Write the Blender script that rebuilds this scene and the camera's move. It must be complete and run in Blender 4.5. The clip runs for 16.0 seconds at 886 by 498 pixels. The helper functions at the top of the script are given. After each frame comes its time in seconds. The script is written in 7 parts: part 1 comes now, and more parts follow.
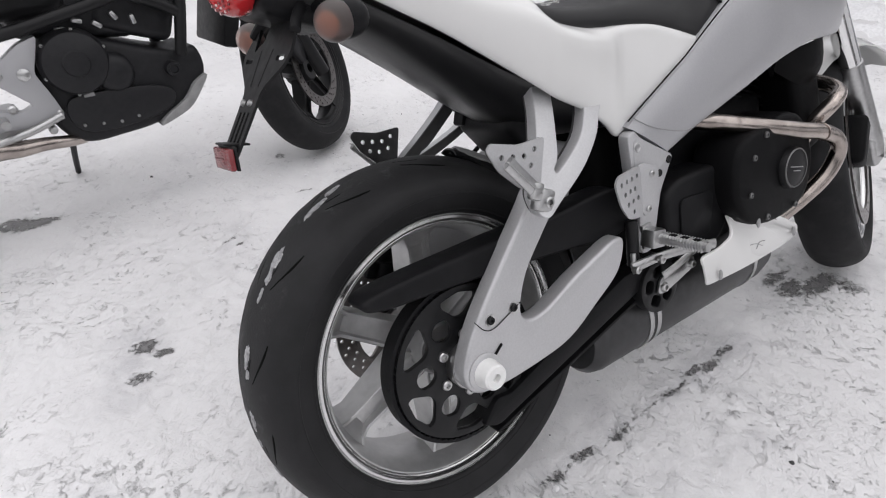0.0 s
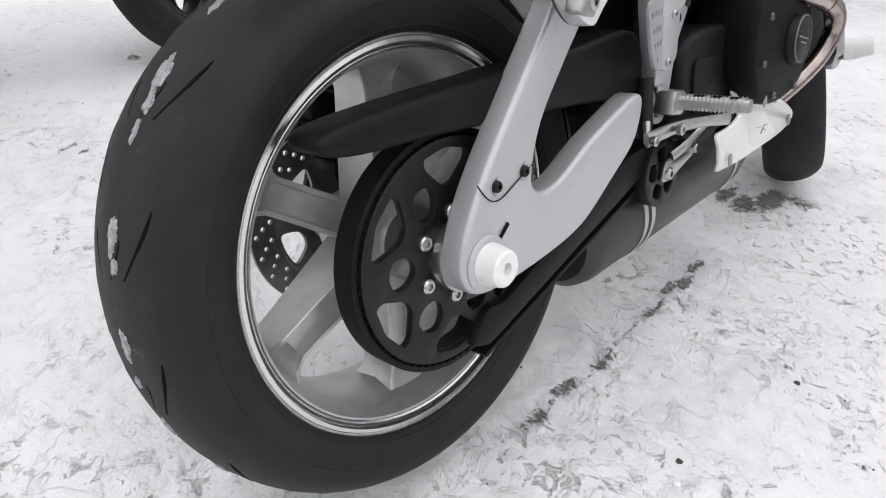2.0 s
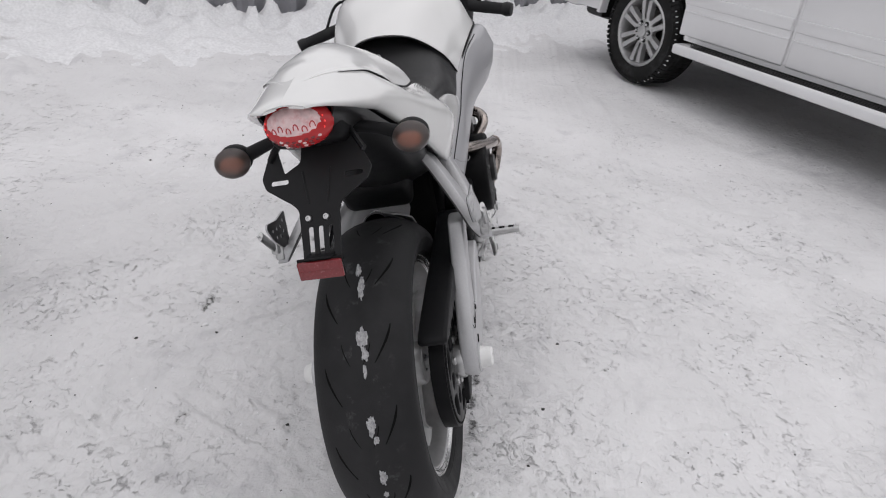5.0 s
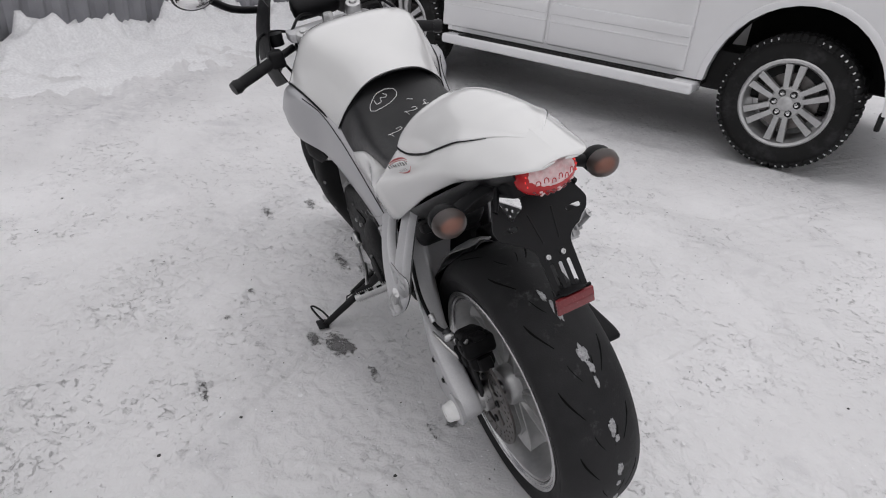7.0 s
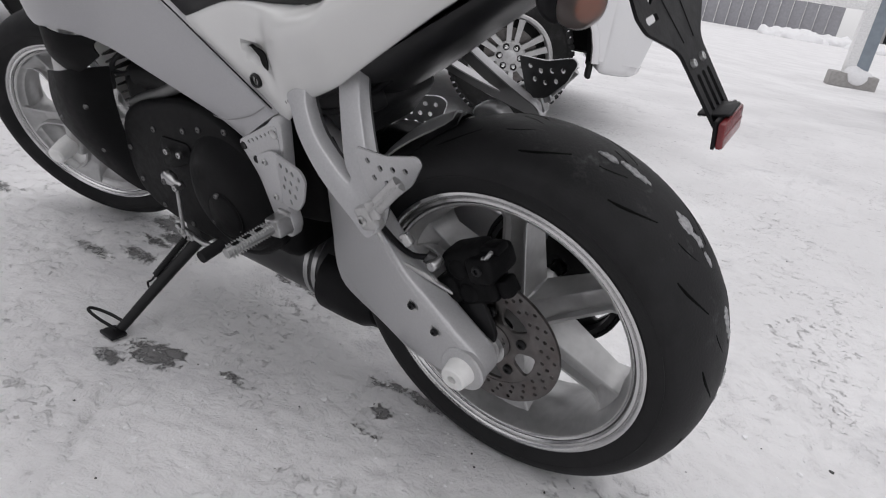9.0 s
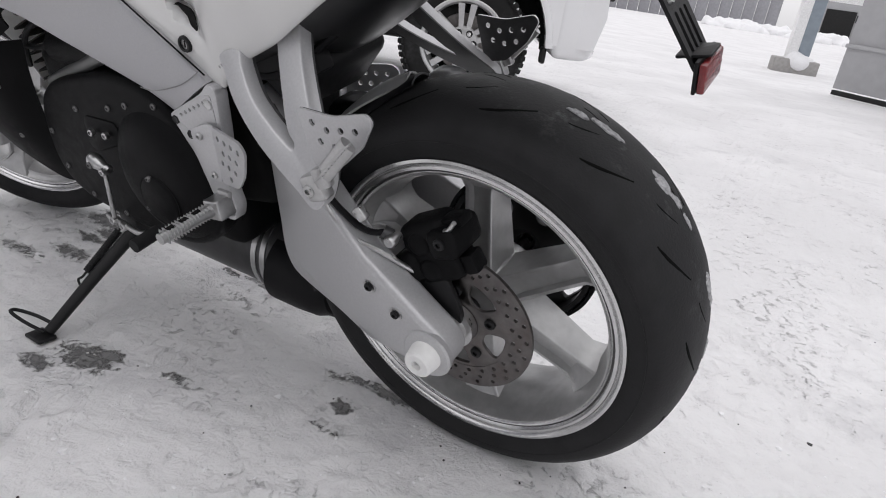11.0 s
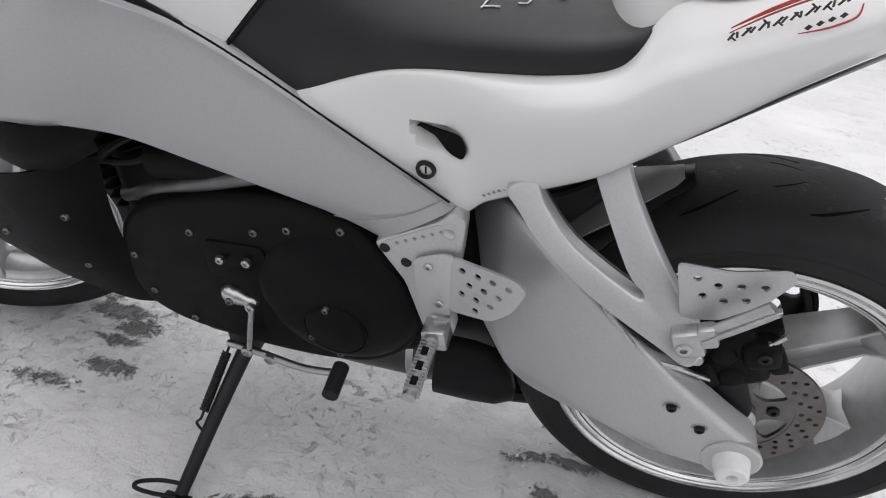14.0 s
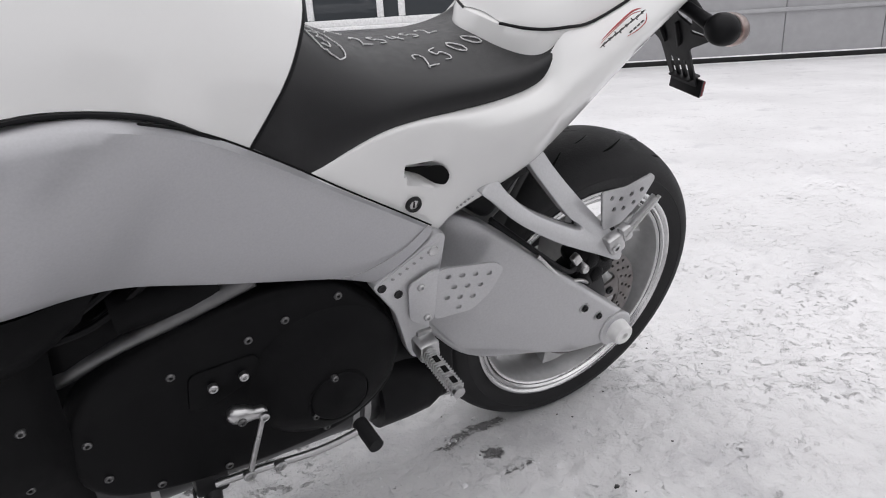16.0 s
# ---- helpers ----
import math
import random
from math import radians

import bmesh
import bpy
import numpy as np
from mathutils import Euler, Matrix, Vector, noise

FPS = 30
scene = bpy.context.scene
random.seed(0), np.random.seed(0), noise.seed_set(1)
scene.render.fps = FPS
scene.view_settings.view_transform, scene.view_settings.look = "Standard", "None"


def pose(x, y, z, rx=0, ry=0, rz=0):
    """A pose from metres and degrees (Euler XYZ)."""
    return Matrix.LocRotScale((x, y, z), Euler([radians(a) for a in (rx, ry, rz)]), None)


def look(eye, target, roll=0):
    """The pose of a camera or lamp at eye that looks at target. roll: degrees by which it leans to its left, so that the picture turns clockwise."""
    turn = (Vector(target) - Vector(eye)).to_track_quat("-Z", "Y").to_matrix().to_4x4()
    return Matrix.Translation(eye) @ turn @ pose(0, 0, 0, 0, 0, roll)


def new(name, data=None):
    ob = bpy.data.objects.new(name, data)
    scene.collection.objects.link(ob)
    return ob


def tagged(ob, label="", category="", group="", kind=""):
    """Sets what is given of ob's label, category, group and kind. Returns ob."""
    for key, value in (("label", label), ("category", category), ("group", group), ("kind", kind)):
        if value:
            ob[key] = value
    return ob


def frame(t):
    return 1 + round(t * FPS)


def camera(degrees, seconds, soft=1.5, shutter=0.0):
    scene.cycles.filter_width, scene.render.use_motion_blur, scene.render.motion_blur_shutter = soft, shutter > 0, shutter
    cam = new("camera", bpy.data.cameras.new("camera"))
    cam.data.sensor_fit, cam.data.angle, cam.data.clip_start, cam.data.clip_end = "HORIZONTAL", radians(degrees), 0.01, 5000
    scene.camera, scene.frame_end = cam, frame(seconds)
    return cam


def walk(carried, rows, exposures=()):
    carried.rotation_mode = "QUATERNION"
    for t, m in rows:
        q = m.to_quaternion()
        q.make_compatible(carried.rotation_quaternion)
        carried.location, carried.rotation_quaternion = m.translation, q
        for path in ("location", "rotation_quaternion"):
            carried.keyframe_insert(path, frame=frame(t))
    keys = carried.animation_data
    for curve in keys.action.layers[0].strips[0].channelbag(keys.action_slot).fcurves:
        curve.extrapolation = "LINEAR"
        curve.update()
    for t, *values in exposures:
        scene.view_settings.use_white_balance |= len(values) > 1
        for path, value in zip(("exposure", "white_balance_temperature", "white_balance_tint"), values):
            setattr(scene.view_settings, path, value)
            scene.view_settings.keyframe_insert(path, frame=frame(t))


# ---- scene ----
cam = camera(68.25, 16.0, soft=1.05, shutter=0.12)
PATH = [
    (0, look((-0.4746, -0.6554, 1.0415), (0.0136, 0.0339, 0.5061), -1.52)),
    (0.5, look((-0.4378, -0.4953, 0.9229), (0.0906, 0.1220, 0.3400), 1.39)),
    (1, look((-0.4454, -0.4266, 0.7800), (0.1612, 0.1384, 0.2207), 4.48)),
    (1.5, look((-0.4524, -0.4064, 0.7331), (0.1792, 0.1302, 0.1735), 6.53)),
    (2, look((-0.4552, -0.4120, 0.7457), (0.1737, 0.1208, 0.1794), 6.08)),
    (2.5, look((-0.4634, -0.4195, 0.7766), (0.1524, 0.1186, 0.2011), 4.96)),
    (3, look((-0.5136, -0.4233, 0.8229), (0.0943, 0.1174, 0.2414), 4.46)),
    (3.5, look((-0.7050, -0.4246, 0.9452), (-0.0517, 0.0673, 0.3697), 3.50)),
    (4, look((-0.8342, -0.3412, 1.0755), (-0.0793, 0.0388, 0.5408), 2.81)),
    (4.5, look((-1.0159, -0.1906, 1.1772), (-0.1940, 0.0517, 0.6616), 4.39)),
    (4.7, look((-1.0903, -0.1246, 1.1941), (-0.2392, 0.0210, 0.6897), 5.19)),
    (6.8, look((-1.0034, 0.7372, 1.2493), (-0.1919, 0.3938, 0.7766), 4.30)),
    (7, look((-0.9575, 0.8111, 1.2365), (-0.1709, 0.4080, 0.7688), 4.91)),
    (7.5, look((-0.7957, 0.9568, 1.2125), (-0.0810, 0.4375, 0.7439), 5.89)),
    (8, look((-0.5921, 0.9731, 1.1204), (0.0888, 0.4102, 0.6519), 4.21)),
    (8.5, look((-0.4275, 1.0014, 0.9685), (0.1407, 0.3066, 0.5276), 7.11)),
    (9, look((-0.3716, 0.9803, 0.7835), (0.1037, 0.1908, 0.3953), 9.45)),
    (9.2, look((-0.3657, 0.9637, 0.7141), (0.0904, 0.1568, 0.3388), 9.59)),
    (11.5, look((-0.3236, 0.9225, 0.7338), (0.0920, 0.1019, 0.3415), 8.91)),
    (12, look((-0.2727, 0.9845, 0.8247), (0.1389, 0.1740, 0.4080), 9.40)),
    (12.5, look((-0.1454, 0.9613, 0.8229), (0.2122, 0.1210, 0.4155), 4.73)),
    (13, look((0.0126, 0.9623, 0.7996), (0.3206, 0.1078, 0.3813), 6.67)),
    (13.5, look((0.1579, 1.0019, 0.7763), (0.4037, 0.1079, 0.4017), 9.24)),
    (14, look((0.2595, 0.9545, 0.8376), (0.4333, 0.0800, 0.3846), 5.96)),
    (14.5, look((0.3953, 0.8815, 0.8645), (0.4099, 0.0019, 0.3890), -0.21)),
    (15, look((0.5286, 0.8641, 0.8420), (0.3006, -0.0030, 0.3992), -2.87)),
    (15.5, look((0.6558, 0.9522, 0.8284), (0.2391, 0.1217, 0.4587), -3.28)),
    (16, look((0.8100, 1.0411, 0.8245), (0.3404, 0.2255, 0.4865), -3.65)),
]
EXPOSURES = [(t, e, 6420, 13.0) for t, e in ((0.0, 0.24), (1.0, 0.42), (2.5, 0.54), (3.5, 0.36), (4.5, 0.02), (7.0, -0.14), (8.0, -0.14), (9.0, -0.02), (11.5, 0.18), (13.0, 0.20), (14.0, 0.32), (15.0, 0.44), (16.0, 0.28))]
walk(cam, PATH, EXPOSURES)

# ---- world and light: an overcast winter day ----
world = bpy.data.worlds.new("overcast_sky")
world.use_nodes = True
scene.world = world
wn, wl = world.node_tree.nodes, world.node_tree.links
sky = wn.new("ShaderNodeTexSky")
sky.sky_type, sky.sun_disc = "NISHITA", False
sky.sun_elevation, sky.sun_rotation = radians(65), radians(150)
sky.air_density, sky.dust_density = 1.0, 4.0
grey = wn.new("ShaderNodeHueSaturation")
grey.inputs["Saturation"].default_value = 0.12
wl.new(sky.outputs[0], grey.inputs["Color"])
veil = wn.new("ShaderNodeGamma")  # thick cloud evens the sky out
veil.inputs["Gamma"].default_value = 0.15
wl.new(grey.outputs[0], veil.inputs["Color"])
wl.new(veil.outputs[0], wn["Background"].inputs["Color"])
wn["Background"].inputs["Strength"].default_value = 0.67
sun = new("sun", bpy.data.lights.new("sun", "SUN"))
sun.data.energy, sun.data.angle, sun.data.color = 0.5, radians(80), (1.0, 0.98, 0.97)
sun.matrix_world = look((-0.6, 1.2, 6.0), (0, 0, 0))


# ---- materials ----
def material(name, color, rough=0.5, metal=0.0, vary=0.12, scale=40.0, bump=0.0, bump_scale=120.0, coat=0.0, dirt=None, dirt_amount=0.0,
             dirt_scale=9.0, spec=0.5, rough_vary=0.12, transmission=0.0, piece=0.0):
    m = bpy.data.materials.new(name)
    m.use_nodes = True
    n, l = m.node_tree.nodes, m.node_tree.links
    b = n["Principled BSDF"]
    b.inputs["Metallic"].default_value = metal
    b.inputs["Coat Weight"].default_value = coat
    b.inputs["Coat Roughness"].default_value = 0.08
    b.inputs["Specular IOR Level"].default_value = spec
    b.inputs["Transmission Weight"].default_value = transmission
    tc = n.new("ShaderNodeTexCoord")
    fine = n.new("ShaderNodeTexNoise")
    fine.inputs["Scale"].default_value, fine.inputs["Detail"].default_value = scale, 6
    l.new(tc.outputs["Object"], fine.inputs["Vector"])
    ramp = n.new("ShaderNodeMapRange")
    ramp.inputs["From Min"].default_value, ramp.inputs["From Max"].default_value = 0.3, 0.7
    ramp.inputs["To Min"].default_value, ramp.inputs["To Max"].default_value = 1 - vary, 1 + vary
    l.new(fine.outputs["Fac"], ramp.inputs["Value"])
    mul = n.new("ShaderNodeMix")
    mul.data_type, mul.blend_type = "RGBA", "MULTIPLY"
    mul.inputs["Factor"].default_value = 1.0
    mul.inputs["A"].default_value = (*color, 1)
    l.new(ramp.outputs[0], mul.inputs["B"])
    out = mul.outputs["Result"]
    if piece:
        oi = n.new("ShaderNodeObjectInfo")
        pr = n.new("ShaderNodeMapRange")
        pr.inputs["To Min"].default_value, pr.inputs["To Max"].default_value = 1 - piece, 1 + piece
        l.new(oi.outputs["Random"], pr.inputs["Value"])
        pm = n.new("ShaderNodeMix")
        pm.data_type, pm.blend_type = "RGBA", "MULTIPLY"
        pm.inputs["Factor"].default_value = 1.0
        l.new(out, pm.inputs["A"])
        l.new(pr.outputs[0], pm.inputs["B"])
        out = pm.outputs["Result"]
    if dirt:
        big = n.new("ShaderNodeTexNoise")
        big.inputs["Scale"].default_value, big.inputs["Detail"].default_value, big.inputs["Roughness"].default_value = dirt_scale, 8, 0.65
        l.new(tc.outputs["Object"], big.inputs["Vector"])
        dr = n.new("ShaderNodeMapRange")
        dr.inputs["From Min"].default_value, dr.inputs["From Max"].default_value = 0.5, 0.75
        dr.inputs["To Max"].default_value = dirt_amount
        l.new(big.outputs["Fac"], dr.inputs["Value"])
        dm = n.new("ShaderNodeMix")
        dm.data_type = "RGBA"
        dm.inputs["B"].default_value = (*dirt, 1)
        l.new(dr.outputs[0], dm.inputs["Factor"])
        l.new(out, dm.inputs["A"])
        out = dm.outputs["Result"]
    l.new(out, b.inputs["Base Color"])
    rr = n.new("ShaderNodeMapRange")
    rr.inputs["From Min"].default_value, rr.inputs["From Max"].default_value = 0.3, 0.7
    rr.inputs["To Min"].default_value, rr.inputs["To Max"].default_value = max(0.02, rough * (1 - rough_vary)), min(1.0, rough * (1 + rough_vary))
    l.new(fine.outputs["Fac"], rr.inputs["Value"])
    l.new(rr.outputs[0], b.inputs["Roughness"])
    if bump:
        bn = n.new("ShaderNodeTexNoise")
        bn.inputs["Scale"].default_value, bn.inputs["Detail"].default_value = bump_scale, 4
        l.new(tc.outputs["Object"], bn.inputs["Vector"])
        bu = n.new("ShaderNodeBump")
        bu.inputs["Strength"].default_value, bu.inputs["Distance"].default_value = bump, 0.002
        l.new(bn.outputs["Fac"], bu.inputs["Height"])
        l.new(bu.outputs[0], b.inputs["Normal"])
    return m


RUBBER = material("tyre_rubber", (0.009, 0.009, 0.010), 0.7, vary=0.25, scale=25, bump=0.25, bump_scale=300, dirt=(0.06, 0.06, 0.062), dirt_amount=0.3, dirt_scale=9, spec=0.3)
FROSTED = material("frosted_crust", (0.42, 0.42, 0.43), 0.6, vary=0.5, scale=140, bump=0.8, bump_scale=420, dirt=(0.06, 0.06, 0.06), dirt_amount=0.95, dirt_scale=85, spec=0.3)


def tread_rubber():
    """Tyre rubber with patches of grey frost caught on the crown of the tread."""
    m = material("tread_rubber", (0.016, 0.016, 0.017), 0.6, vary=0.25, scale=25, bump=0.25, bump_scale=300, dirt=(0.035, 0.035, 0.036), dirt_amount=0.3, dirt_scale=9, spec=0.24)
    n, l = m.node_tree.nodes, m.node_tree.links
    b = n["Principled BSDF"]
    src = b.inputs["Base Color"].links[0].from_socket
    tc = n.new("ShaderNodeTexCoord")
    flat_ = n.new("ShaderNodeVectorMath")
    flat_.operation = "MULTIPLY"
    flat_.inputs[1].default_value = (1, 0, 1)
    l.new(tc.outputs["Object"], flat_.inputs[0])
    size = n.new("ShaderNodeVectorMath")
    size.operation = "LENGTH"
    l.new(flat_.outputs[0], size.inputs[0])
    crown = n.new("ShaderNodeMapRange")
    crown.inputs["From Min"].default_value, crown.inputs["From Max"].default_value = 0.299, 0.313
    l.new(size.outputs["Value"], crown.inputs["Value"])
    nz = n.new("ShaderNodeTexNoise")
    nz.inputs["Scale"].default_value, nz.inputs["Detail"].default_value, nz.inputs["Roughness"].default_value = 22, 10, 0.75
    l.new(tc.outputs["Object"], nz.inputs["Vector"])
    patch = n.new("ShaderNodeMapRange")
    patch.inputs["From Min"].default_value, patch.inputs["From Max"].default_value, patch.inputs["To Max"].default_value = 0.56, 0.70, 0.45
    l.new(nz.outputs["Fac"], patch.inputs["Value"])
    f = n.new("ShaderNodeMath")
    f.operation = "MULTIPLY"
    l.new(crown.outputs[0], f.inputs[0])
    l.new(patch.outputs[0], f.inputs[1])
    mx = n.new("ShaderNodeMix")
    mx.data_type = "RGBA"
    mx.inputs["B"].default_value = (0.14, 0.14, 0.145, 1)
    l.new(f.outputs[0], mx.inputs["Factor"])
    l.new(src, mx.inputs["A"])
    l.new(mx.outputs["Result"], b.inputs["Base Color"])
    return m


TREAD = tread_rubber()
GROOVE = material("tread_groove", (0.004, 0.004, 0.004), 0.95, spec=0.1)
SILVER = material("silver_painted_aluminium", (0.53, 0.53, 0.54), 0.40, 0.45, vary=0.05, scale=300, bump=0.03, bump_scale=900, coat=0.15)
FRAME_GREY = material("grey_frame_paint", (0.42, 0.42, 0.435), 0.36, 0.3, vary=0.04, scale=400, bump=0.03, bump_scale=900, coat=0.25)
WHEEL = material("cast_wheel_silver", (0.50, 0.50, 0.50), 0.34, 0.65, vary=0.08, scale=60, bump=0.04, bump_scale=400, dirt=(0.12, 0.12, 0.12), dirt_amount=0.35, dirt_scale=6)
LIP = material("machined_rim_lip", (0.68, 0.68, 0.68), 0.24, 1.0, vary=0.05, scale=120)
WHITE = material("white_body_paint", (0.76, 0.76, 0.75), 0.2, vary=0.025, scale=6, coat=0.7, dirt=(0.62, 0.61, 0.60), dirt_amount=0.25, dirt_scale=3)
NYLON = material("white_nylon", (0.82, 0.82, 0.81), 0.45, vary=0.04, scale=80, bump=0.05)
PLASTIC = material("black_plastic", (0.007, 0.007, 0.008), 0.48, vary=0.2, scale=50, bump=0.12, bump_scale=500, dirt=(0.03, 0.03, 0.031), dirt_amount=0.25, dirt_scale=8, spec=0.17)
SATIN = material("black_satin_paint", (0.008, 0.008, 0.009), 0.42, vary=0.15, scale=60, bump=0.05, bump_scale=500, dirt=(0.04, 0.04, 0.04), dirt_amount=0.2, spec=0.3)
CRINKLE = material("black_crinkle_engine_paint", (0.0048, 0.0048, 0.0054), 0.5, vary=0.2, scale=90, bump=0.25, bump_scale=700, dirt=(0.014, 0.014, 0.014), dirt_amount=0.3, dirt_scale=10, spec=0.10)
ENGINE_GREY = material("dark_grey_engine_paint", (0.016, 0.016, 0.018), 0.42, vary=0.2, scale=70, bump=0.2, bump_scale=600, dirt=(0.03, 0.03, 0.03), dirt_amount=0.3, dirt_scale=10, spec=0.28)
SCOOP = material("matt_black_scoop", (0.0045, 0.0045, 0.005), 0.55, vary=0.2, scale=60, bump=0.1, bump_scale=500, dirt=(0.02, 0.02, 0.02), dirt_amount=0.2, spec=0.10)
VOID = material("dark_recess", (0.006, 0.006, 0.006), 0.85, spec=0.15)
TRAYBLACK = material("shiny_undertail_plastic", (0.010, 0.010, 0.011), 0.33, vary=0.15, scale=30, bump=0.08, bump_scale=400, dirt=(0.03, 0.03, 0.03), dirt_amount=0.35, dirt_scale=6, spec=0.45)
GRIME = material("dark_grime", (0.06, 0.06, 0.06), 0.6, 0.3, vary=0.4, scale=40)
# dark grey that holds the shade on the castings' inner faces
BACK_SHADE = material("shaded_casting_back", (0.055, 0.055, 0.057), 0.45, 0.2, vary=0.2, scale=60, bump=0.1, bump_scale=300)
STEEL = material("zinc_plated_steel", (0.55, 0.55, 0.55), 0.3, 1.0, vary=0.12, scale=90, dirt=(0.2, 0.19, 0.18), dirt_amount=0.3, dirt_scale=40)
CHROME = material("bright_chrome", (0.85, 0.85, 0.85), 0.08, 1.0, vary=0.04)
ALU = material("bare_aluminium", (0.50, 0.50, 0.50), 0.32, 1.0, vary=0.08, scale=120, bump=0.04, bump_scale=600)
EXHAUST = material("heat_tinted_exhaust_steel", (0.44, 0.39, 0.36), 0.24, 1.0, vary=0.3, scale=18, dirt=(0.08, 0.058, 0.045), dirt_amount=0.85, dirt_scale=12)
MUFFLER = material("dark_muffler_steel", (0.06, 0.06, 0.062), 0.38, 0.6, vary=0.15, scale=50, dirt=(0.14, 0.14, 0.14), dirt_amount=0.35, dirt_scale=8)
DISC = material("brake_disc_steel", (0.17, 0.16, 0.156), 0.34, 1.0, vary=0.15, scale=70, dirt=(0.13, 0.095, 0.085), dirt_amount=0.5, dirt_scale=25)
SEAT = material("black_seat_vinyl", (0.010, 0.010, 0.011), 0.42, vary=0.12, scale=80, bump=0.18, bump_scale=900, dirt=(0.03, 0.03, 0.03), dirt_amount=0.3, dirt_scale=5, spec=0.45)
DULL = material("dull_dark_bolt", (0.16, 0.16, 0.16), 0.4, 0.8, vary=0.15)
CHALK = material("white_chalk_writing", (0.66, 0.66, 0.66), 0.9, vary=0.35, scale=400, spec=0.1)
RED = material("red_reflector_plastic", (0.19, 0.022, 0.026), 0.25, vary=0.15, scale=300, bump=0.3, bump_scale=900, coat=0.4)
SNOWLUMP = material("packed_snow", (0.84, 0.84, 0.85), 0.75, vary=0.1, scale=60, bump=0.5, bump_scale=250, spec=0.3)
DECAL_RED = material("red_decal", (0.42, 0.05, 0.05), 0.35, vary=0.15, scale=120)
DECAL_BLACK = material("black_decal", (0.03, 0.03, 0.03), 0.4)
DECAL_GREY = material("grey_decal", (0.28, 0.28, 0.28), 0.4)
CARWHITE = material("white_car_paint", (0.74, 0.74, 0.75), 0.16, vary=0.02, scale=4, coat=0.8, dirt=(0.5, 0.49, 0.48), dirt_amount=0.2, dirt_scale=2)
CARTYRE = material("car_tyre_rubber", (0.013, 0.013, 0.013), 0.75, vary=0.2, scale=30, bump=0.3, bump_scale=150, dirt=(0.12, 0.12, 0.125), dirt_amount=0.3, dirt_scale=8, spec=0.2)
FENCE = material("galvanised_sheet", (0.30, 0.30, 0.32), 0.4, 0.4, vary=0.1, scale=5, dirt=(0.2, 0.2, 0.2), dirt_amount=0.3, dirt_scale=2)
SIDING = material("grey_wall_cladding", (0.36, 0.36, 0.37), 0.6, vary=0.06, scale=8, dirt=(0.25, 0.25, 0.25), dirt_amount=0.3, dirt_scale=1.5)
CONCRETE = material("concrete", (0.34, 0.33, 0.32), 0.85, vary=0.15, scale=20, bump=0.4, bump_scale=90)
POLE = material("blue_grey_column_paint", (0.24, 0.28, 0.32), 0.5, vary=0.1, scale=10)
DARKCAR = material("dark_trim_and_recess_shade", (0.012, 0.012, 0.012), 0.55, vary=0.2, scale=40, dirt=(0.08, 0.08, 0.08), dirt_amount=0.3, spec=0.25)
BLUECAR = material("pale_silver_car_paint", (0.5, 0.52, 0.55), 0.2, 0.3, coat=0.6)
PVC = material("white_window_plastic", (0.8, 0.8, 0.8), 0.4)
BRACKET = material("dark_bracket_plastic", (0.008, 0.008, 0.009), 0.5, vary=0.2, scale=60, bump=0.1, bump_scale=300, spec=0.25)


def glassy(name, color, rough=0.05, trans=1.0, emit=None, strength=0.0):
    m = bpy.data.materials.new(name)
    m.use_nodes = True
    b = m.node_tree.nodes["Principled BSDF"]
    b.inputs["Base Color"].default_value = (*color, 1)
    b.inputs["Roughness"].default_value = rough
    b.inputs["Transmission Weight"].default_value = trans
    b.inputs["IOR"].default_value = 1.45
    if emit:
        b.inputs["Emission Color"].default_value = (*emit, 1)
        b.inputs["Emission Strength"].default_value = strength
    return m


CLEAR = glassy("clear_lens", (0.9, 0.88, 0.88), 0.06, 0.9)
PINK = material("pale_pink_lens", (0.82, 0.60, 0.60), 0.12, vary=0.15, scale=90.0, coat=0.6, dirt=(0.55, 0.04, 0.05), dirt_amount=0.55, dirt_scale=75.0)
SMOKE = glassy("smoked_indicator_lens", (0.66, 0.53, 0.49), 0.30, 0.92)
AMBER = material("amber_bulb", (0.34, 0.12, 0.055), 0.45, vary=0.1)
REDLENS = glassy("red_tail_lens", (0.62, 0.03, 0.035), 0.12, 0.25)
LED = glassy("lit_red_led", (0.7, 0.03, 0.03), 0.3, 0.0, (1.0, 0.06, 0.05), 0.6)
WINDOW = glassy("dark_window_glass", (0.05, 0.055, 0.06), 0.03, 0.0)
MIRROR = material("mirror_glass", (0.85, 0.85, 0.85), 0.02, 1.0, vary=0.0)


# ---- mesh helpers ----
def empty(name, m=None):
    ob = new(name)
    ob.empty_display_size = 0.05
    if m is not None:
        ob.matrix_world = m
    return ob


def part(name, bm, mat, parent=None, label="", sharp=38, local=None, keep=False):
    """Links a bmesh as one mesh object under a thing or a part."""
    bmesh.ops.recalc_face_normals(bm, faces=bm.faces[:])
    lim = radians(sharp)
    for f in bm.faces:
        f.smooth = True
    for e in bm.edges:
        if len(e.link_faces) == 2 and e.calc_face_angle(0) > lim:
            e.smooth = False
    me = bpy.data.meshes.new(name)
    bm.to_mesh(me)
    bm.free()
    me.materials.append(mat)
    ob = new(name, me)
    if parent is not None:
        ob.parent = parent
    if local is not None:
        ob.matrix_basis = local
    if label:
        ob["label"] = label
    return ob


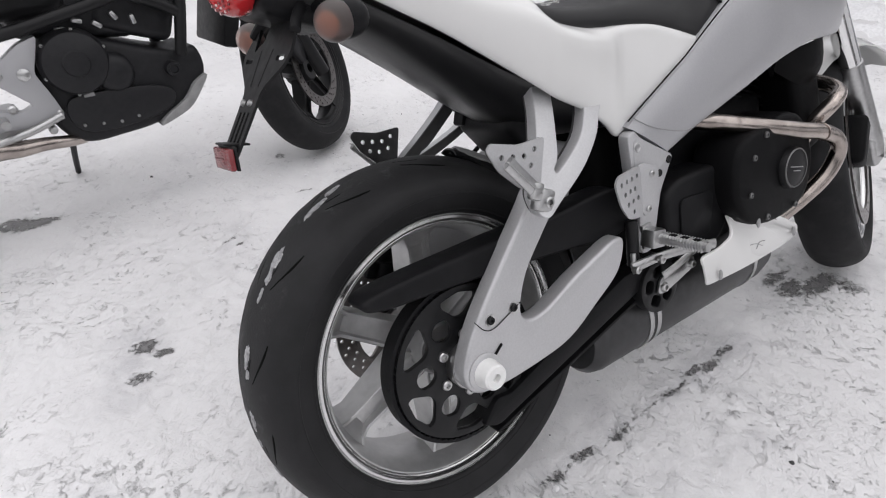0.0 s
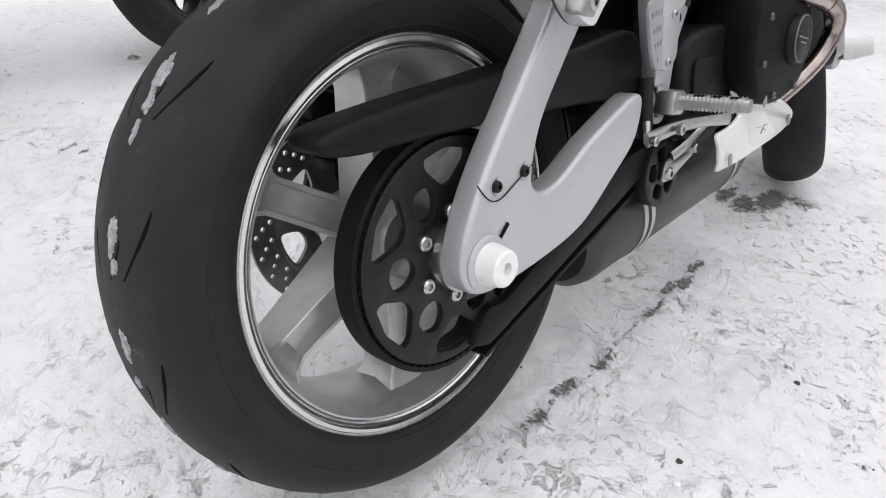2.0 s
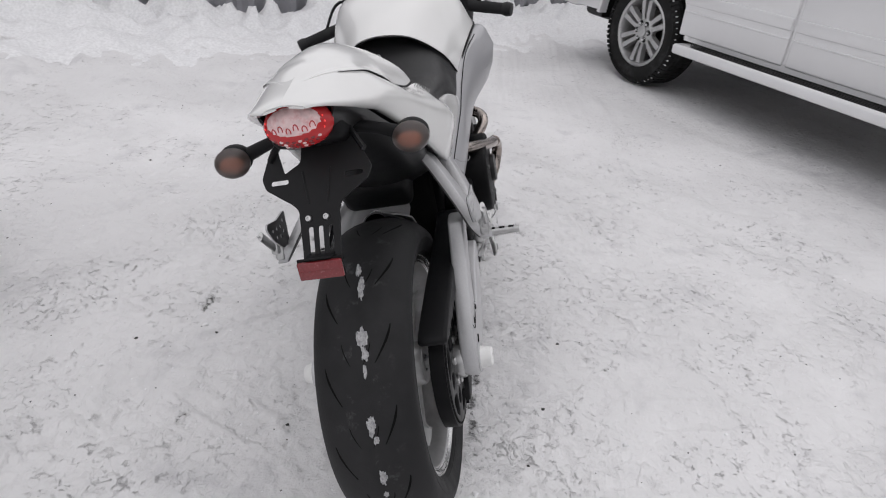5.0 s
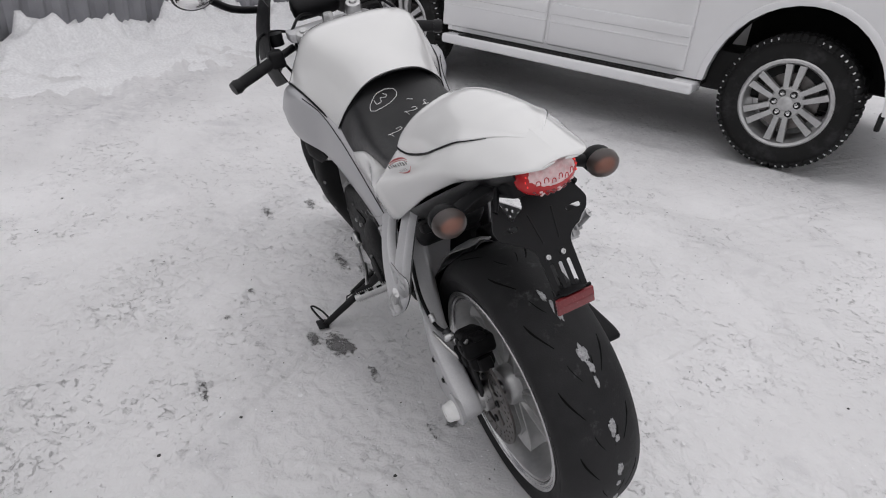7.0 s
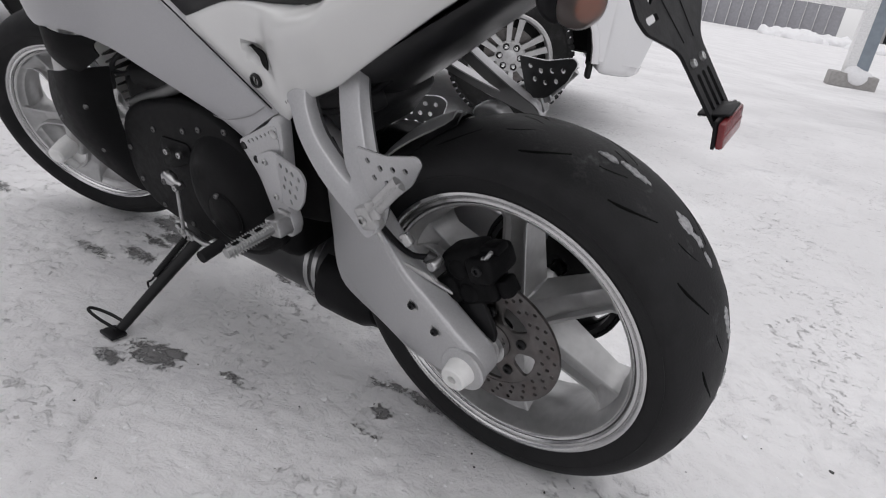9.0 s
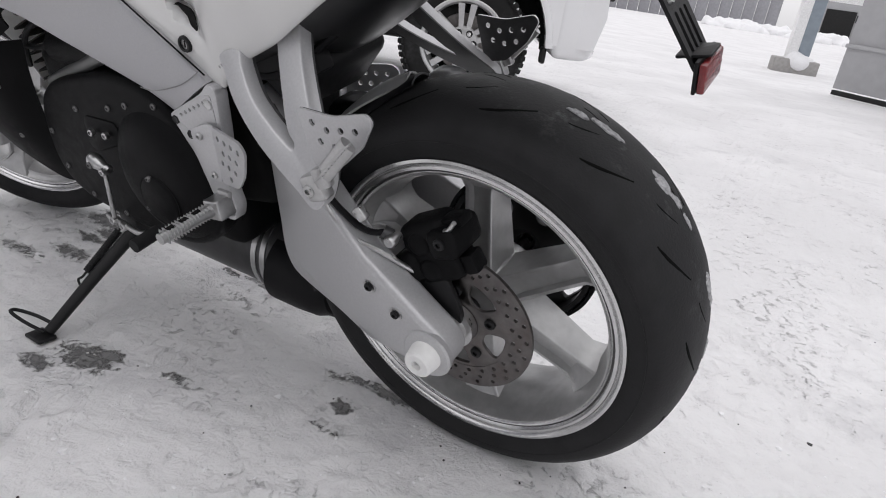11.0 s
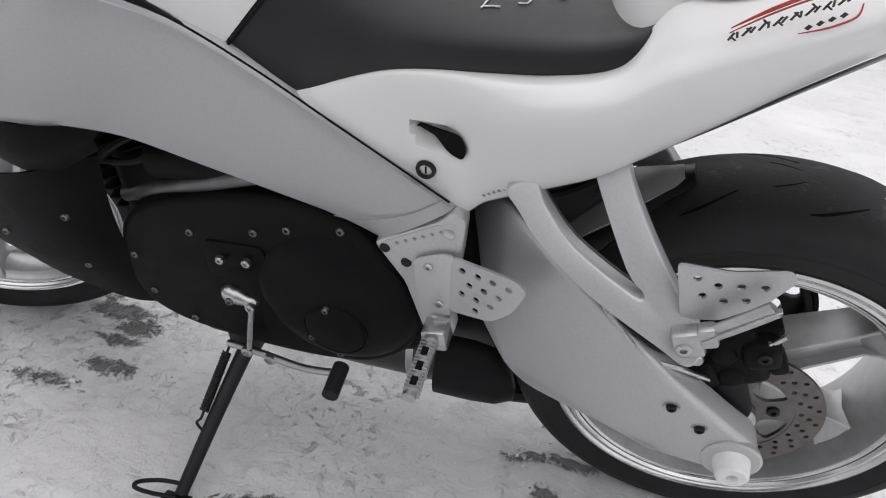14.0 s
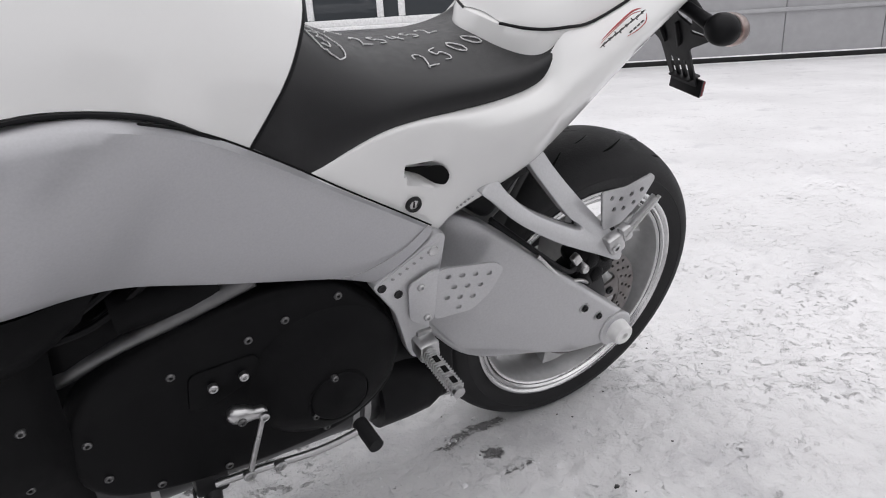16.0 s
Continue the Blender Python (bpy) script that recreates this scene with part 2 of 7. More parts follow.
def spline(pts, n=6, closed=False):
    """Catmull-Rom points through pts."""
    P = [Vector(p) for p in pts]
    out, k = [], len(P)
    for i in range(k if closed else k - 1):
        if closed:
            a, b, c, d = P[i - 1], P[i], P[(i + 1) % k], P[(i + 2) % k]
        else:
            a, b, c, d = P[max(i - 1, 0)], P[i], P[i + 1], P[min(i + 2, k - 1)]
        for j in range(n):
            t = j / n
            out.append(0.5 * ((2 * b) + (c - a) * t + (2 * a - 5 * b + 4 * c - d) * t * t + (3 * b - a - 3 * c + d) * t ** 3))
    if not closed:
        out.append(P[-1].copy())
    return out


def corner(pts, r=0.008, n=4):
    """A closed 2D outline with its corners rounded to about r."""
    P = [Vector(p) for p in pts]
    out, k = [], len(P)
    for i in range(k):
        a, b, c = P[i - 1], P[i], P[(i + 1) % k]
        u, v = (a - b), (c - b)
        d = min(r, u.length * 0.45, v.length * 0.45)
        s, e = b + u.normalized() * d, b + v.normalized() * d
        for j in range(n + 1):
            t = j / n
            out.append((1 - t) ** 2 * s + 2 * t * (1 - t) * b + t * t * e)
    return out


def circle(cx, cy, r, n=16, ry=None):
    return [Vector((cx + r * math.cos(2 * math.pi * i / n), cy + (ry or r) * math.sin(2 * math.pi * i / n))) for i in range(n)]


def slot(cx, cy, w, h, turn=0.0, r=None):
    c, s = math.cos(radians(turn)), math.sin(radians(turn))
    q = corner([(-w / 2, -h / 2), (w / 2, -h / 2), (w / 2, h / 2), (-w / 2, h / 2)], r or min(w, h) * 0.45, 3)
    return [Vector((cx + p.x * c - p.y * s, cy + p.x * s + p.y * c)) for p in q]


def plate(outline, thick, holes=(), bevel=0.0, place=None, seg=2, bm=None):
    """A flat piece: outline and holes in (u, v), thick along w from 0. place maps (u, v, w) to the world."""
    own = bmesh.new()
    edges = []
    for loop in (outline, *holes):
        vs = [own.verts.new((p[0], p[1], 0)) for p in loop]
        edges += [own.edges.new((vs[i - 1], vs[i])) for i in range(len(vs))]
    if holes:
        bmesh.ops.triangle_fill(own, use_beauty=True, use_dissolve=False, edges=edges)
    else:
        own.faces.new(own.verts[:])
    faces = own.faces[:]
    ext = bmesh.ops.extrude_face_region(own, geom=faces)
    bmesh.ops.translate(own, vec=(0, 0, thick), verts=[v for v in ext["geom"] if isinstance(v, bmesh.types.BMVert)])
    bmesh.ops.recalc_face_normals(own, faces=own.faces[:])
    if bevel:
        es = [e for e in own.edges if len(e.link_faces) == 2 and e.calc_face_angle(0) > radians(60)]
        bmesh.ops.bevel(own, geom=es, offset=bevel, segments=seg, profile=0.5, affect="EDGES", clamp_overlap=True)
    if place is not None:
        bmesh.ops.transform(own, matrix=place, verts=own.verts[:])
    if bm is None:
        return own
    return merge(bm, own)


def merge(bm, other):
    me = bpy.data.meshes.new("tmp")
    other.to_mesh(me)
    other.free()
    bm.from_mesh(me)
    bpy.data.meshes.remove(me)
    return bm


XZ = Matrix(((1, 0, 0, 0), (0, 0, -1, 0), (0, 1, 0, 0), (0, 0, 0, 1)))  # u to x, v to z, thickness to -y


def side(y):
    """Places a plate in the bike's side plane, its thickness going from y towards -y."""
    return Matrix.Translation((0, y, 0)) @ XZ


def loft(rings, closed=True, cap=True, bm=None):
    bm = bm or bmesh.new()
    rows = [[bm.verts.new(p) for p in r] for r in rings]
    n = len(rows[0])
    for a, b in zip(rows, rows[1:]):
        for i in range(n if closed else n - 1):
            j = (i + 1) % n
            bm.faces.new((a[i], a[j], b[j], b[i]))
    if cap and closed:
        bm.faces.new(rows[0])
        bm.faces.new(rows[-1][::-1])
    return bm


def surf(sections, nu=5, nv=5):
    """Smooth rows of points through rows of control points (both ways)."""
    fine = [spline(s, nv) for s in sections]
    cols = [spline([r[i] for r in fine], nu) for i in range(len(fine[0]))]
    return [[c[i] for c in cols] for i in range(len(cols[0]))]


def shell(rows, thick, bm=None):
    """A sheet of points given thickness inwards (away from its normals)."""
    bm = bm or bmesh.new()
    g = [[bm.verts.new(p) for p in r] for r in rows]
    for a, b in zip(g, g[1:]):
        for i in range(len(a) - 1):
            bm.faces.new((a[i], a[i + 1], b[i + 1], b[i]))
    bmesh.ops.remove_doubles(bm, verts=bm.verts[:], dist=1e-6)
    bmesh.ops.recalc_face_normals(bm, faces=bm.faces[:])
    bmesh.ops.solidify(bm, geom=bm.faces[:], thickness=thick)
    return bm


def tube(pts, r, seg=10, n=5, smooth=True, bm=None, cap=True, flat=None):
    """A round bar along pts; r one radius or one for each of pts; flat squeezes it along a direction."""
    rad = r if isinstance(r, (list, tuple)) else [r] * len(pts)
    if smooth and len(pts) > 2:
        q = spline([(*p, rr) if False else Vector((*p,)) for p in pts], n)
        rq = []
        for i in range(len(pts) - 1):
            rq += [rad[i] + (rad[i + 1] - rad[i]) * j / n for j in range(n)]
        rq.append(rad[-1])
    else:
        q, rq = [Vector(p) for p in pts], list(rad)
    rings, up = [], None
    for i, p in enumerate(q):
        d = (q[min(i + 1, len(q) - 1)] - q[max(i - 1, 0)]).normalized()
        if up is None:
            up = d.orthogonal().normalized()
        up = (up - d * up.dot(d)).normalized()
        w = d.cross(up)
        rings.append([p + rq[i] * (math.cos(a) * up + math.sin(a) * w) for a in (2 * math.pi * k / seg for k in range(seg))])
    if flat is not None:
        f, amount = Vector(flat).normalized(), 0.5
        rings = [[v - f * (v - p).dot(f) * amount for v in ring] for ring, p in zip(rings, q)]
    return loft(rings, True, cap, bm)


def lathe(profile, centre=(0, 0, 0), axis="y", seg=64, bm=None, closed=False, cap=True):
    """Turns (radius, height) points round an axis through centre."""
    bm = bm or bmesh.new()
    rows = []
    for k in range(seg):
        a = 2 * math.pi * k / seg
        row = []
        for r, h in profile:
            u, v = r * math.cos(a), r * math.sin(a)
            p = {"y": (u, h, v), "z": (u, v, h), "x": (h, u, v)}[axis]
            row.append(bm.verts.new(Vector(centre) + Vector(p)))
        rows.append(row)
    m = len(profile)
    for k in range(seg):
        a, b = rows[k], rows[(k + 1) % seg]
        for i in range(m if closed else m - 1):
            j = (i + 1) % m
            bm.faces.new((a[i], a[j], b[j], b[i]))
    bmesh.ops.remove_doubles(bm, verts=bm.verts[:], dist=1e-7)
    if cap and not closed:
        for end in (0, -1):
            if profile[end][0] > 1e-6:
                try:
                    bm.faces.new([rows[k][end] for k in range(seg)])
                except ValueError:
                    pass
    return bm


def box(size, place=None, bevel=0.004, seg=2, bm=None):
    own = bmesh.new()
    bmesh.ops.create_cube(own, size=1.0)
    bmesh.ops.scale(own, vec=size, verts=own.verts[:])
    if bevel:
        bmesh.ops.bevel(own, geom=own.edges[:], offset=bevel, segments=seg, profile=0.5, affect="EDGES")
    if place is not None:
        bmesh.ops.transform(own, matrix=place, verts=own.verts[:])
    return own if bm is None else merge(bm, own)


def rod(a, b, r, seg=12, bm=None):
    return tube([a, b], r, seg, smooth=False, bm=bm)


def mirrored(bm):
    bmesh.ops.scale(bm, vec=(1, -1, 1), verts=bm.verts[:])
    bmesh.ops.reverse_faces(bm, faces=bm.faces[:])
    return bm


def lumpy(bm, amount, size, seed=0.0):
    bm.normal_update()
    for v in bm.verts:
        v.co += v.normal * amount * noise.noise(v.co / size + Vector((seed, seed * 2.3, 1.7)))
    return bm


def bolt_bm(r=0.006, h=0.004, y=1):
    """A round-headed bolt with a socket, its head towards +y (or -y)."""
    p = [(0.0, h * 0.25), (r * 0.42, h * 0.25), (r * 0.46, h), (r * 0.8, h), (r, h * 0.65), (r, -0.004)]
    return lathe([(a, b * y) for a, b in p], seg=12)

# ---- ground: one sheet of trodden snow, fine near the motorcycle and coarse towards the horizon ----
# dark patches where the snow is trodden through, the last one painted car shade: x, y, half sizes, strength
SPOTS = [(0.645, 0.325, 0.09, 0.05, 0.95), (0.62, 0.30, 0.04, 0.03, 1.0), (0.70, 0.385, 0.05, 0.03, 0.9), (0.48, 0.27, 0.045, 0.025, 0.75), (0.266, 0.077, 0.05, 0.02, 0.85), (0.209, 0.14, 0.03, 0.025, 1.0), (0.17, 0.055, 0.07, 0.022, 1.0), (0.23, 0.06, 0.05, 0.02, 0.9),
         (0.191, 0.206, 0.05, 0.012, 0.8), (0.41, 0.123, 0.04, 0.015, 0.6), (1.15, 0.16, 0.12, 0.03, 0.8), (1.07, 0.09, 0.10, 0.035, 0.85), (1.11, 0.01, 0.08, 0.03, 0.9), (1.17, -0.077, 0.10, 0.04, 1.05), (1.10, -0.04, 0.07, 0.035, 0.95), (1.22, -0.13, 0.06, 0.05, 0.75),
         (0.725, -0.087, 0.05, 0.014, 0.85), (0.655, -0.098, 0.05, 0.016, 1.0), (0.607, -0.087, 0.045, 0.014, 0.95), (0.52, -0.100, 0.06, 0.012, 0.75), (0.43, -0.100, 0.06, 0.012, 0.75), (0.342, -0.108, 0.05, 0.018, 0.9), (0.24, -0.100, 0.05, 0.016, 0.85), (0.16, -0.105, 0.05, 0.018, 0.8),
         (0.582, -0.33, 0.018, 0.010, 0.9), (0.463, -0.458, 0.05, 0.012, 0.65), (0.445, -0.49, 0.03, 0.010, 0.7), (-0.361, 0.777, 0.04, 0.03, 1.0), (-0.331, 0.73, 0.04, 0.02, 0.9), (-0.40, 0.67, 0.05, 0.04, 0.75), (-0.015, 1.124, 0.04, 0.015, 0.8), (0.0, 1.077, 0.015, 0.012, 1.0),
         (0.318, 1.296, 0.05, 0.012, 0.8), (0.552, 0.735, 0.08, 0.020, 0.75), (0.075, 0.618, 0.05, 0.018, 0.6), (0.373, 1.611, 0.03, 0.02, 1.0), (-0.48, 1.62, 0.09, 0.045, 1.2), (-0.55, 1.67, 0.08, 0.045, 1.15), (1.65, 0.34, 0.12, 0.04, 0.7), (1.68, 0.143, 0.10, 0.04, 0.75),
         (1.80, 0.55, 0.12, 0.03, 0.6), (1.04, 0.52, 0.03, 0.02, 0.75), (0.90, 0.62, 0.02, 0.02, 0.8), (-1.123, 0.0, 0.12, 0.03, 0.6), (-1.3, -1.3, 0.1, 0.06, 0.7), (-0.19, 0.40, 0.04, 0.03, 0.6), (2.6, -0.9, 0.5, 0.25, 0.5)]
# soft grey smudges on the snow: ends, half width, strength
SMUDGES = [((-0.20, 0.42), (-0.08, 0.38), 0.05, 0.8), ((-0.10, 0.62), (-0.10, 0.47), 0.04, 0.7), ((-0.36, 0.84), (-0.44, 0.62), 0.07, 0.7), ((0.80, -0.09), (0.08, -0.10), 0.035, 0.7), ((0.75, 0.42), (0.45, 0.26), 0.07, 0.6), ((0.28, 0.05), (0.08, 0.14), 0.06, 0.7),
           ((0.62, -0.30), (0.25, -0.22), 0.06, 0.45), ((4.1, 0.30), (3.0, 0.95), 0.12, 0.8), ((3.9, 0.75), (2.9, 1.30), 0.09, 0.6), ((3.0, 0.2), (2.0, 0.9), 0.06, 0.4), ((1.3, -0.1), (1.0, 0.15), 0.09, 0.6), ((0.6, 1.28), (0.40, 1.42), 0.05, 0.5), ((0.05, 1.2), (-0.08, 1.0), 0.04, 0.5),
           ((1.9, 0.1), (1.5, 0.5), 0.10, 0.5), ((-0.9, 0.9), (-1.3, 0.4), 0.08, 0.5), ((-0.7, -0.5), (-1.2, -0.9), 0.08, 0.4), ((0.2, 0.75), (0.6, 0.55), 0.05, 0.35), ((-1.0, 0.05), (-1.4, -0.1), 0.06, 0.5), ((2.6, -1.9), (1.2, -2.5), 0.20, 0.5)]
# shallow straight grooves: ends, half width, depth
TRACKS = [((0.62, 0.43), (0.37, 0.70), 0.012, 0.006), ((0.54, 0.82), (0.59, 0.63), 0.010, 0.010), ((0.25, -0.44), (-0.22, -0.47), 0.005, 0.004), ((4.4, -0.15), (1.0, -3.1), 0.12, 0.025), ((3.3, 0.9), (-0.6, -3.6), 0.10, 0.018),
          ((-1.4, 0.05), (1.3, -0.03), 0.05, 0.004), ((-2.5, 0.35), (-0.6, 0.3), 0.05, 0.006)]


def groove(x, y):
    h = 0.0
    for (ax, ay), (bx, by), w, depth in TRACKS:
        dx, dy = bx - ax, by - ay
        n2 = dx * dx + dy * dy
        t = ((x - ax) * dx + (y - ay) * dy) / n2
        if -0.05 < t < 1.05:
            q = abs((x - ax) * dy - (y - ay) * dx) / math.sqrt(n2) / w
            if q < 2.2:
                fade = min(1.0, 8 * min(t + 0.05, 1.05 - t))
                h += depth * fade * (-math.exp(-q * q * 1.5) + 0.45 * math.exp(-(q - 1.5) ** 2 * 6))
    return h


# boot prints: x, y, turn
PRINTS = [(-0.24, 0.95, 20), (-0.05, 1.16, 35), (0.10, 0.78, 15), (-0.62, 0.86, 60), (-0.36, 0.85, -10), (0.30, -0.75, 100), (-0.42, -0.62, 140), (0.72, -0.62, 80), (0.12, 0.52, 60), (0.55, 1.08, 30), (1.05, 0.95, 200), (0.95, -1.15, 20),
          (-0.75, -0.25, 170), (0.40, 1.25, 75), (1.45, -0.55, 10), (-0.75, 1.15, 120)]


def footprint(x, y):
    h = 0.0
    for px, py, turn in PRINTS:
        dx, dy = x - px, y - py
        if dx * dx + dy * dy > 0.04:
            continue
        c, s = math.cos(radians(turn)), math.sin(radians(turn))
        u, v = dx * c + dy * s, -dx * s + dy * c
        q = max(abs(u) / 0.135, abs(v) / (0.048 - 0.05 * max(0.0, -u)))
        e = math.exp(-max(0.0, q - 0.8) ** 2 * 30)
        h += -0.006 * e + 0.0035 * math.exp(-(q - 1.22) ** 2 * 40) + (0.0022 * math.sin(u * 330) * e if q < 1 else 0)
    return h


def ground_height(x, y, near):
    p = Vector((x, y, 0))
    h = 0.010 * noise.noise(p * 1.3) + 0.006 * noise.noise(p * 4.1 + Vector((3, 1, 0))) + groove(x, y)
    if near < 6:
        c = min(1.0, max(0.0, (noise.noise(p * 2.4 + Vector((5, 2, 8))) + 0.30) * 1.6))
        h += 0.005 * noise.noise(p * 11.0) + 0.0036 * noise.noise(p * 31.0) + 0.0020 * noise.noise(p * 63.0) + footprint(x, y)
        h += c * (0.009 * max(0.0, noise.noise(p * 23.0 + Vector((9, 4, 2))) - 0.08) + 0.004 * max(0.0, noise.noise(p * 55.0)) - 0.008 * max(0.0, noise.noise(Vector((x * 26, y * 14, 6))) - 0.30))
    fx = 0.791 * x + 0.612 * y
    if fx > 2.4:
        t = min(1.0, (fx - 2.4) / 1.9)
        along = min(1.0, max(0.0, (-0.612 * x + 0.791 * y + 1.4) / 1.6))
        h += t * t * (3 - 2 * t) * (0.02 + 0.13 * along + (0.05 + 0.07 * along) * noise.noise(p * 2.3) + 0.06 * noise.noise(p * 6.0) + 0.04 * abs(noise.noise(p * 14.0))) * (1 if fx < 9 else 0.3)
    keep = min(1.0, min(math.hypot(x, y - 0.02), math.hypot(x - 1.26, y + 0.04)) / 0.25)
    return h * keep - 0.001


def axis_lines(lo, hi, step, far, grow=1.17):
    mid = [lo + i * step for i in range(int((hi - lo) / step) + 1)]
    out, d, left, right = [], step, [lo], [mid[-1]]
    while right[-1] < far:
        d *= grow
        right.append(right[-1] + d)
        left.append(left[-1] - d)
    return left[:0:-1] + mid + right[1:]


def build_ground():
    xs, ys = axis_lines(-0.95, 1.75, 0.0088, 260, 1.14), axis_lines(-0.9, 1.35, 0.0088, 260, 1.14)
    verts, dirt, smudge = [], [], []
    for x in xs:
        for y in ys:
            near = math.hypot(x - 0.3, y)
            verts.append((x, y, ground_height(x, y, near)))
            d = 0.0
            for sx, sy, ra, rb, s in SPOTS:
                q = math.hypot((x - sx) / ra, (y - sy) / rb)
                if q < 2.2:
                    d = max(d, s * math.exp(-q * q * 0.9))
            dirt.append(d)
            d = 0.0
            for (ax, ay), (bx, by), w, s in SMUDGES:
                dx, dy = bx - ax, by - ay
                t = min(1.0, max(0.0, ((x - ax) * dx + (y - ay) * dy) / (dx * dx + dy * dy)))
                q = math.hypot(x - ax - t * dx, y - ay - t * dy) / w
                if q < 2.2:
                    d = max(d, s * math.exp(-q * q * 0.9))
            smudge.append(d)
    n = len(ys)
    faces = [(i * n + j, (i + 1) * n + j, (i + 1) * n + j + 1, i * n + j + 1) for i in range(len(xs) - 1) for j in range(n - 1)]
    me = bpy.data.meshes.new("ground")
    me.from_pydata(verts, [], faces)
    me.attributes.new("bare", "FLOAT", "POINT").data.foreach_set("value", dirt)
    me.attributes.new("thin", "FLOAT", "POINT").data.foreach_set("value", smudge)
    me.shade_smooth()
    me.materials.append(snow_material())
    return tagged(new("ground", me), "trodden dirty white snow over a parking yard", "ground", kind="structure")


def snow_material():
    m = bpy.data.materials.new("trodden_snow")
    m.use_nodes = True
    n, l = m.node_tree.nodes, m.node_tree.links
    b = n["Principled BSDF"]
    b.inputs["Specular IOR Level"].default_value = 0.25
    tc = n.new("ShaderNodeTexCoord")

    def noise_tex(scale, detail=8, rough=0.6, warp=0.0):
        t = n.new("ShaderNodeTexNoise")
        t.inputs["Scale"].default_value, t.inputs["Detail"].default_value, t.inputs["Roughness"].default_value = scale, detail, rough
        t.inputs["Distortion"].default_value = warp
        l.new(tc.outputs["Object"], t.inputs["Vector"])
        return t.outputs["Fac"]

    def ranged(v, a, b_, c=0.0, d=1.0):
        t = n.new("ShaderNodeMapRange")
        t.interpolation_type = "SMOOTHSTEP"
        for k, x in zip(("From Min", "From Max", "To Min", "To Max"), (a, b_, c, d)):
            t.inputs[k].default_value = x
        l.new(v, t.inputs["Value"])
        return t.outputs[0]

    def math_(op, a, b_):
        t = n.new("ShaderNodeMath")
        t.operation = op
        for i, v in enumerate((a, b_)):
            if isinstance(v, float):
                t.inputs[i].default_value = v
            else:
                l.new(v, t.inputs[i])
        return t.outputs[0]

    def mix(f, a, b_):
        t = n.new("ShaderNodeMix")
        t.data_type = "RGBA"
        l.new(f, t.inputs["Factor"])
        for key, v in (("A", a), ("B", b_)):
            if isinstance(v, tuple):
                t.inputs[key].default_value = (*v, 1)
            else:
                l.new(v, t.inputs[key])
        return t.outputs["Result"]

    def attribute(key):
        t = n.new("ShaderNodeAttribute")
        t.attribute_name = key
        return t.outputs["Fac"]

    tone = mix(ranged(noise_tex(1.1, 5), 0.35, 0.68), (0.75, 0.745, 0.75), (0.84, 0.835, 0.84))
    # soft grey patches, then crust nicks in clusters with crumb shade painted in, then grit
    soft = math_("ADD", ranged(noise_tex(4.3, 8, 0.62, 0.5), 0.54, 0.74, 0.0, 0.55), math_("MULTIPLY", attribute("thin"), ranged(noise_tex(17.0, 8, 0.7, 0.3), 0.30, 0.62)))
    grey = mix(math_("MINIMUM", soft, 1.0), tone, (0.60, 0.595, 0.61))
    cluster = ranged(noise_tex(2.7, 7, 0.7, 0.6), 0.42, 0.62, 0.10, 1.0)
    crust = noise_tex(34.0, 9, 0.68, 0.8)
    nick = math_("MULTIPLY", ranged(crust, 0.565, 0.65), cluster)
    # darkens the nicks to paint the small shade between crumbs
    crumb_shade = mix(math_("MULTIPLY", nick, 0.66), grey, (0.40, 0.395, 0.40))
    specks = mix(math_("MULTIPLY", math_("MULTIPLY", ranged(noise_tex(80.0, 3, 0.6), 0.69, 0.75), cluster), 0.6), crumb_shade, (0.18, 0.175, 0.17))
    broken = math_("SUBTRACT", math_("ADD", math_("MULTIPLY", attribute("bare"), 0.44), noise_tex(66.0, 10, 0.78, 0.6)), 0.5)
    # trodden-through snow, plus the car shade painted in with it
    worn = ranged(broken, 0.26, 0.39)
    color = mix(math_("MULTIPLY", worn, 0.86), specks, (0.14, 0.136, 0.136))
    l.new(color, b.inputs["Base Color"])
    l.new(ranged(worn, 0.0, 1.0, 0.8, 0.45), b.inputs["Roughness"])
    plates = math_("MULTIPLY", math_("MULTIPLY", ranged(noise_tex(11.0, 8, 0.62, 0.6), 0.50, 0.57), ranged(noise_tex(1.9, 5, 0.6), 0.42, 0.62, 0.25, 1.0)), 0.17)
    chips = math_("MULTIPLY", math_("MULTIPLY", ranged(noise_tex(41.0, 6, 0.62, 0.5), 0.58, 0.66), cluster), 0.22)
    grains = math_("ADD", math_("MULTIPLY", noise_tex(26.0, 6, 0.60, 0.3), 0.75), math_("MULTIPLY", noise_tex(170.0, 4, 0.6), 0.14))
    height = math_("SUBTRACT", math_("ADD", math_("ADD", plates, chips), grains), math_("ADD", math_("MULTIPLY", worn, 0.45), math_("MULTIPLY", nick, 0.2)))
    bu = n.new("ShaderNodeBump")
    bu.inputs["Strength"].default_value, bu.inputs["Distance"].default_value = 1.0, 0.0115
    l.new(height, bu.inputs["Height"])
    l.new(bu.outputs[0], b.inputs["Normal"])
    return m


build_ground()

# ---- the silver and white motorcycle, leaning on its stand; its own frame: x ahead from the rear axle, y to its left, z up ----
LEAN = 15.28
BIKE = empty("motorcycle", pose(0, 0, 0.1 * (1 - math.cos(radians(LEAN))), -LEAN, 0, 0))
tagged(BIKE, "white and silver sports motorcycle leaning on its side stand in snow", "motorcycle")
AX = 0.312

BOLTS = {}


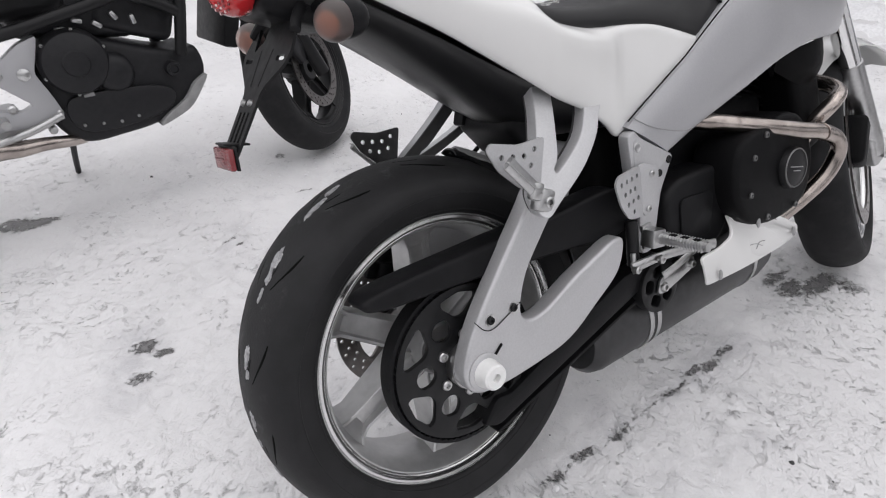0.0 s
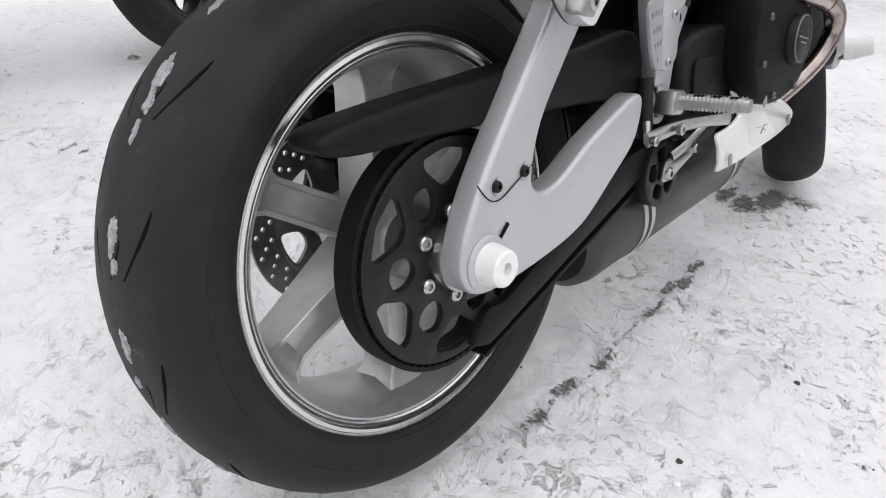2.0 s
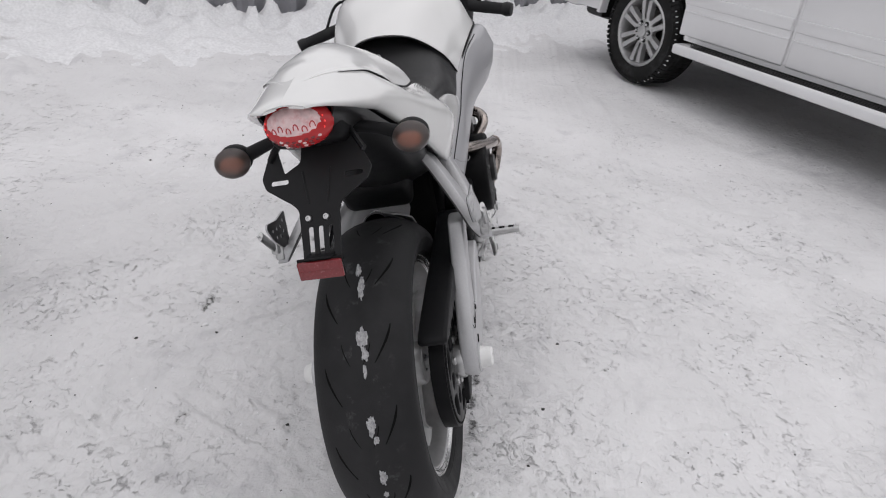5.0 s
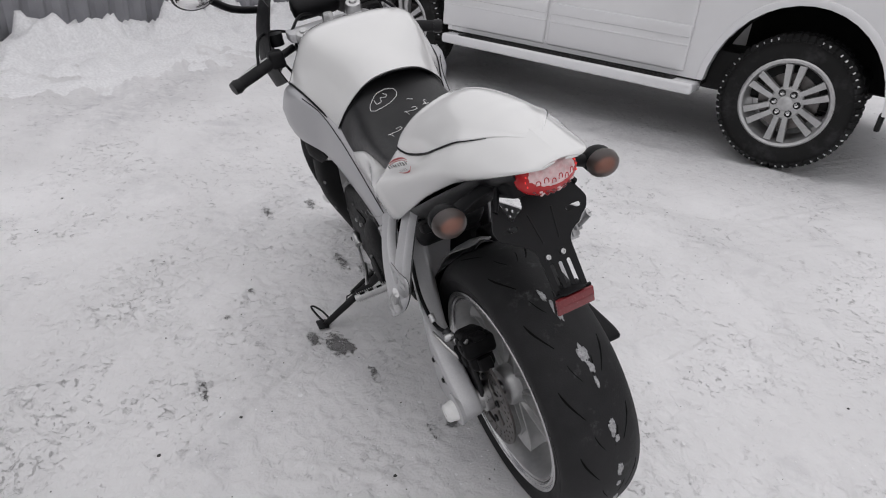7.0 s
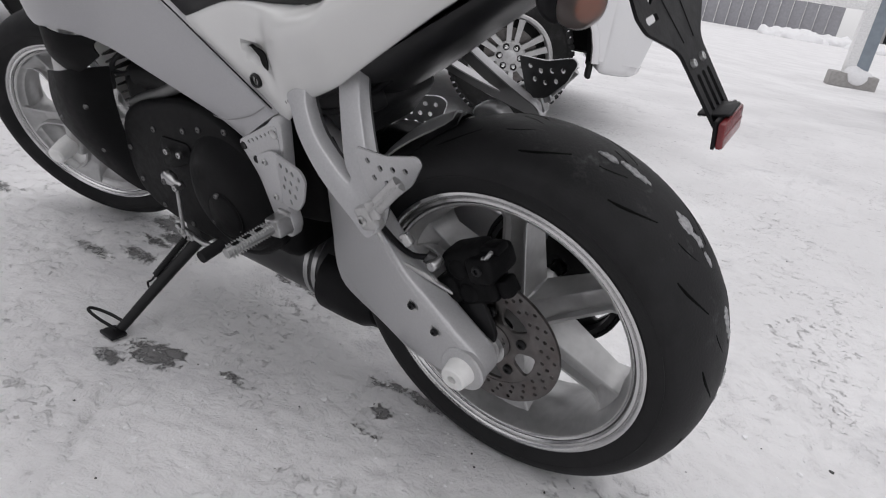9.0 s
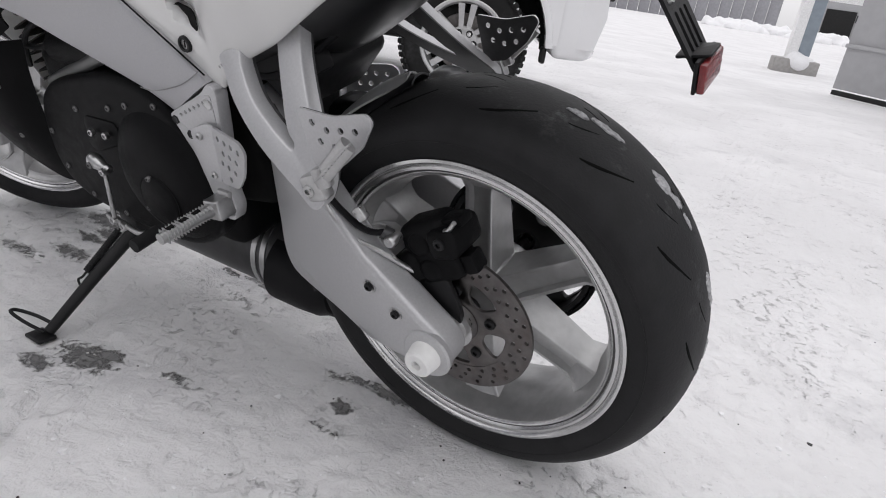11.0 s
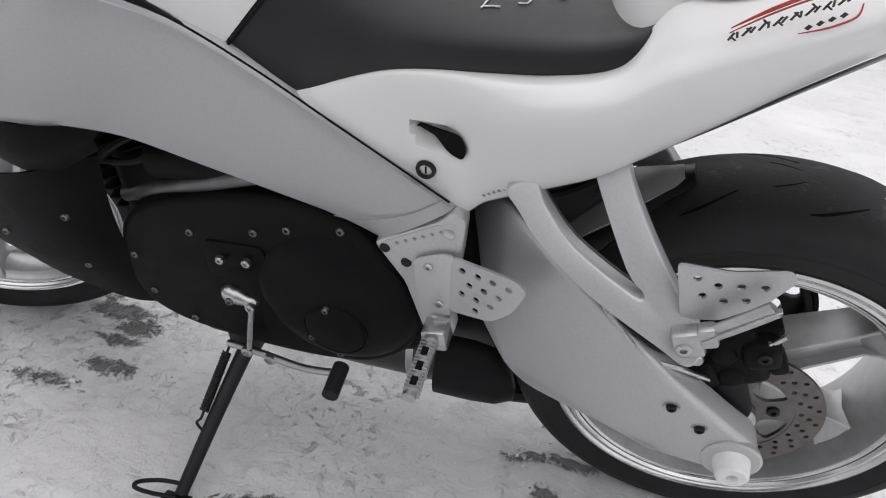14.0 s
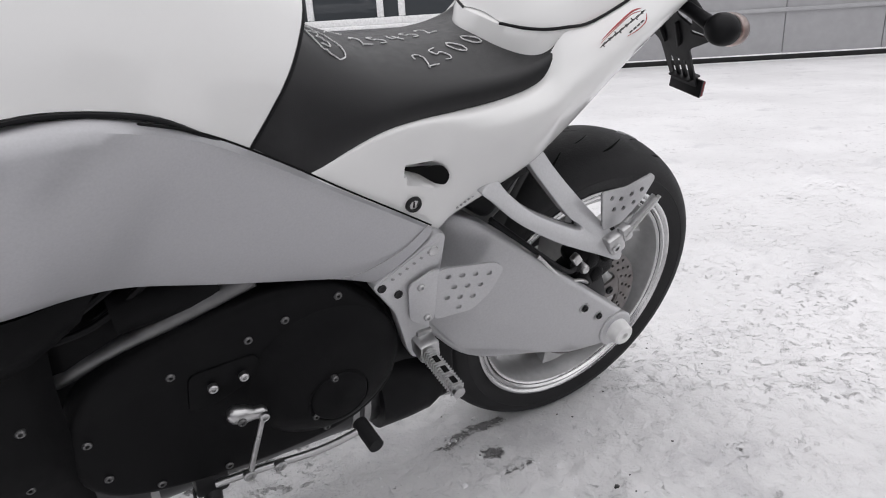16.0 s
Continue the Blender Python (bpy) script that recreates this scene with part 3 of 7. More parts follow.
def bolt(parent, x, y, z, s=1, r=0.006, mat=None, h=0.004):
    mat = mat or STEEL
    key = (s, r, h, mat.name)
    if key not in BOLTS:
        ob = part("bolt", bolt_bm(r, h, s), mat, parent)
        BOLTS[key] = ob.data
    else:
        ob = new("bolt", BOLTS[key])
        ob.parent = parent
    ob.location = (x, y, z)
    return ob


# -- wheels --
def tyre_profile(R, half, bead_r, bead_y):
    k = (R - bead_r)
    right = [(bead_r, bead_y - 0.006), (bead_r + 0.004, bead_y + 0.004), (bead_r + 0.30 * k, half * 0.965), (bead_r + 0.45 * k, half), (bead_r + 0.61 * k, half * 0.965),
             (bead_r + 0.755 * k, half * 0.83), (bead_r + 0.88 * k, half * 0.62), (bead_r + 0.963 * k, half * 0.34), (R, 0.0)]
    full = right + [(r, -y) for r, y in right[-2::-1]]
    sm = spline(full, 4)
    inner = [(bead_r, -bead_y + 0.02), (bead_r, bead_y - 0.02)]
    return [(p[0], p[1]) for p in sm] + inner


def crown_at(R, half, bead_r, frac):
    """Radius of the tread at a side way of frac * half."""
    k = R - bead_r
    pts = [(0, R), (0.34, bead_r + 0.963 * k), (0.62, bead_r + 0.88 * k), (0.83, bead_r + 0.755 * k), (0.965, bead_r + 0.61 * k), (1.0, bead_r + 0.45 * k)]
    f = abs(frac)
    for (a, ra), (b, rb) in zip(pts, pts[1:]):
        if f <= b:
            return ra + (rb - ra) * (f - a) / (b - a)
    return pts[-1][1]


def groove_bm(R, half, bead_r, a0, a1, f0, f1, wide):
    rows = []
    for i in range(13):
        t = i / 12
        a, f = a0 + (a1 - a0) * t, f0 + (f1 - f0) * (t ** 1.5)
        w = wide * (math.sin(math.pi * (0.12 + 0.76 * t)))
        row = []
        for s in (-1, -0.5, 0.5, 1):
            ff = f + s * w / half
            lift = 0.0007 if abs(s) < 1 else -0.001
            r = crown_at(R, half, bead_r, ff) + lift
            row.append((r * math.cos(a), ff * half, r * math.sin(a)))
        rows.append(row)
    return loft(rows, closed=False, cap=False)


def spoke_bm(r0, r1, w0, w1, d0, d1, groove=0.006):
    """One cast spoke, along +x from r0 to r1: two flat sharp-edged faces with a sunk channel, flared where it meets the rim."""
    rings = []
    for i in range(11):
        t = i / 10
        r = r0 + (r1 - r0) * t
        flare = max(0.0, t - 0.78) / 0.22
        w = w0 + (w1 - w0) * t + 0.020 * flare ** 2
        d = d0 + (d1 - d0) * t + 0.018 * flare ** 2
        g = groove * min(1.0, t * 6, max(0.0, (0.93 - t) * 6))
        e, f = w - 0.0055, w - 0.0075
        rings.append([(r, d, -w + 0.0012), (r, d, -e), (r, d - g, -f), (r, d - g, f), (r, d, e), (r, d, w - 0.0012), (r, d - 0.0012, w), (r, -d + 0.0012, w), (r, -d, w - 0.0012),
                      (r, -d, e), (r, -d + g, f), (r, -d + g, -f), (r, -d, -e), (r, -d, -w + 0.0012), (r, -d + 0.0012, -w), (r, d - 0.0012, -w)])
    return loft(rings)


def disc_bm(r_out, r_in, thick, holes):
    """A drilled brake rotor."""
    hs = []
    for ring_r, count, hr, shift in holes:
        for i in range(count):
            a = 2 * math.pi * (i + shift) / count
            hs.append(circle(ring_r * math.cos(a), ring_r * math.sin(a), hr, 8))
    return plate(circle(0, 0, r_out, 72), thick, [circle(0, 0, r_in, 48), *hs], place=side(thick / 2))


def wheel(name, parent, place, R, half, rim_r, rim_y, spokes, first, label, hub_y, grooves=True, shift=0.0):
    w = new(name)
    w.parent, w.matrix_basis = parent, place
    w["label"] = label
    part("tyre", lathe(tyre_profile(R, half, rim_r - 0.008, rim_y - 0.004), (0, shift, 0), seg=120, closed=True), TREAD if grooves else RUBBER, w)
    barrel = [(rim_r - 0.006, -rim_y + 0.002), (rim_r - 0.026, -rim_y + 0.008), (rim_r - 0.030, -rim_y + 0.018), (rim_r - 0.036, -rim_y * 0.55), (rim_r - 0.042, 0), (rim_r - 0.036, rim_y * 0.55),
              (rim_r - 0.030, rim_y - 0.018), (rim_r - 0.026, rim_y - 0.008), (rim_r - 0.006, rim_y - 0.002), (rim_r - 0.012, rim_y - 0.012), (rim_r - 0.018, 0), (rim_r - 0.012, -rim_y + 0.012)]
    part("rim", lathe(barrel, seg=120, closed=True), WHEEL, w)
    for s in (-1, 1):
        lip = [(0.001, 0.004), (0.0, -0.0012), (-0.004, -0.0022), (-0.0075, 0.0005), (-0.0090, 0.0040), (-0.0110, 0.0012), (-0.0150, 0.0008), (-0.0170, 0.0045), (-0.0185, 0.0066), (-0.0205, 0.0050), (-0.0240, 0.0075), (-0.0262, 0.014), (-0.022, 0.017)]
        for dr, dy, w_ in ((0.0090, 0.0036, 0.0010), (0.0184, 0.0060, 0.0011)):
            part("lip_groove", lathe([(rim_r - dr + w_, s * (rim_y - dy + 0.0006)), (rim_r - dr - w_, s * (rim_y - dy + 0.0006)), (rim_r - dr - w_, s * (rim_y - dy - 0.002)), (rim_r - dr + w_, s * (rim_y - dy - 0.002))], seg=96, closed=True), GRIME, w)
        part("rim_lip", lathe([(rim_r + dr, s * (rim_y - dy)) for dr, dy in lip], seg=120, closed=True), LIP, w, "bright machined rim lip")
        for fr, lift in ((0.13, 0.0007), (0.42, 0.0006)):  # moulded rings on the sidewall
            pf = [p for p in tyre_profile(R, half, rim_r - 0.008, rim_y - 0.004)[:-2] if p[1] * s > 0]
            want = rim_r - 0.008 + fr * (R - rim_r + 0.008)
            rr, yy = min(pf, key=lambda p: abs(p[0] - want))
            part("sidewall_ring", lathe([(rr - 0.0016, yy - s * 0.001), (rr - 0.0006, yy + s * lift), (rr + 0.0006, yy + s * lift), (rr + 0.0016, yy - s * 0.001)], (0, shift, 0), seg=96, closed=True), TREAD if grooves else RUBBER, w)
    for i in range(spokes):
        part("spoke", spoke_bm(0.035, rim_r - 0.030, 0.023, 0.0195, hub_y * 0.62, 0.024, 0.013), WHEEL, w, sharp=25, local=Matrix.Rotation(-radians(first + 360 * i / spokes), 4, "Y"))
    part("hub", lathe([(0.018, -hub_y), (0.042, -hub_y), (0.046, -hub_y + 0.006), (0.05, 0), (0.046, hub_y - 0.006), (0.042, hub_y), (0.018, hub_y)], seg=40, closed=True), WHEEL, w)
    if grooves:
        for i in range(14):
            a = 2 * math.pi * i / 14
            for s in (-1, 1):
                part("tread_groove", groove_bm(R, half, rim_r - 0.008, a + (0.22 if s > 0 else 0), a + (0.22 if s > 0 else 0) + 0.21, 0.66 * s, 0.36 * s, 0.0036), GROOVE, w, local=Matrix.Translation((0, shift, 0)))
                part("tread_groove", groove_bm(R, half, rim_r - 0.008, a + 0.1, a + 0.22, 0.28 * s, 0.12 * s, 0.0020), GROOVE, w, local=Matrix.Translation((0, shift, 0)))
    return w


rear = wheel("rear_wheel", BIKE, Matrix.Translation((0, 0, AX)), 0.315, 0.089, 0.2375, 0.077, 6, 86, "six-spoke silver cast wheel with a wide worn tyre", 0.062, shift=-0.005)
disc = part("brake_disc", disc_bm(0.118, 0.082, 0.005, ((0.0895, 24, 0.0034, 0), (0.0995, 24, 0.0034, 0.33), (0.1095, 24, 0.0034, 0.66))), DISC, rear, "drilled steel brake disc", local=Matrix.Translation((0, 0.098, 0)))
windows = []
for i in range(5):
    a = 2 * math.pi * (i + 0.5) / 5 + 0.3
    c_, s_ = math.cos(a), math.sin(a)
    win = corner([(0.046, -0.012), (0.074, -0.026), (0.078, 0.0), (0.074, 0.026), (0.046, 0.012)], 0.010, 4)
    windows.append([Vector((p.x * c_ - p.y * s_, p.x * s_ + p.y * c_)) for p in win])
part("carrier", plate(circle(0, 0, 0.083, 60), 0.006, [circle(0, 0, 0.030, 28), *windows], 0.001, side(0.002)), DISC, disc)
for i in range(5):
    a = 2 * math.pi * i / 5 + 0.3
    bolt(rear, 0.056 * math.cos(a), 0.1005, 0.056 * math.sin(a), 1, 0.0085, SATIN)

# belt sprocket on the right side of the wheel
holes = []
for i in range(12):
    a = radians(86 + 30 * i)
    c, si = math.cos(a), math.sin(a)
    if i % 2:
        win = corner([(0.056, -0.006), (0.066, -0.016), (0.084, -0.018), (0.093, 0.0), (0.084, 0.018), (0.066, 0.016), (0.056, 0.006)], 0.008, 3)
    else:
        win = corner([(0.078, -0.008), (0.100, -0.032), (0.110, -0.033), (0.118, 0.0), (0.110, 0.033), (0.100, 0.032), (0.078, 0.008)], 0.007, 3)
    holes.append([Vector((p.x * c - p.y * si, p.x * si + p.y * c)) for p in win])
sprocket = part("sprocket", plate(circle(0, 0, 0.128, 72), 0.010, [circle(0, 0, 0.030, 32), *holes], 0.002, side(-0.117)), SATIN, rear, "black belt sprocket with cut-outs")
teeth = [(0.1285 + (0.0026 if i % 2 else -0.0012)) for i in range(144)]
rings = [[(r * math.cos(2 * math.pi * i / 144), y, r * math.sin(2 * math.pi * i / 144)) for i, r in enumerate(teeth)] for y in (-0.1275, -0.093)]
part("tooth_rim", loft(rings, True, False), SATIN, sprocket)
part("inner_rim", lathe([(0.119, -0.121), (0.119, -0.093), (0.128, -0.093), (0.128, -0.121)], seg=72, closed=True), SATIN, sprocket)
part("drive_belt", lathe([(0.1305, -0.124), (0.137, -0.124), (0.137, -0.096), (0.1305, -0.096)], seg=96, closed=True), PLASTIC, rear, "black toothed drive belt")
for i in range(6):
    a = radians(86 + 60 * i)
    bolt(rear, 0.048 * math.cos(a), -0.127, 0.049 * math.sin(a), -1, 0.0085, h=0.006)
part("axle_spacer", lathe([(0.016, -0.172), (0.030, -0.172), (0.030, -0.140), (0.034, -0.136), (0.034, -0.127), (0.016, -0.127)], seg=32, closed=True), SATIN, rear)
part("spacer_ring", lathe([(0.034, -0.146), (0.038, -0.146), (0.039, -0.142), (0.038, -0.127), (0.034, -0.127)], seg=40, closed=True), ALU, rear)
part("axle_spacer", lathe([(0.016, 0.150), (0.026, 0.150), (0.026, 0.118), (0.034, 0.116), (0.034, 0.101), (0.016, 0.101)], seg=32, closed=True), STEEL, rear)
part("axle", lathe([(0.0, -0.18), (0.012, -0.18), (0.012, 0.18), (0.0, 0.18)], seg=20), STEEL, rear)
for s in (-1, 1):
    slider = part("axle_slider", lathe([(0.0, 0.166 * s), (0.0225, 0.166 * s), (0.0235, 0.172 * s), (0.0232, 0.184 * s), (0.0200, 0.202 * s), (0.0170, 0.2045 * s), (0.0070, 0.2045 * s), (0.0065, 0.196 * s), (0.0, 0.196 * s)], (0, 0, AX), seg=36), NYLON, BIKE, "white nylon crash slider")

# -- left swingarm: one broad silver casting --
outline = spline([(0.395, 0.550), (0.357, 0.572), (0.321, 0.584), (0.275, 0.562), (0.213, 0.517), (0.144, 0.463), (0.085, 0.420), (0.015, 0.366), (-0.022, 0.338), (-0.033, 0.310), (-0.018, 0.285), (0.02, 0.277),
                  (0.10, 0.286), (0.165, 0.297), (0.24, 0.304), (0.30, 0.316), (0.335, 0.342), (0.375, 0.368), (0.405, 0.41), (0.41, 0.49)], 4, True)
swing = part("swingarm", plate(outline, 0.050, bevel=0.010, place=side(0.176), seg=4), SILVER, BIKE, "silver cast swingarm")
for v in swing.data.vertices:
    v.co.y -= 0.24 * max(0.0, v.co.x - 0.10) + 5.0 * max(0.0, v.co.x - 0.255) ** 2
for x, z in ((0.092, 0.387), (0.051, 0.357)):
    part("bolt_recess", lathe([(0.0, 0.1765), (0.0085, 0.1765), (0.0095, 0.1772), (0.0105, 0.1772), (0.0105, 0.170)], (x, 0, z), seg=18), STEEL, swing)
    bolt(swing, x, 0.177, z, 1, 0.0062, SATIN, 0.003)
part("axle_boss", lathe([(0.020, 0.170), (0.036, 0.170), (0.037, 0.1785), (0.034, 0.181), (0.020, 0.181)], (0, 0, AX), seg=36, closed=True), SILVER, swing)
# block added in near black to paint the shadowed gap at the pivot
part("pivot_block", box((0.12, 0.16, 0.22), pose(0.43, 0.0, 0.47, 0, 12, 0), 0.015, 3), VOID, BIKE, "near-black block for the shadowed gap at the swingarm pivot")
part("shock_box", box((0.13, 0.16, 0.10), pose(0.285, 0.02, 0.635, 0, -38, 0), 0.02, 3), PLASTIC, BIKE, "black underseat box")
part("connector", box((0.035, 0.03, 0.028), pose(0.225, 0.085, 0.640, 0, 20, 0), 0.005), PLASTIC, BIKE)
part("wire_loom", tube([(0.35, 0.09, 0.60), (0.28, 0.10, 0.615), (0.22, 0.095, 0.655), (0.17, 0.07, 0.70)], 0.006, 8), PLASTIC, BIKE)
# -- right swingarm: an open loop round the belt --
outer = spline([(0.20, 0.540), (0.190, 0.562), (0.150, 0.562), (0.120, 0.530), (0.05, 0.452), (0.0, 0.392), (-0.028, 0.345), (-0.036, 0.312), (-0.022, 0.284), (0.02, 0.274), (0.10, 0.276), (0.18, 0.288), (0.25, 0.325),
                (0.302, 0.357), (0.322, 0.388), (0.326, 0.416), (0.306, 0.422), (0.272, 0.412), (0.20, 0.388), (0.135, 0.360), (0.098, 0.360), (0.087, 0.382), (0.108, 0.435), (0.155, 0.490)], 4, True)
right_arm = part("swingarm", plate(outer, 0.034, bevel=0.006, place=side(-0.142), seg=3), SILVER, BIKE, "silver open swingarm on the belt side")
part("seam", tube([(-0.004, -0.1765, 0.398), (0.012, -0.1768, 0.378), (0.03, -0.1768, 0.374), (0.06, -0.1768, 0.385), (0.086, -0.1765, 0.395)], 0.0008, 6), SATIN, right_arm)
for x, z in ((0.072, 0.391), (0.026, 0.388)):
    part("bolt_recess", lathe([(0.0, -0.1765), (0.0085, -0.1765), (0.0095, -0.1772), (0.0105, -0.1772), (0.0105, -0.170)], (x, 0, z), seg=18), STEEL, right_arm)
    bolt(right_arm, x, -0.1765, z, -1, 0.0062, SATIN, 0.003)
part("axle_boss", lathe([(0.020, -0.170), (0.030, -0.170), (0.031, -0.1785), (0.029, -0.180), (0.020, -0.180)], (0, 0, AX), seg=36, closed=True), SILVER, right_arm)
part("belt_slot", box((0.022, 0.004, 0.004), pose(0.03, -0.1765, 0.337, 0, -38, 0), 0.001), VOID, right_arm)

# -- belt guards --
up = spline([(-0.152, 0.466), (-0.150, 0.482), (-0.10, 0.489), (0.06, 0.492), (0.22, 0.494), (0.36, 0.492), (0.365, 0.412), (0.22, 0.425), (0.10, 0.438), (-0.03, 0.450), (-0.113, 0.456)], 4, True)
part("belt_guard", plate(up, 0.055, bevel=0.008, place=side(-0.092), seg=3), PLASTIC, BIKE, "black plastic upper belt guard")
low = [(0.005, 0.190), (0.035, 0.176), (0.45, 0.292), (0.45, 0.325), (0.36, 0.322), (0.07, 0.222), (0.04, 0.228)]
part("belt_guard", plate(corner(low, 0.01), 0.040, bevel=0.006, place=side(-0.098)), PLASTIC, BIKE, "black plastic lower belt guard")

# -- rear caliper --
cal = part("rear_caliper", box((0.074, 0.056, 0.092), pose(0.030, 0.098, 0.430, 0, 30, 0), 0.014, 3), CRINKLE, BIKE, "black rear brake caliper")
part("caliper_lobe", box((0.044, 0.074, 0.042), pose(0.006, 0.100, 0.458, 0, 20, 0), 0.011, 3), CRINKLE, cal)
part("caliper_lobe", box((0.044, 0.070, 0.046), pose(0.060, 0.098, 0.398, 0, 35, 0), 0.011, 3), CRINKLE, cal)
part("caliper_bridge", box((0.050, 0.030, 0.014), pose(0.012, 0.098, 0.478, 0, 25, 0), 0.004), CRINKLE, cal)
part("caliper_lug", box((0.022, 0.030, 0.030), pose(-0.024, 0.100, 0.428, 0, 30, 0), 0.006), CRINKLE, cal)
part("caliper_bracket", plate(spline([(0.085, 0.392), (0.06, 0.43), (0.02, 0.42), (-0.01, 0.37), (-0.02, 0.335), (0.0, 0.305), (0.03, 0.31), (0.05, 0.345)], 3, True), 0.010, bevel=0.003, place=side(0.122)), SATIN, cal)
part("bleed_nipple", lathe([(0.0, 0.018), (0.003, 0.018), (0.0035, 0.0), (0.006, -0.002), (0.006, -0.008)], (0, 0, 0), "z", 10), STEEL, cal, local=pose(0.0, 0.126, 0.480, 0, -30, 0))
part("hose_joint", rod((0.074, 0.128, 0.440), (0.094, 0.136, 0.452), 0.010, 14), MUFFLER, cal, "dark hose union")
for k, (x, z) in enumerate(((0.045, 0.442), (0.026, 0.408))):
    part("piston_boss", lathe([(0.0, 0.130), (0.012, 0.130), (0.016, 0.127), (0.018, 0.121), (0.018, 0.11)], (x, 0, z), seg=20), CRINKLE, cal)
for x, z in ((0.006, 0.464), (0.064, 0.390)):
    bolt(cal, x, 0.137, z, 1, 0.008, SATIN)
part("brake_hose", tube([(0.09, 0.136, 0.452), (0.115, 0.145, 0.452), (0.15, 0.150, 0.475), (0.20, 0.145, 0.515), (0.28, 0.12, 0.58)], 0.0045, 8), PLASTIC, BIKE)
part("brake_hose", tube([(0.05, 0.13, 0.40), (0.09, 0.15, 0.43), (0.14, 0.16, 0.452), (0.20, 0.15, 0.51)], 0.0035, 8), STEEL, BIKE, "steel brake line")

part("hose_clip", box((0.016, 0.012, 0.020), pose(0.115, 0.152, 0.482, 0, 40, 0), 0.003), STEEL, BIKE)
part("banjo", lathe([(0.0, 0.012), (0.007, 0.012), (0.009, 0.009), (0.009, -0.01), (0.0, -0.01)], (0.078, 0.135, 0.445), "y", 14), STEEL, BIKE)

# -- rear inner fender over the tyre --
rows = []
for i in range(15):
    a = radians(68 - i * 6.0)
    r = 0.326
    w = 0.022 + 0.063 * min(1.0, i / 5)
    row = []
    for k in range(9):
        f = -1 + k / 4
        rr = r + 0.003 - 0.030 * abs(f) ** 2.6 * min(1.0, 0.3 + i / 5)
        row.append((rr * math.cos(a), w * f, AX + rr * math.sin(a)))
    rows.append(row)
part("rear_fender", shell(rows, 0.003), TRAYBLACK, BIKE, "black rear mudguard over the tyre")
# the sky's reflection on the glossy mudguard, painted as a grey sheet
rows = [[((0.3345 - 0.012 * abs(f) ** 2) * math.cos(radians(a)), (0.018 + 0.040 * min(1.0, (66 - a) / 16)) * f, AX + (0.3345 - 0.012 * abs(f) ** 2) * math.sin(radians(a))) for f in (-1, -0.5, 0, 0.5, 1)] for a in range(66, 30, -4)]
part("fender_strip", shell(rows, 0.003), DECAL_GREY, BIKE, "painted pale reflection on top of the mudguard")


# -- passenger peg hangers --
def hanger(s):
    w = new("peg_hanger")
    w.parent = BIKE
    w["label"] = "silver forked footrest hanger"
    outer_ = spline([(0.326, 0.650), (0.310, 0.634), (0.278, 0.606), (0.220, 0.573), (0.145, 0.543), (0.116, 0.532), (0.104, 0.540), (0.108, 0.562), (0.128, 0.582), (0.160, 0.617), (0.196, 0.664), (0.226, 0.715),
                     (0.254, 0.712), (0.240, 0.675), (0.192, 0.603), (0.170, 0.585), (0.178, 0.581), (0.245, 0.611), (0.283, 0.642), (0.298, 0.660)], 4, True)
    bm = plate(outer_, 0.022, bevel=0.006, place=side(0.012), seg=3)
    for v in bm.verts:
        v.co.y += 0.208 - (v.co.z - 0.555) * 0.72
        if s < 0:
            v.co.y *= -1
    if s < 0:
        bmesh.ops.reverse_faces(bm, faces=bm.faces[:])
    part("arm", bm, SILVER, w)
    mid = sum((Vector(p) for p in outer_), Vector((0, 0))) / len(outer_)
    # thin plate over the inner face, its shade painted as dark grey
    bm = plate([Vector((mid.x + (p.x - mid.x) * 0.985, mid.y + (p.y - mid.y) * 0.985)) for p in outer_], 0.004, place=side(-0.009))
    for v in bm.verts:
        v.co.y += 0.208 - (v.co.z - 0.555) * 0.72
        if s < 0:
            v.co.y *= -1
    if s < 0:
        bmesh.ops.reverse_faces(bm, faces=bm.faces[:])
    part("arm_back", bm, BACK_SHADE, w, "hollow back of the casting with its shade painted dark")
    pts = corner([(0.150, 0.640), (0.100, 0.640), (0.052, 0.654), (0.044, 0.645), (0.060, 0.612), (0.094, 0.578), (0.13, 0.57)], 0.007, 3)
    hs = [circle(x, z, 0.0042, 10) for x, z in ((0.128, 0.627), (0.108, 0.622), (0.088, 0.626), (0.068, 0.630), (0.118, 0.606), (0.098, 0.604), (0.079, 0.610))]
    bm = plate(pts, 0.0035, hs, place=side(0.207))
    if s < 0:
        mirrored(bm)
    part("heel_plate", bm, SILVER, w, "drilled silver heel plate")
    # same painted shade behind the heel plate
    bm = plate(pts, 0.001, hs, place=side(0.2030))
    part("heel_back", bm if s > 0 else mirrored(bm), BACK_SHADE, w)
    bm = box((0.030, 0.020, 0.034), pose(0.118, 0.222 * s, 0.556, 0, 25, 0), 0.005)
    box((0.018, 0.016, 0.026), pose(0.104, 0.226 * s, 0.574, 0, 25, 0), 0.004, bm=bm)
    part("peg_clevis", bm, ALU, w)
    peg = part("peg", tube([(0.108, 0.226 * s, 0.570), (0.085, 0.228 * s, 0.597), (0.060, 0.229 * s, 0.627)], 0.0105, 14, 4, flat=(0, 1, 0)), ALU, w, "folded ribbed aluminium footpeg")
    for k in range(9):
        f = k / 8
        c = Vector((0.103 - 0.041 * f, 0.232 * s, 0.576 + 0.048 * f))
        part("rib", box((0.017, 0.007, 0.0022), Matrix.Translation(c) @ pose(0, 0, 0, 0, 40, 0), 0.0005, 1), ALU, peg)
    bolt(w, 0.122, 0.231 * s, 0.553, s, 0.008)
    return w


hanger(1), hanger(-1)


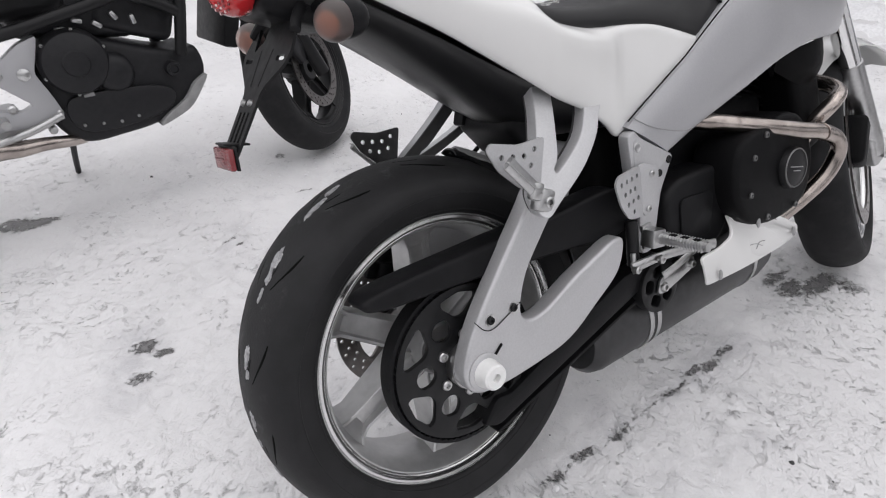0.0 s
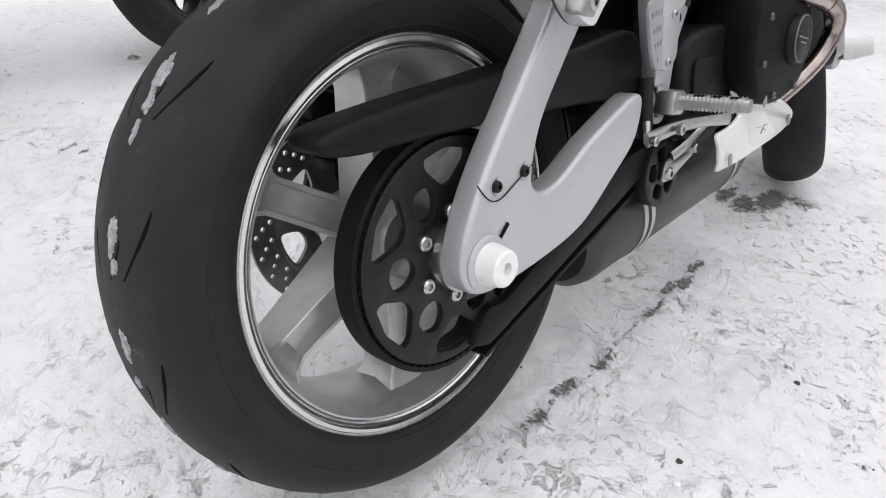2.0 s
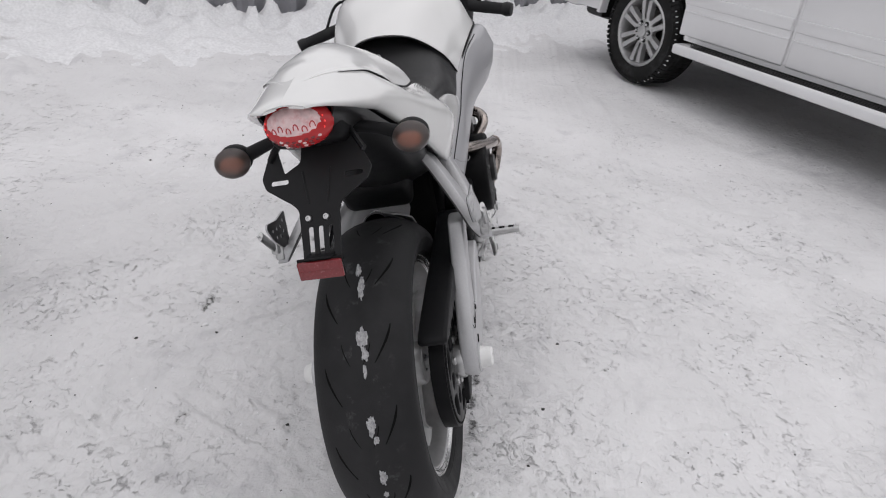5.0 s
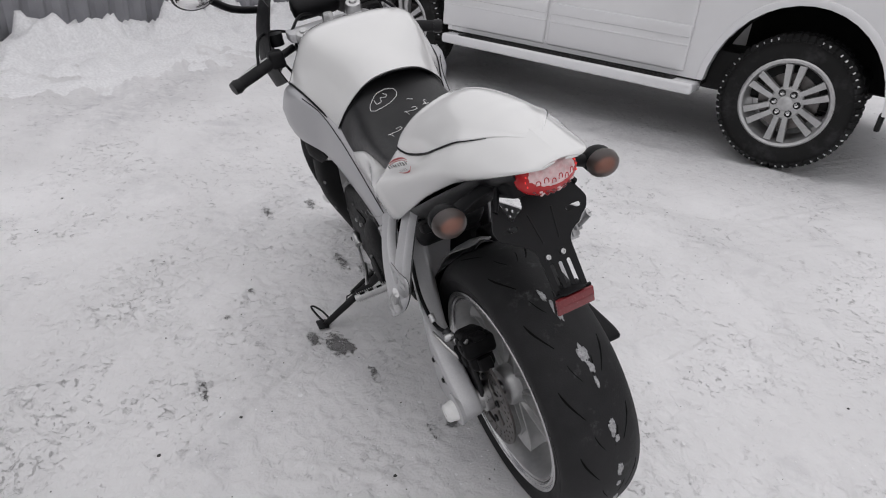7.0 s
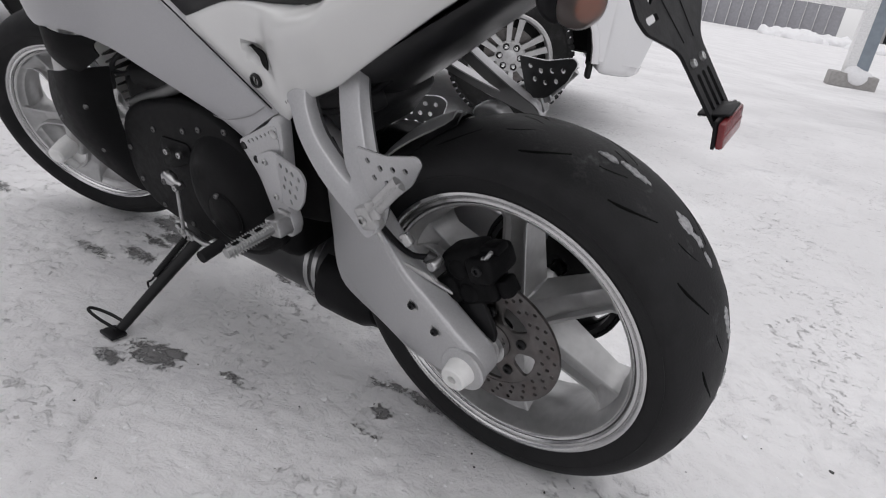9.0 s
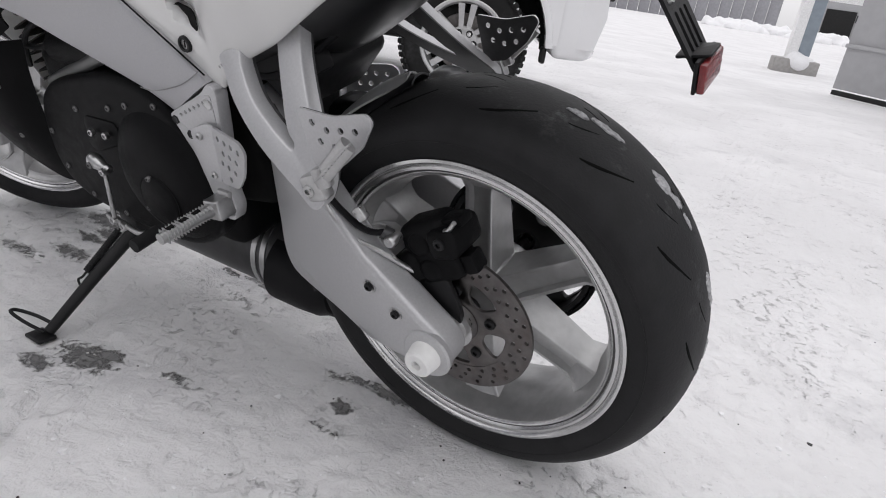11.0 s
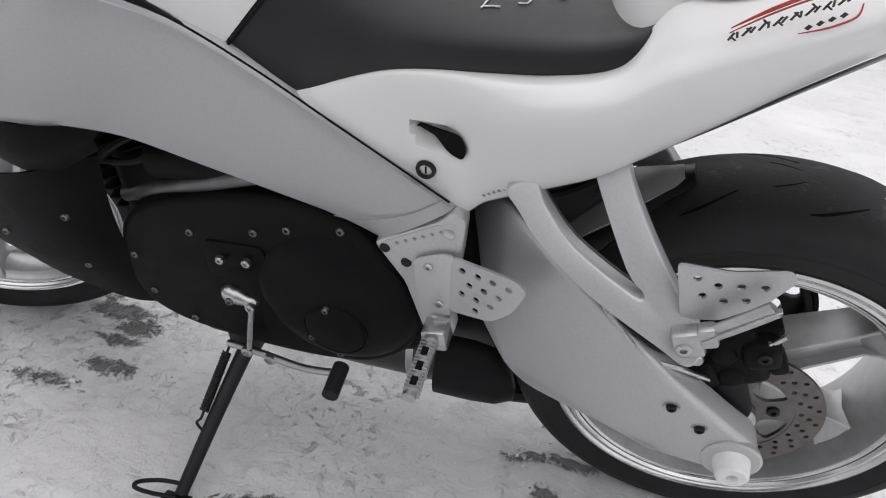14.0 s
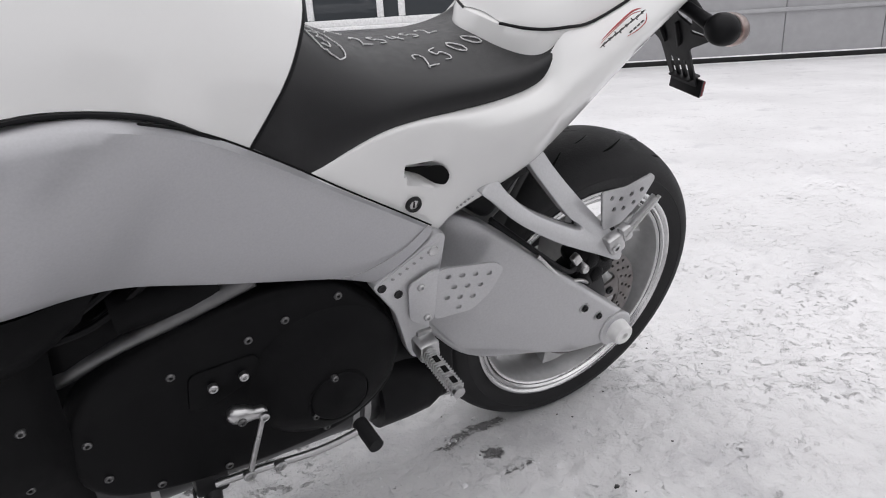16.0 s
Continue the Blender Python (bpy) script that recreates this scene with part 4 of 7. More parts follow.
# -- rear frame castings, heel plates and rider pegs --
def footrest(s):
    w = new("footrest_bracket")
    w.parent = BIKE
    w["label"] = "silver cast footrest bracket with drilled heel plate"
    if s < 0:
        w.location = (0.006, -0.024, -0.006)
    pts = corner([(0.484, 0.526), (0.40, 0.577), (0.386, 0.594), (0.368, 0.586), (0.372, 0.523), (0.384, 0.43), (0.374, 0.395), (0.384, 0.366), (0.408, 0.366), (0.420, 0.39), (0.444, 0.468)], 0.010, 3)
    bm = plate(pts, 0.024, bevel=0.004, place=side(0.137))
    part("casting", bm if s > 0 else mirrored(bm), SILVER, w)
    ins = corner([(0.474, 0.528), (0.402, 0.572), (0.380, 0.578), (0.378, 0.53), (0.43, 0.505)], 0.006, 3)
    bm = plate(ins, 0.0012, place=side(0.1380))
    part("casting_pad", bm if s > 0 else mirrored(bm), SILVER, w)
    for x, z, r in ((0.388, 0.563, 0.0075), (0.441, 0.503, 0.006), (0.468, 0.521, 0.006)):
        part("bolt_hole", lathe([(0, 0.1387 * s), (r * 0.8, 0.1387 * s), (r, 0.1395 * s), (r * 1.15, 0.1385 * s), (r * 1.15, 0.13 * s)], (x, 0, z), seg=16), SATIN if r < 0.007 else STEEL, w)
    for k in range(6 if s > 0 else 0):
        part("mark_bar", box((0.0045, 0.0008, 0.0035), pose(0.452 - 0.011 * k, 0.1388 * s, 0.533 + 0.006 * k, 0, -28 if s > 0 else -28, 0), 0), DECAL_GREY, w)
    flat = corner([(0.430, 0.518), (0.424, 0.455), (0.404, 0.440), (0.382, 0.442), (0.378, 0.534), (0.392, 0.536)], 0.008, 3)
    bm = plate(flat, 0.004, place=side(0.146), bevel=0.001)
    heel = part("heel_plate", bm if s > 0 else mirrored(bm), SILVER, w, "drilled heel plate")
    wing = corner([(0.382, 0.534), (0.300, 0.540), (0.286, 0.529), (0.301, 0.487), (0.326, 0.456), (0.382, 0.442)], 0.010, 3)
    hs = [circle(x, z, 0.0045, 10) for x, z in ((0.367, 0.520), (0.347, 0.521), (0.328, 0.522), (0.308, 0.522), (0.357, 0.501), (0.338, 0.502), (0.319, 0.502), (0.366, 0.482), (0.347, 0.482), (0.328, 0.482), (0.347, 0.463))]
    bm = plate(wing, 0.004, hs, place=side(0.146))
    for v in bm.verts:
        v.co.y += 0.028 * max(0.0, (0.382 - v.co.x) / 0.09)
    part("heel_wing", bm if s > 0 else mirrored(bm), SILVER, heel)
    bolt(heel, 0.410, 0.1465 * s, 0.512, s, 0.006)
    bolt(heel, 0.395, 0.1465 * s, 0.452, s, 0.006)
    bm = box((0.034, 0.034, 0.034), pose(0.396, 0.150 * s, 0.398, 0, 10, 0), 0.005)
    box((0.026, 0.012, 0.045), pose(0.394, 0.137 * s, 0.40, 0, 0, 0), 0.004, bm=bm)
    part("peg_clevis", bm, ALU, w)
    peg = part("peg", tube([(0.398, 0.155 * s, 0.398), (0.400, 0.20 * s, 0.398), (0.402, 0.258 * s, 0.398)], [0.0105, 0.0095, 0.009], 14, 4), ALU, w, "ribbed aluminium footpeg")
    for k in range(16):
        part("rib", box((0.0205, 0.0016, 0.0190), pose(0.4012, (0.166 + 0.0056 * k) * s, 0.3985, 0, 0, 0), 0.0005, 1), ALU, peg)
    for k in range(3):
        part("peg_slot", box((0.009, 0.014, 0.002), pose(0.4012, (0.190 + 0.024 * k) * s, 0.4075, 0, 0, 0), 0.0008, 1), VOID, peg)
    bolt(w, 0.396, 0.168 * s, 0.40, s, 0.007)
    return w


footrest(1), footrest(-1)


# -- twin-spar frame --
def beam(s):
    S = [((0.385, 0.594), (0.478, 0.526), 0.134), ((0.44, 0.631), (0.532, 0.550), 0.137), ((0.52, 0.683), (0.603, 0.571), 0.142), ((0.60, 0.738), (0.693, 0.598), 0.150), ((0.68, 0.789), (0.777, 0.630), 0.164),
         ((0.745, 0.820), (0.83, 0.651), 0.187), ((0.80, 0.834), (0.885, 0.653), 0.196), ((0.87, 0.828), (0.94, 0.652), 0.194), ((0.945, 0.810), (1.0, 0.665), 0.165), ((1.0, 0.79), (1.04, 0.68), 0.11), ((1.04, 0.775), (1.06, 0.695), 0.05)]
    secs = []
    for (tx, tz), (bx, bz), y in S:
        t, b = Vector((tx, 0, tz)), Vector((bx, 0, bz))
        row = []
        for f, dy in ((0.02, -0.050), (0.0, -0.035), (0.0, -0.014), (0.03, -0.004), (0.10, 0.0), (0.35, 0.003), (0.65, 0.002), (0.90, -0.002), (0.975, -0.006), (1.0, -0.016), (1.0, -0.035), (0.97, -0.055)):
            p = t.lerp(b, f)
            swell = (0.034 if s > 0 else 0.046) * math.exp(-((tx - 0.83) / 0.10) ** 2) * min(1.0, 0.35 + 1.6 * f) * (1 - 0.75 * f * f)
            row.append((p.x, (y + dy + swell) * s, p.z))
        secs.append(row)
    cols = [spline([r[i] for r in secs], 4) for i in range(len(secs[0]))]
    rows = [[c[i] for c in cols] for i in range(len(cols[0]))]
    return part("frame_spar", loft(rows), FRAME_GREY, BIKE, "broad grey aluminium frame spar")


for s in (1, -1):
    spar = beam(s)
    part("spar_seam", tube([(0.398, 0.134 * s, 0.607), (0.43, 0.1385 * s, 0.585), (0.46, 0.1405 * s, 0.572), (0.50, 0.141 * s, 0.560), (0.53, 0.140 * s, 0.559)], 0.0008, 6), DECAL_GREY, spar)
    part("gap_line", tube([(x - 0.001, y * s, z + 0.0022) for x, y, z in ((0.392, 0.130, 0.600), (0.44, 0.1335, 0.632), (0.52, 0.1385, 0.684), (0.60, 0.1465, 0.739), (0.68, 0.1605, 0.790), (0.745, 0.186, 0.821))], 0.0013, 8), VOID, spar, "dark gap along the spar")
part("steering_head", lathe([(0.0, -0.10), (0.05, -0.10), (0.055, -0.08), (0.05, 0.08), (0.0, 0.08)], (0, 0, 0), "z", 24), FRAME_GREY, BIKE, local=pose(1.02, 0, 0.78, 0, -22, 0))

# -- tail: two white side panels meeting under the hump --
TAIL = [(0.572, (0.126, 0.710), (0.130, 0.7092), (0.132, 0.7080), (0.132, 0.7068)), (0.53, (0.122, 0.727), (0.129, 0.723), (0.133, 0.706), (0.131, 0.687)), (0.47, (0.119, 0.748), (0.129, 0.742), (0.131, 0.702), (0.127, 0.649)),
        (0.42, (0.118, 0.757), (0.131, 0.750), (0.131, 0.702), (0.122, 0.616)), (0.381, (0.118, 0.761), (0.136, 0.753), (0.137, 0.705), (0.1205, 0.586)), (0.35, (0.119, 0.764), (0.143, 0.756), (0.150, 0.715), (0.126, 0.612)),
        (0.30, (0.120, 0.771), (0.150, 0.766), (0.166, 0.736), (0.139, 0.645)), (0.24, (0.121, 0.790), (0.153, 0.787), (0.174, 0.760), (0.144, 0.678)), (0.205, (0.122, 0.846), (0.150, 0.816), (0.170, 0.783), (0.143, 0.704)),
        (0.15, (0.112, 0.858), (0.145, 0.838), (0.161, 0.808), (0.137, 0.745)), (0.08, (0.101, 0.8825), (0.131, 0.867), (0.149, 0.843), (0.127, 0.797)), (0.02, (0.083, 0.9205), (0.115, 0.900), (0.136, 0.873), (0.117, 0.836)),
        (-0.03, (0.058, 0.9565), (0.095, 0.930), (0.122, 0.894), (0.108, 0.866)), (-0.06, (0.030, 0.9700), (0.078, 0.944), (0.113, 0.904), (0.1005, 0.881)), (-0.09, (0.0, 0.9725), (0.056, 0.956), (0.102, 0.911), (0.093, 0.893)), (-0.15, (0.0, 0.9630), (0.044, 0.9540), (0.080, 0.928), (0.076, 0.917)), (-0.20, (0.0, 0.955), (0.032, 0.950), (0.054, 0.941), (0.050, 0.936)), (-0.2125, (0.0, 0.9485), (0.018, 0.9465), (0.031, 0.942), (0.029, 0.939))]
def scoop(x, z):
    """Depth of the forward-facing air scoop sunk into the tail panel: a steep front wall and a floor that rises to the rear."""
    if not 0.368 < x < 0.437:
        return 0.0
    rise = min(1.0, (x - 0.368) / 0.052)
    wall = min(1.0, (0.437 - x) / 0.007)
    t = min(1.0, (0.437 - x) / 0.054)
    mid, half_z = 0.6905 - 0.011 * t, 0.006 + 0.012 * t
    q = abs(z - mid) / half_z
    return 0.028 * rise * wall * max(0.0, 1 - q ** 3) if q < 1 else 0.0


for s in (1, -1):
    secs = [[(x, y * s, z) for y, z in pts] + [(x, (pts[-1][0] - 0.02) * s, pts[-1][1] + 0.004)] for x, *pts in TAIL]
    rows = surf(secs, 8, 8)
    for p in (p for r in rows for p in r):
        p.y -= scoop(p.x, p.z) if s > 0 else 0.0
    panel = part("tail_panel", shell(rows, 0.003), WHITE, BIKE, "glossy white tail panel")
    if s > 0:
        # black plate that paints the opening and the shaded floor of the scoop
        vent = spline([(0.432, 0.6895), (0.406, 0.6975), (0.384, 0.694), (0.374, 0.681), (0.378, 0.667), (0.392, 0.669), (0.412, 0.681)], 4, True)
        bm = plate(vent, 0.0015, place=side(0.0))
        bmesh.ops.subdivide_edges(bm, edges=[e for e in bm.edges if e.calc_length() > 0.008], cuts=2)
        for v in bm.verts:
            v.co.y += 0.1375 + 0.30 * max(0.0, 0.385 - v.co.x) - 0.74 * scoop(v.co.x, v.co.z)
        part("vent", bm, VOID, panel, "air slot with its shade painted black")
    if s > 0:
        lock = part("lock_ring", lathe([(0.007, 0.128 * s), (0.0075, 0.1315 * s), (0.0105, 0.1315 * s), (0.0118, 0.129 * s), (0.0118, 0.12 * s), (0.007, 0.12 * s)], (0.4195, 0, 0.640), seg=28, closed=True), SATIN, panel, "black rubber ring")
        part("lock_barrel", lathe([(0.0, 0.1285 * s), (0.0072, 0.1285 * s), (0.0072, 0.12 * s)], (0.4195, 0, 0.640), seg=20), STEEL, lock)
        part("key_slot", box((0.002, 0.001, 0.009), pose(0.4195, 0.1288 * s, 0.640), 0), VOID, lock)
    # sticker made of plain strokes
    ink = DECAL_BLACK if s > 0 else DECAL_GREY
    for k in range(8):
        part("letter_bar", box((0.0022, 0.0006, 0.0095 + 0.002 * (k % 2)), pose(0.160 - 0.0104 * k, (0.1556 - 0.0018 * k) * s, 0.840 + 0.0048 * k, -26 * s, -12 - 6 * (k % 2), 8 * s), 0.0002, 1), ink, panel)
        part("letter_bar", box((0.0066, 0.0006, 0.0017), pose(0.1585 - 0.0104 * k, (0.1560 - 0.0018 * k) * s, 0.8415 + 0.0048 * k + 0.0026 * (k % 3 - 1), -26 * s, -32, 8 * s), 0.0002, 1), ink, panel)
        part("letter_bar", box((0.0020, 0.0006, 0.0075), pose(0.1560 - 0.0104 * k, (0.1556 - 0.0018 * k) * s, 0.8420 + 0.0048 * k, -26 * s, 20 - 30 * (k % 2), 8 * s), 0.0002, 1), ink, panel)
    if s > 0:
        for w_, dz in ((0.0020, 0.0), (0.0010, -0.004)):
            part("decal_swoosh", tube([(0.162, 0.1540 * s, 0.846 + dz), (0.136, 0.1500 * s, 0.863 + dz), (0.106, 0.1430 * s, 0.877 + dz), (0.085, 0.1395 * s, 0.880 + dz)], [0.0005, w_, w_, 0.0005], 8, flat=(0, 1, -0.3)), DECAL_RED, panel)
        part("decal_swoosh", tube([(0.112, 0.1510 * s, 0.847), (0.092, 0.1480 * s, 0.853), (0.074, 0.1430 * s, 0.862), (0.072, 0.1395 * s, 0.872)], [0.0004, 0.0010, 0.0011, 0.0005], 8, flat=(0, 1, -0.3)), DECAL_RED, panel)
    for k in range(4):
        part("letter_bar", box((0.0038, 0.0006, 0.0050), pose(0.106 - 0.0075 * k, (0.1500 - 0.0016 * k) * s, 0.8525 + 0.0036 * k, -26 * s, -20, 8 * s), 0.0002, 1), ink, panel)
    for k in range(10):
        part("letter_bar", box((0.0035, 0.0005, 0.0035), pose(0.352 - 0.0055 * k, (0.1335 + 0.0006 * k) * s, 0.623 + 0.0037 * k, -12 * s, -34, 0), 0), DECAL_GREY, panel)

# -- black tray closing the tail from below --
low = [(x, pts[-1]) for x, *pts in TAIL if -0.16 < x < 0.30]
secs = [[(x, y * k, z + 0.004 + 0.022 * (1 - abs(k) ** 2)) for k in (-0.94, -0.6, -0.25, 0.25, 0.6, 0.94)] for x, (y, z) in low]
part("undertray", shell(surf(secs, 3, 3), 0.003), PLASTIC, BIKE, "black plastic tray under the tail")

# -- passenger hump --
HUMP = [(0.252, 0.852, 0.045, 0.846), (0.240, 0.880, 0.084, 0.849), (0.222, 0.906, 0.107, 0.852), (0.195, 0.930, 0.1180, 0.856), (0.15, 0.953, 0.1135, 0.862), (0.08, 0.975, 0.1050, 0.885), (0.02, 0.983, 0.0990, 0.910), (-0.03, 0.982, 0.0875, 0.934), (-0.06, 0.9785, 0.0750, 0.946), (-0.09, 0.976, 0.0560, 0.957), (-0.12, 0.9715, 0.0350, 0.9640), (-0.15, 0.9645, 0.010, 0.9630)]
TOP = surf([[(x, y, z) for y, z in pts] for x, *pts in TAIL], 6, 6)


def panel_top(x, y):
    """Height of the upper side of the tail panel at (x, y)."""
    row = min(TOP, key=lambda r: abs(r[0].x - x))
    up = sorted((p.y, p.z) for p in row[:13])
    for (ya, za), (yb, zb) in zip(up, up[1:]):
        if ya <= y <= yb:
            return za + (zb - za) * (y - ya) / max(1e-6, yb - ya)
    return up[0][1] if y < up[0][0] else up[-1][1]


HUMP = [(x, c if x > -0.11 else panel_top(x, 0.0) + (0.001 if x > -0.14 else -0.003), ey, panel_top(x, ey) + min(0.0015, 0.0015 + (x + 0.06) * 0.04) if x < 0.16 else ez) for x, c, ey, ez in HUMP]
secs = []
for x, c, ey, ez in HUMP:
    k = min(1.0, max(0.0, (0.12 - x) / 0.12))  # the rear half flows into the tail
    half_ = [(ey, ez - 0.006), (ey, ez + 0.002), (ey * (0.85 - 0.05 * k), ez + (c - ez) * (0.42 - 0.09 * k)), (ey * 0.5, ez + (c - ez) * (0.82 - 0.08 * k))]
    secs.append([(x, y, z) for y, z in half_] + [(x, 0, c)] + [(x, -y, z) for y, z in half_[::-1]])
hump = part("tail_hump", shell(surf(secs, 5, 3), 0.003), WHITE, BIKE, "rounded white pillion seat cover")
rim = [(0.10, 0.1075, 0.876), *[(x, ey, ez) for x, c, ey, ez in HUMP[4::-1]], (0.256, 0.0, 0.847)]
rim = [Vector(p) for p in rim] + [Vector((x, -y, z)) for x, y, z in rim[-2::-1]]
skirt = []
for i, p in enumerate(spline(rim, 5)):
    out = Vector((max(0.0, p.x - 0.20) * 1.1, p.y * 0.8, 0)).normalized()
    skirt.append([p + out * d + Vector((0, 0, h)) for d, h in ((-0.006, 0.004), (0.001, -0.001), (0.004, -0.014), (0.006, -0.034), (0.007, -0.060))])
part("hump_base", shell(skirt, 0.002), WHITE, hump, "white lip between the seat and the pillion cover")
for s in (1, -1):
    part("gap_seal", tube([(x, (ey + 0.0012) * s, ez) for x, c, ey, ez in HUMP[0:10]], [0.0022, 0.0022, 0.0022, 0.0022, 0.0022, 0.0022, 0.002, 0.0016, 0.0010, 0.0004], 8), PLASTIC, hump, "thin dark gap seal")

# -- seat --
SEATS = [(0.199, 0.850, 0.108, 0.842), (0.204, 0.843, 0.122, 0.828), (0.215, 0.835, 0.130, 0.808), (0.235, 0.826, 0.1325, 0.793), (0.28, 0.817, 0.1305, 0.778), (0.36, 0.814, 0.126, 0.767), (0.44, 0.820, 0.1235, 0.757), (0.50, 0.838, 0.126, 0.741), (0.56, 0.868, 0.129, 0.716),
         (0.60, 0.885, 0.131, 0.735), (0.645, 0.890, 0.130, 0.760)]
secs = []
for x, c, ey, ez in SEATS:
    half_ = [(ey - 0.012, ez - 0.012), (ey, ez), (ey * 0.96, ez + 0.016 + (c - ez) * 0.15), (ey * 0.78, ez + (c - ez) * 0.72), (ey * 0.42, c - 0.004)]
    secs.append([(x, y, z) for y, z in half_] + [(x, 0, c)] + [(x, -y, z) for y, z in half_[::-1]])
SEAT_ROWS = surf(secs, 4, 4)
seat = part("seat", shell(SEAT_ROWS, 0.006), SEAT, BIKE, "black vinyl seat with chalk writing")


def on_seat(x, y):
    """Height of the seat at (x, y)."""
    near_ = sorted(((p.x - x) ** 2 + (p.y - y) ** 2, p.z) for r in SEAT_ROWS for p in r if p.z > 0.75)[:4]
    total = sum(1 / (d + 1e-6) for d, z in near_)
    return sum(z / (d + 1e-6) for d, z in near_) / total


# -- tank cover --
TANK = [[(0.530, 0, 0.897), (0.540, 0.060, 0.882), (0.578, 0.110, 0.826), (0.636, 0.136, 0.757)], [(0.60, 0, 0.936), (0.610, 0.068, 0.918), (0.645, 0.120, 0.860), (0.68, 0.150, 0.790)],
        [(0.70, 0, 0.970), (0.71, 0.098, 0.956), (0.73, 0.142, 0.902), (0.735, 0.170, 0.825)], [(0.80, 0, 0.978), (0.80, 0.108, 0.966), (0.81, 0.154, 0.914), (0.815, 0.184, 0.842)],
        [(0.90, 0, 0.960), (0.90, 0.096, 0.946), (0.89, 0.142, 0.898), (0.88, 0.184, 0.834)], [(0.97, 0, 0.928), (0.965, 0.085, 0.912), (0.95, 0.134, 0.870), (0.94, 0.164, 0.818)], [(1.0, 0, 0.885), (0.99, 0.07, 0.875), (0.97, 0.122, 0.845), (0.955, 0.15, 0.80)]]
secs = [[p for p in r[::-1]] + [(x, -y, z) for x, y, z in r[1:]] for r in TANK]
tank = part("tank_cover", shell(surf(secs, 5, 5), 0.004), WHITE, BIKE, "glossy white fuel tank cover")
for s in (1, -1):
    part("tank_seal", tube([(r[-1][0], (r[-1][1] + 0.002) * s, r[-1][2] - 0.003) for r in TANK[:6]], 0.0026, 8), PLASTIC, tank, "black edge seal")
    part("tank_rear_seal", tube([(x - 0.002, y * s, z - 0.003) for x, y, z in TANK[0]], 0.0018, 8), PLASTIC, tank)

# -- underseat tray --
TRAY = [(0.40, 0.105, 0.60, 0.585), (0.33, 0.110, 0.640, 0.592), (0.25, 0.116, 0.690, 0.622), (0.177, 0.116, 0.727, 0.668), (0.07, 0.105, 0.797, 0.752), (-0.016, 0.092, 0.852, 0.815), (-0.08, 0.080, 0.893, 0.850), (-0.14, 0.066, 0.922, 0.868), (-0.166, 0.056, 0.926, 0.884)]
secs = []
for x, yt, zt, zb in TRAY:
    half_ = [(yt, zt), (yt * 0.93, zt - (zt - zb) * 0.25), (yt * 0.7, zt - (zt - zb) * 0.66), (yt * 0.35, zb + 0.003)]
    secs.append([(x, y, z) for y, z in half_] + [(x, 0, zb)] + [(x, -y, z) for y, z in half_[::-1]])
part("tail_tray", shell(surf(secs, 4, 3), 0.004), TRAYBLACK, BIKE, "black plastic undertail")


# -- tail light, plate bracket, reflector, indicators --
def ellipsoid(cx, cy, cz, rx, ry, rz, seg=24, rings_=14, bm=None):
    own = bmesh.new()
    bmesh.ops.create_uvsphere(own, u_segments=seg, v_segments=rings_, radius=1)
    bmesh.ops.transform(own, matrix=Matrix.Translation((cx, cy, cz)) @ Matrix.Diagonal((rx, ry, rz, 1)), verts=own.verts[:])
    return own if bm is None else merge(bm, own)


def on_ellipsoid(c, r, y, z):
    """The rear face of an ellipsoid at (y, z) from its centre."""
    return (c[0] - r[0] * math.sqrt(max(0.02, 1 - (y / r[1]) ** 2 - (z / r[2]) ** 2)), c[1] + y, c[2] + z)


LC, LR = (-0.166, 0.0, 0.9065), (0.034, 0.0545, 0.0360)
WC, WR = (-0.1725, 0.0, 0.9108), (0.0295, 0.0475, 0.0288)
lamp = part("tail_light", ellipsoid(*LC, *LR), REDLENS, BIKE, "lit red tail light with a pale centre", sharp=80)
part("pale_window", ellipsoid(*WC, *WR), PINK, lamp, "pale pink lens centre", sharp=80)
for row_, (count, dz) in enumerate(((8, -0.0185), (7, -0.0235), (5, -0.0285))):
    for k in range(count):
        part("led_well", ellipsoid(*on_ellipsoid(LC, LR, (k - (count - 1) / 2) * 0.0098, dz + 0.0010 * abs(k - count / 2)), 0.0016, 0.0034, 0.0021, 10, 6), RED if (k + row_) % 3 else PINK, lamp)
for k in range(6):
    cy_, cz_ = 0.030 - 0.0120 * k, -0.005 + 0.004 * (k % 2)
    part("led_loop", tube([on_ellipsoid(WC, WR, cy_ + 0.0034 * math.cos(q), cz_ + 0.0060 * math.sin(q)) for q in (-0.4 + 0.40 * j for j in range(11))], 0.0008, 5, 1, smooth=False), REDLENS, lamp)
for sgn in (1, -1):
    for k in range(3):
        part("led", ellipsoid(*on_ellipsoid(LC, LR, sgn * (0.044 + 0.002 * (k % 2)), 0.012 - 0.008 * k), 0.0016, 0.0012, 0.0018, 10, 6), LED, lamp)
part("lamp_housing", ellipsoid(-0.146, 0.0, 0.911, 0.030, 0.058, 0.036), PLASTIC, lamp)

part("lamp_shroud", box((0.115, 0.118, 0.060), pose(-0.098, 0.0, 0.878, 0, 22, 0), 0.016, 3), PLASTIC, BIKE, "black shroud behind the tail light")

slope = math.atan2(0.73, 1.0)
BR = Matrix.Translation((-0.142, 0.0, 0.822)) @ Matrix(((0, -math.sin(slope), math.cos(slope), 0), (1, 0, 0, 0), (0, -math.cos(slope), -math.sin(slope), 0), (0, 0, 0, 1)))
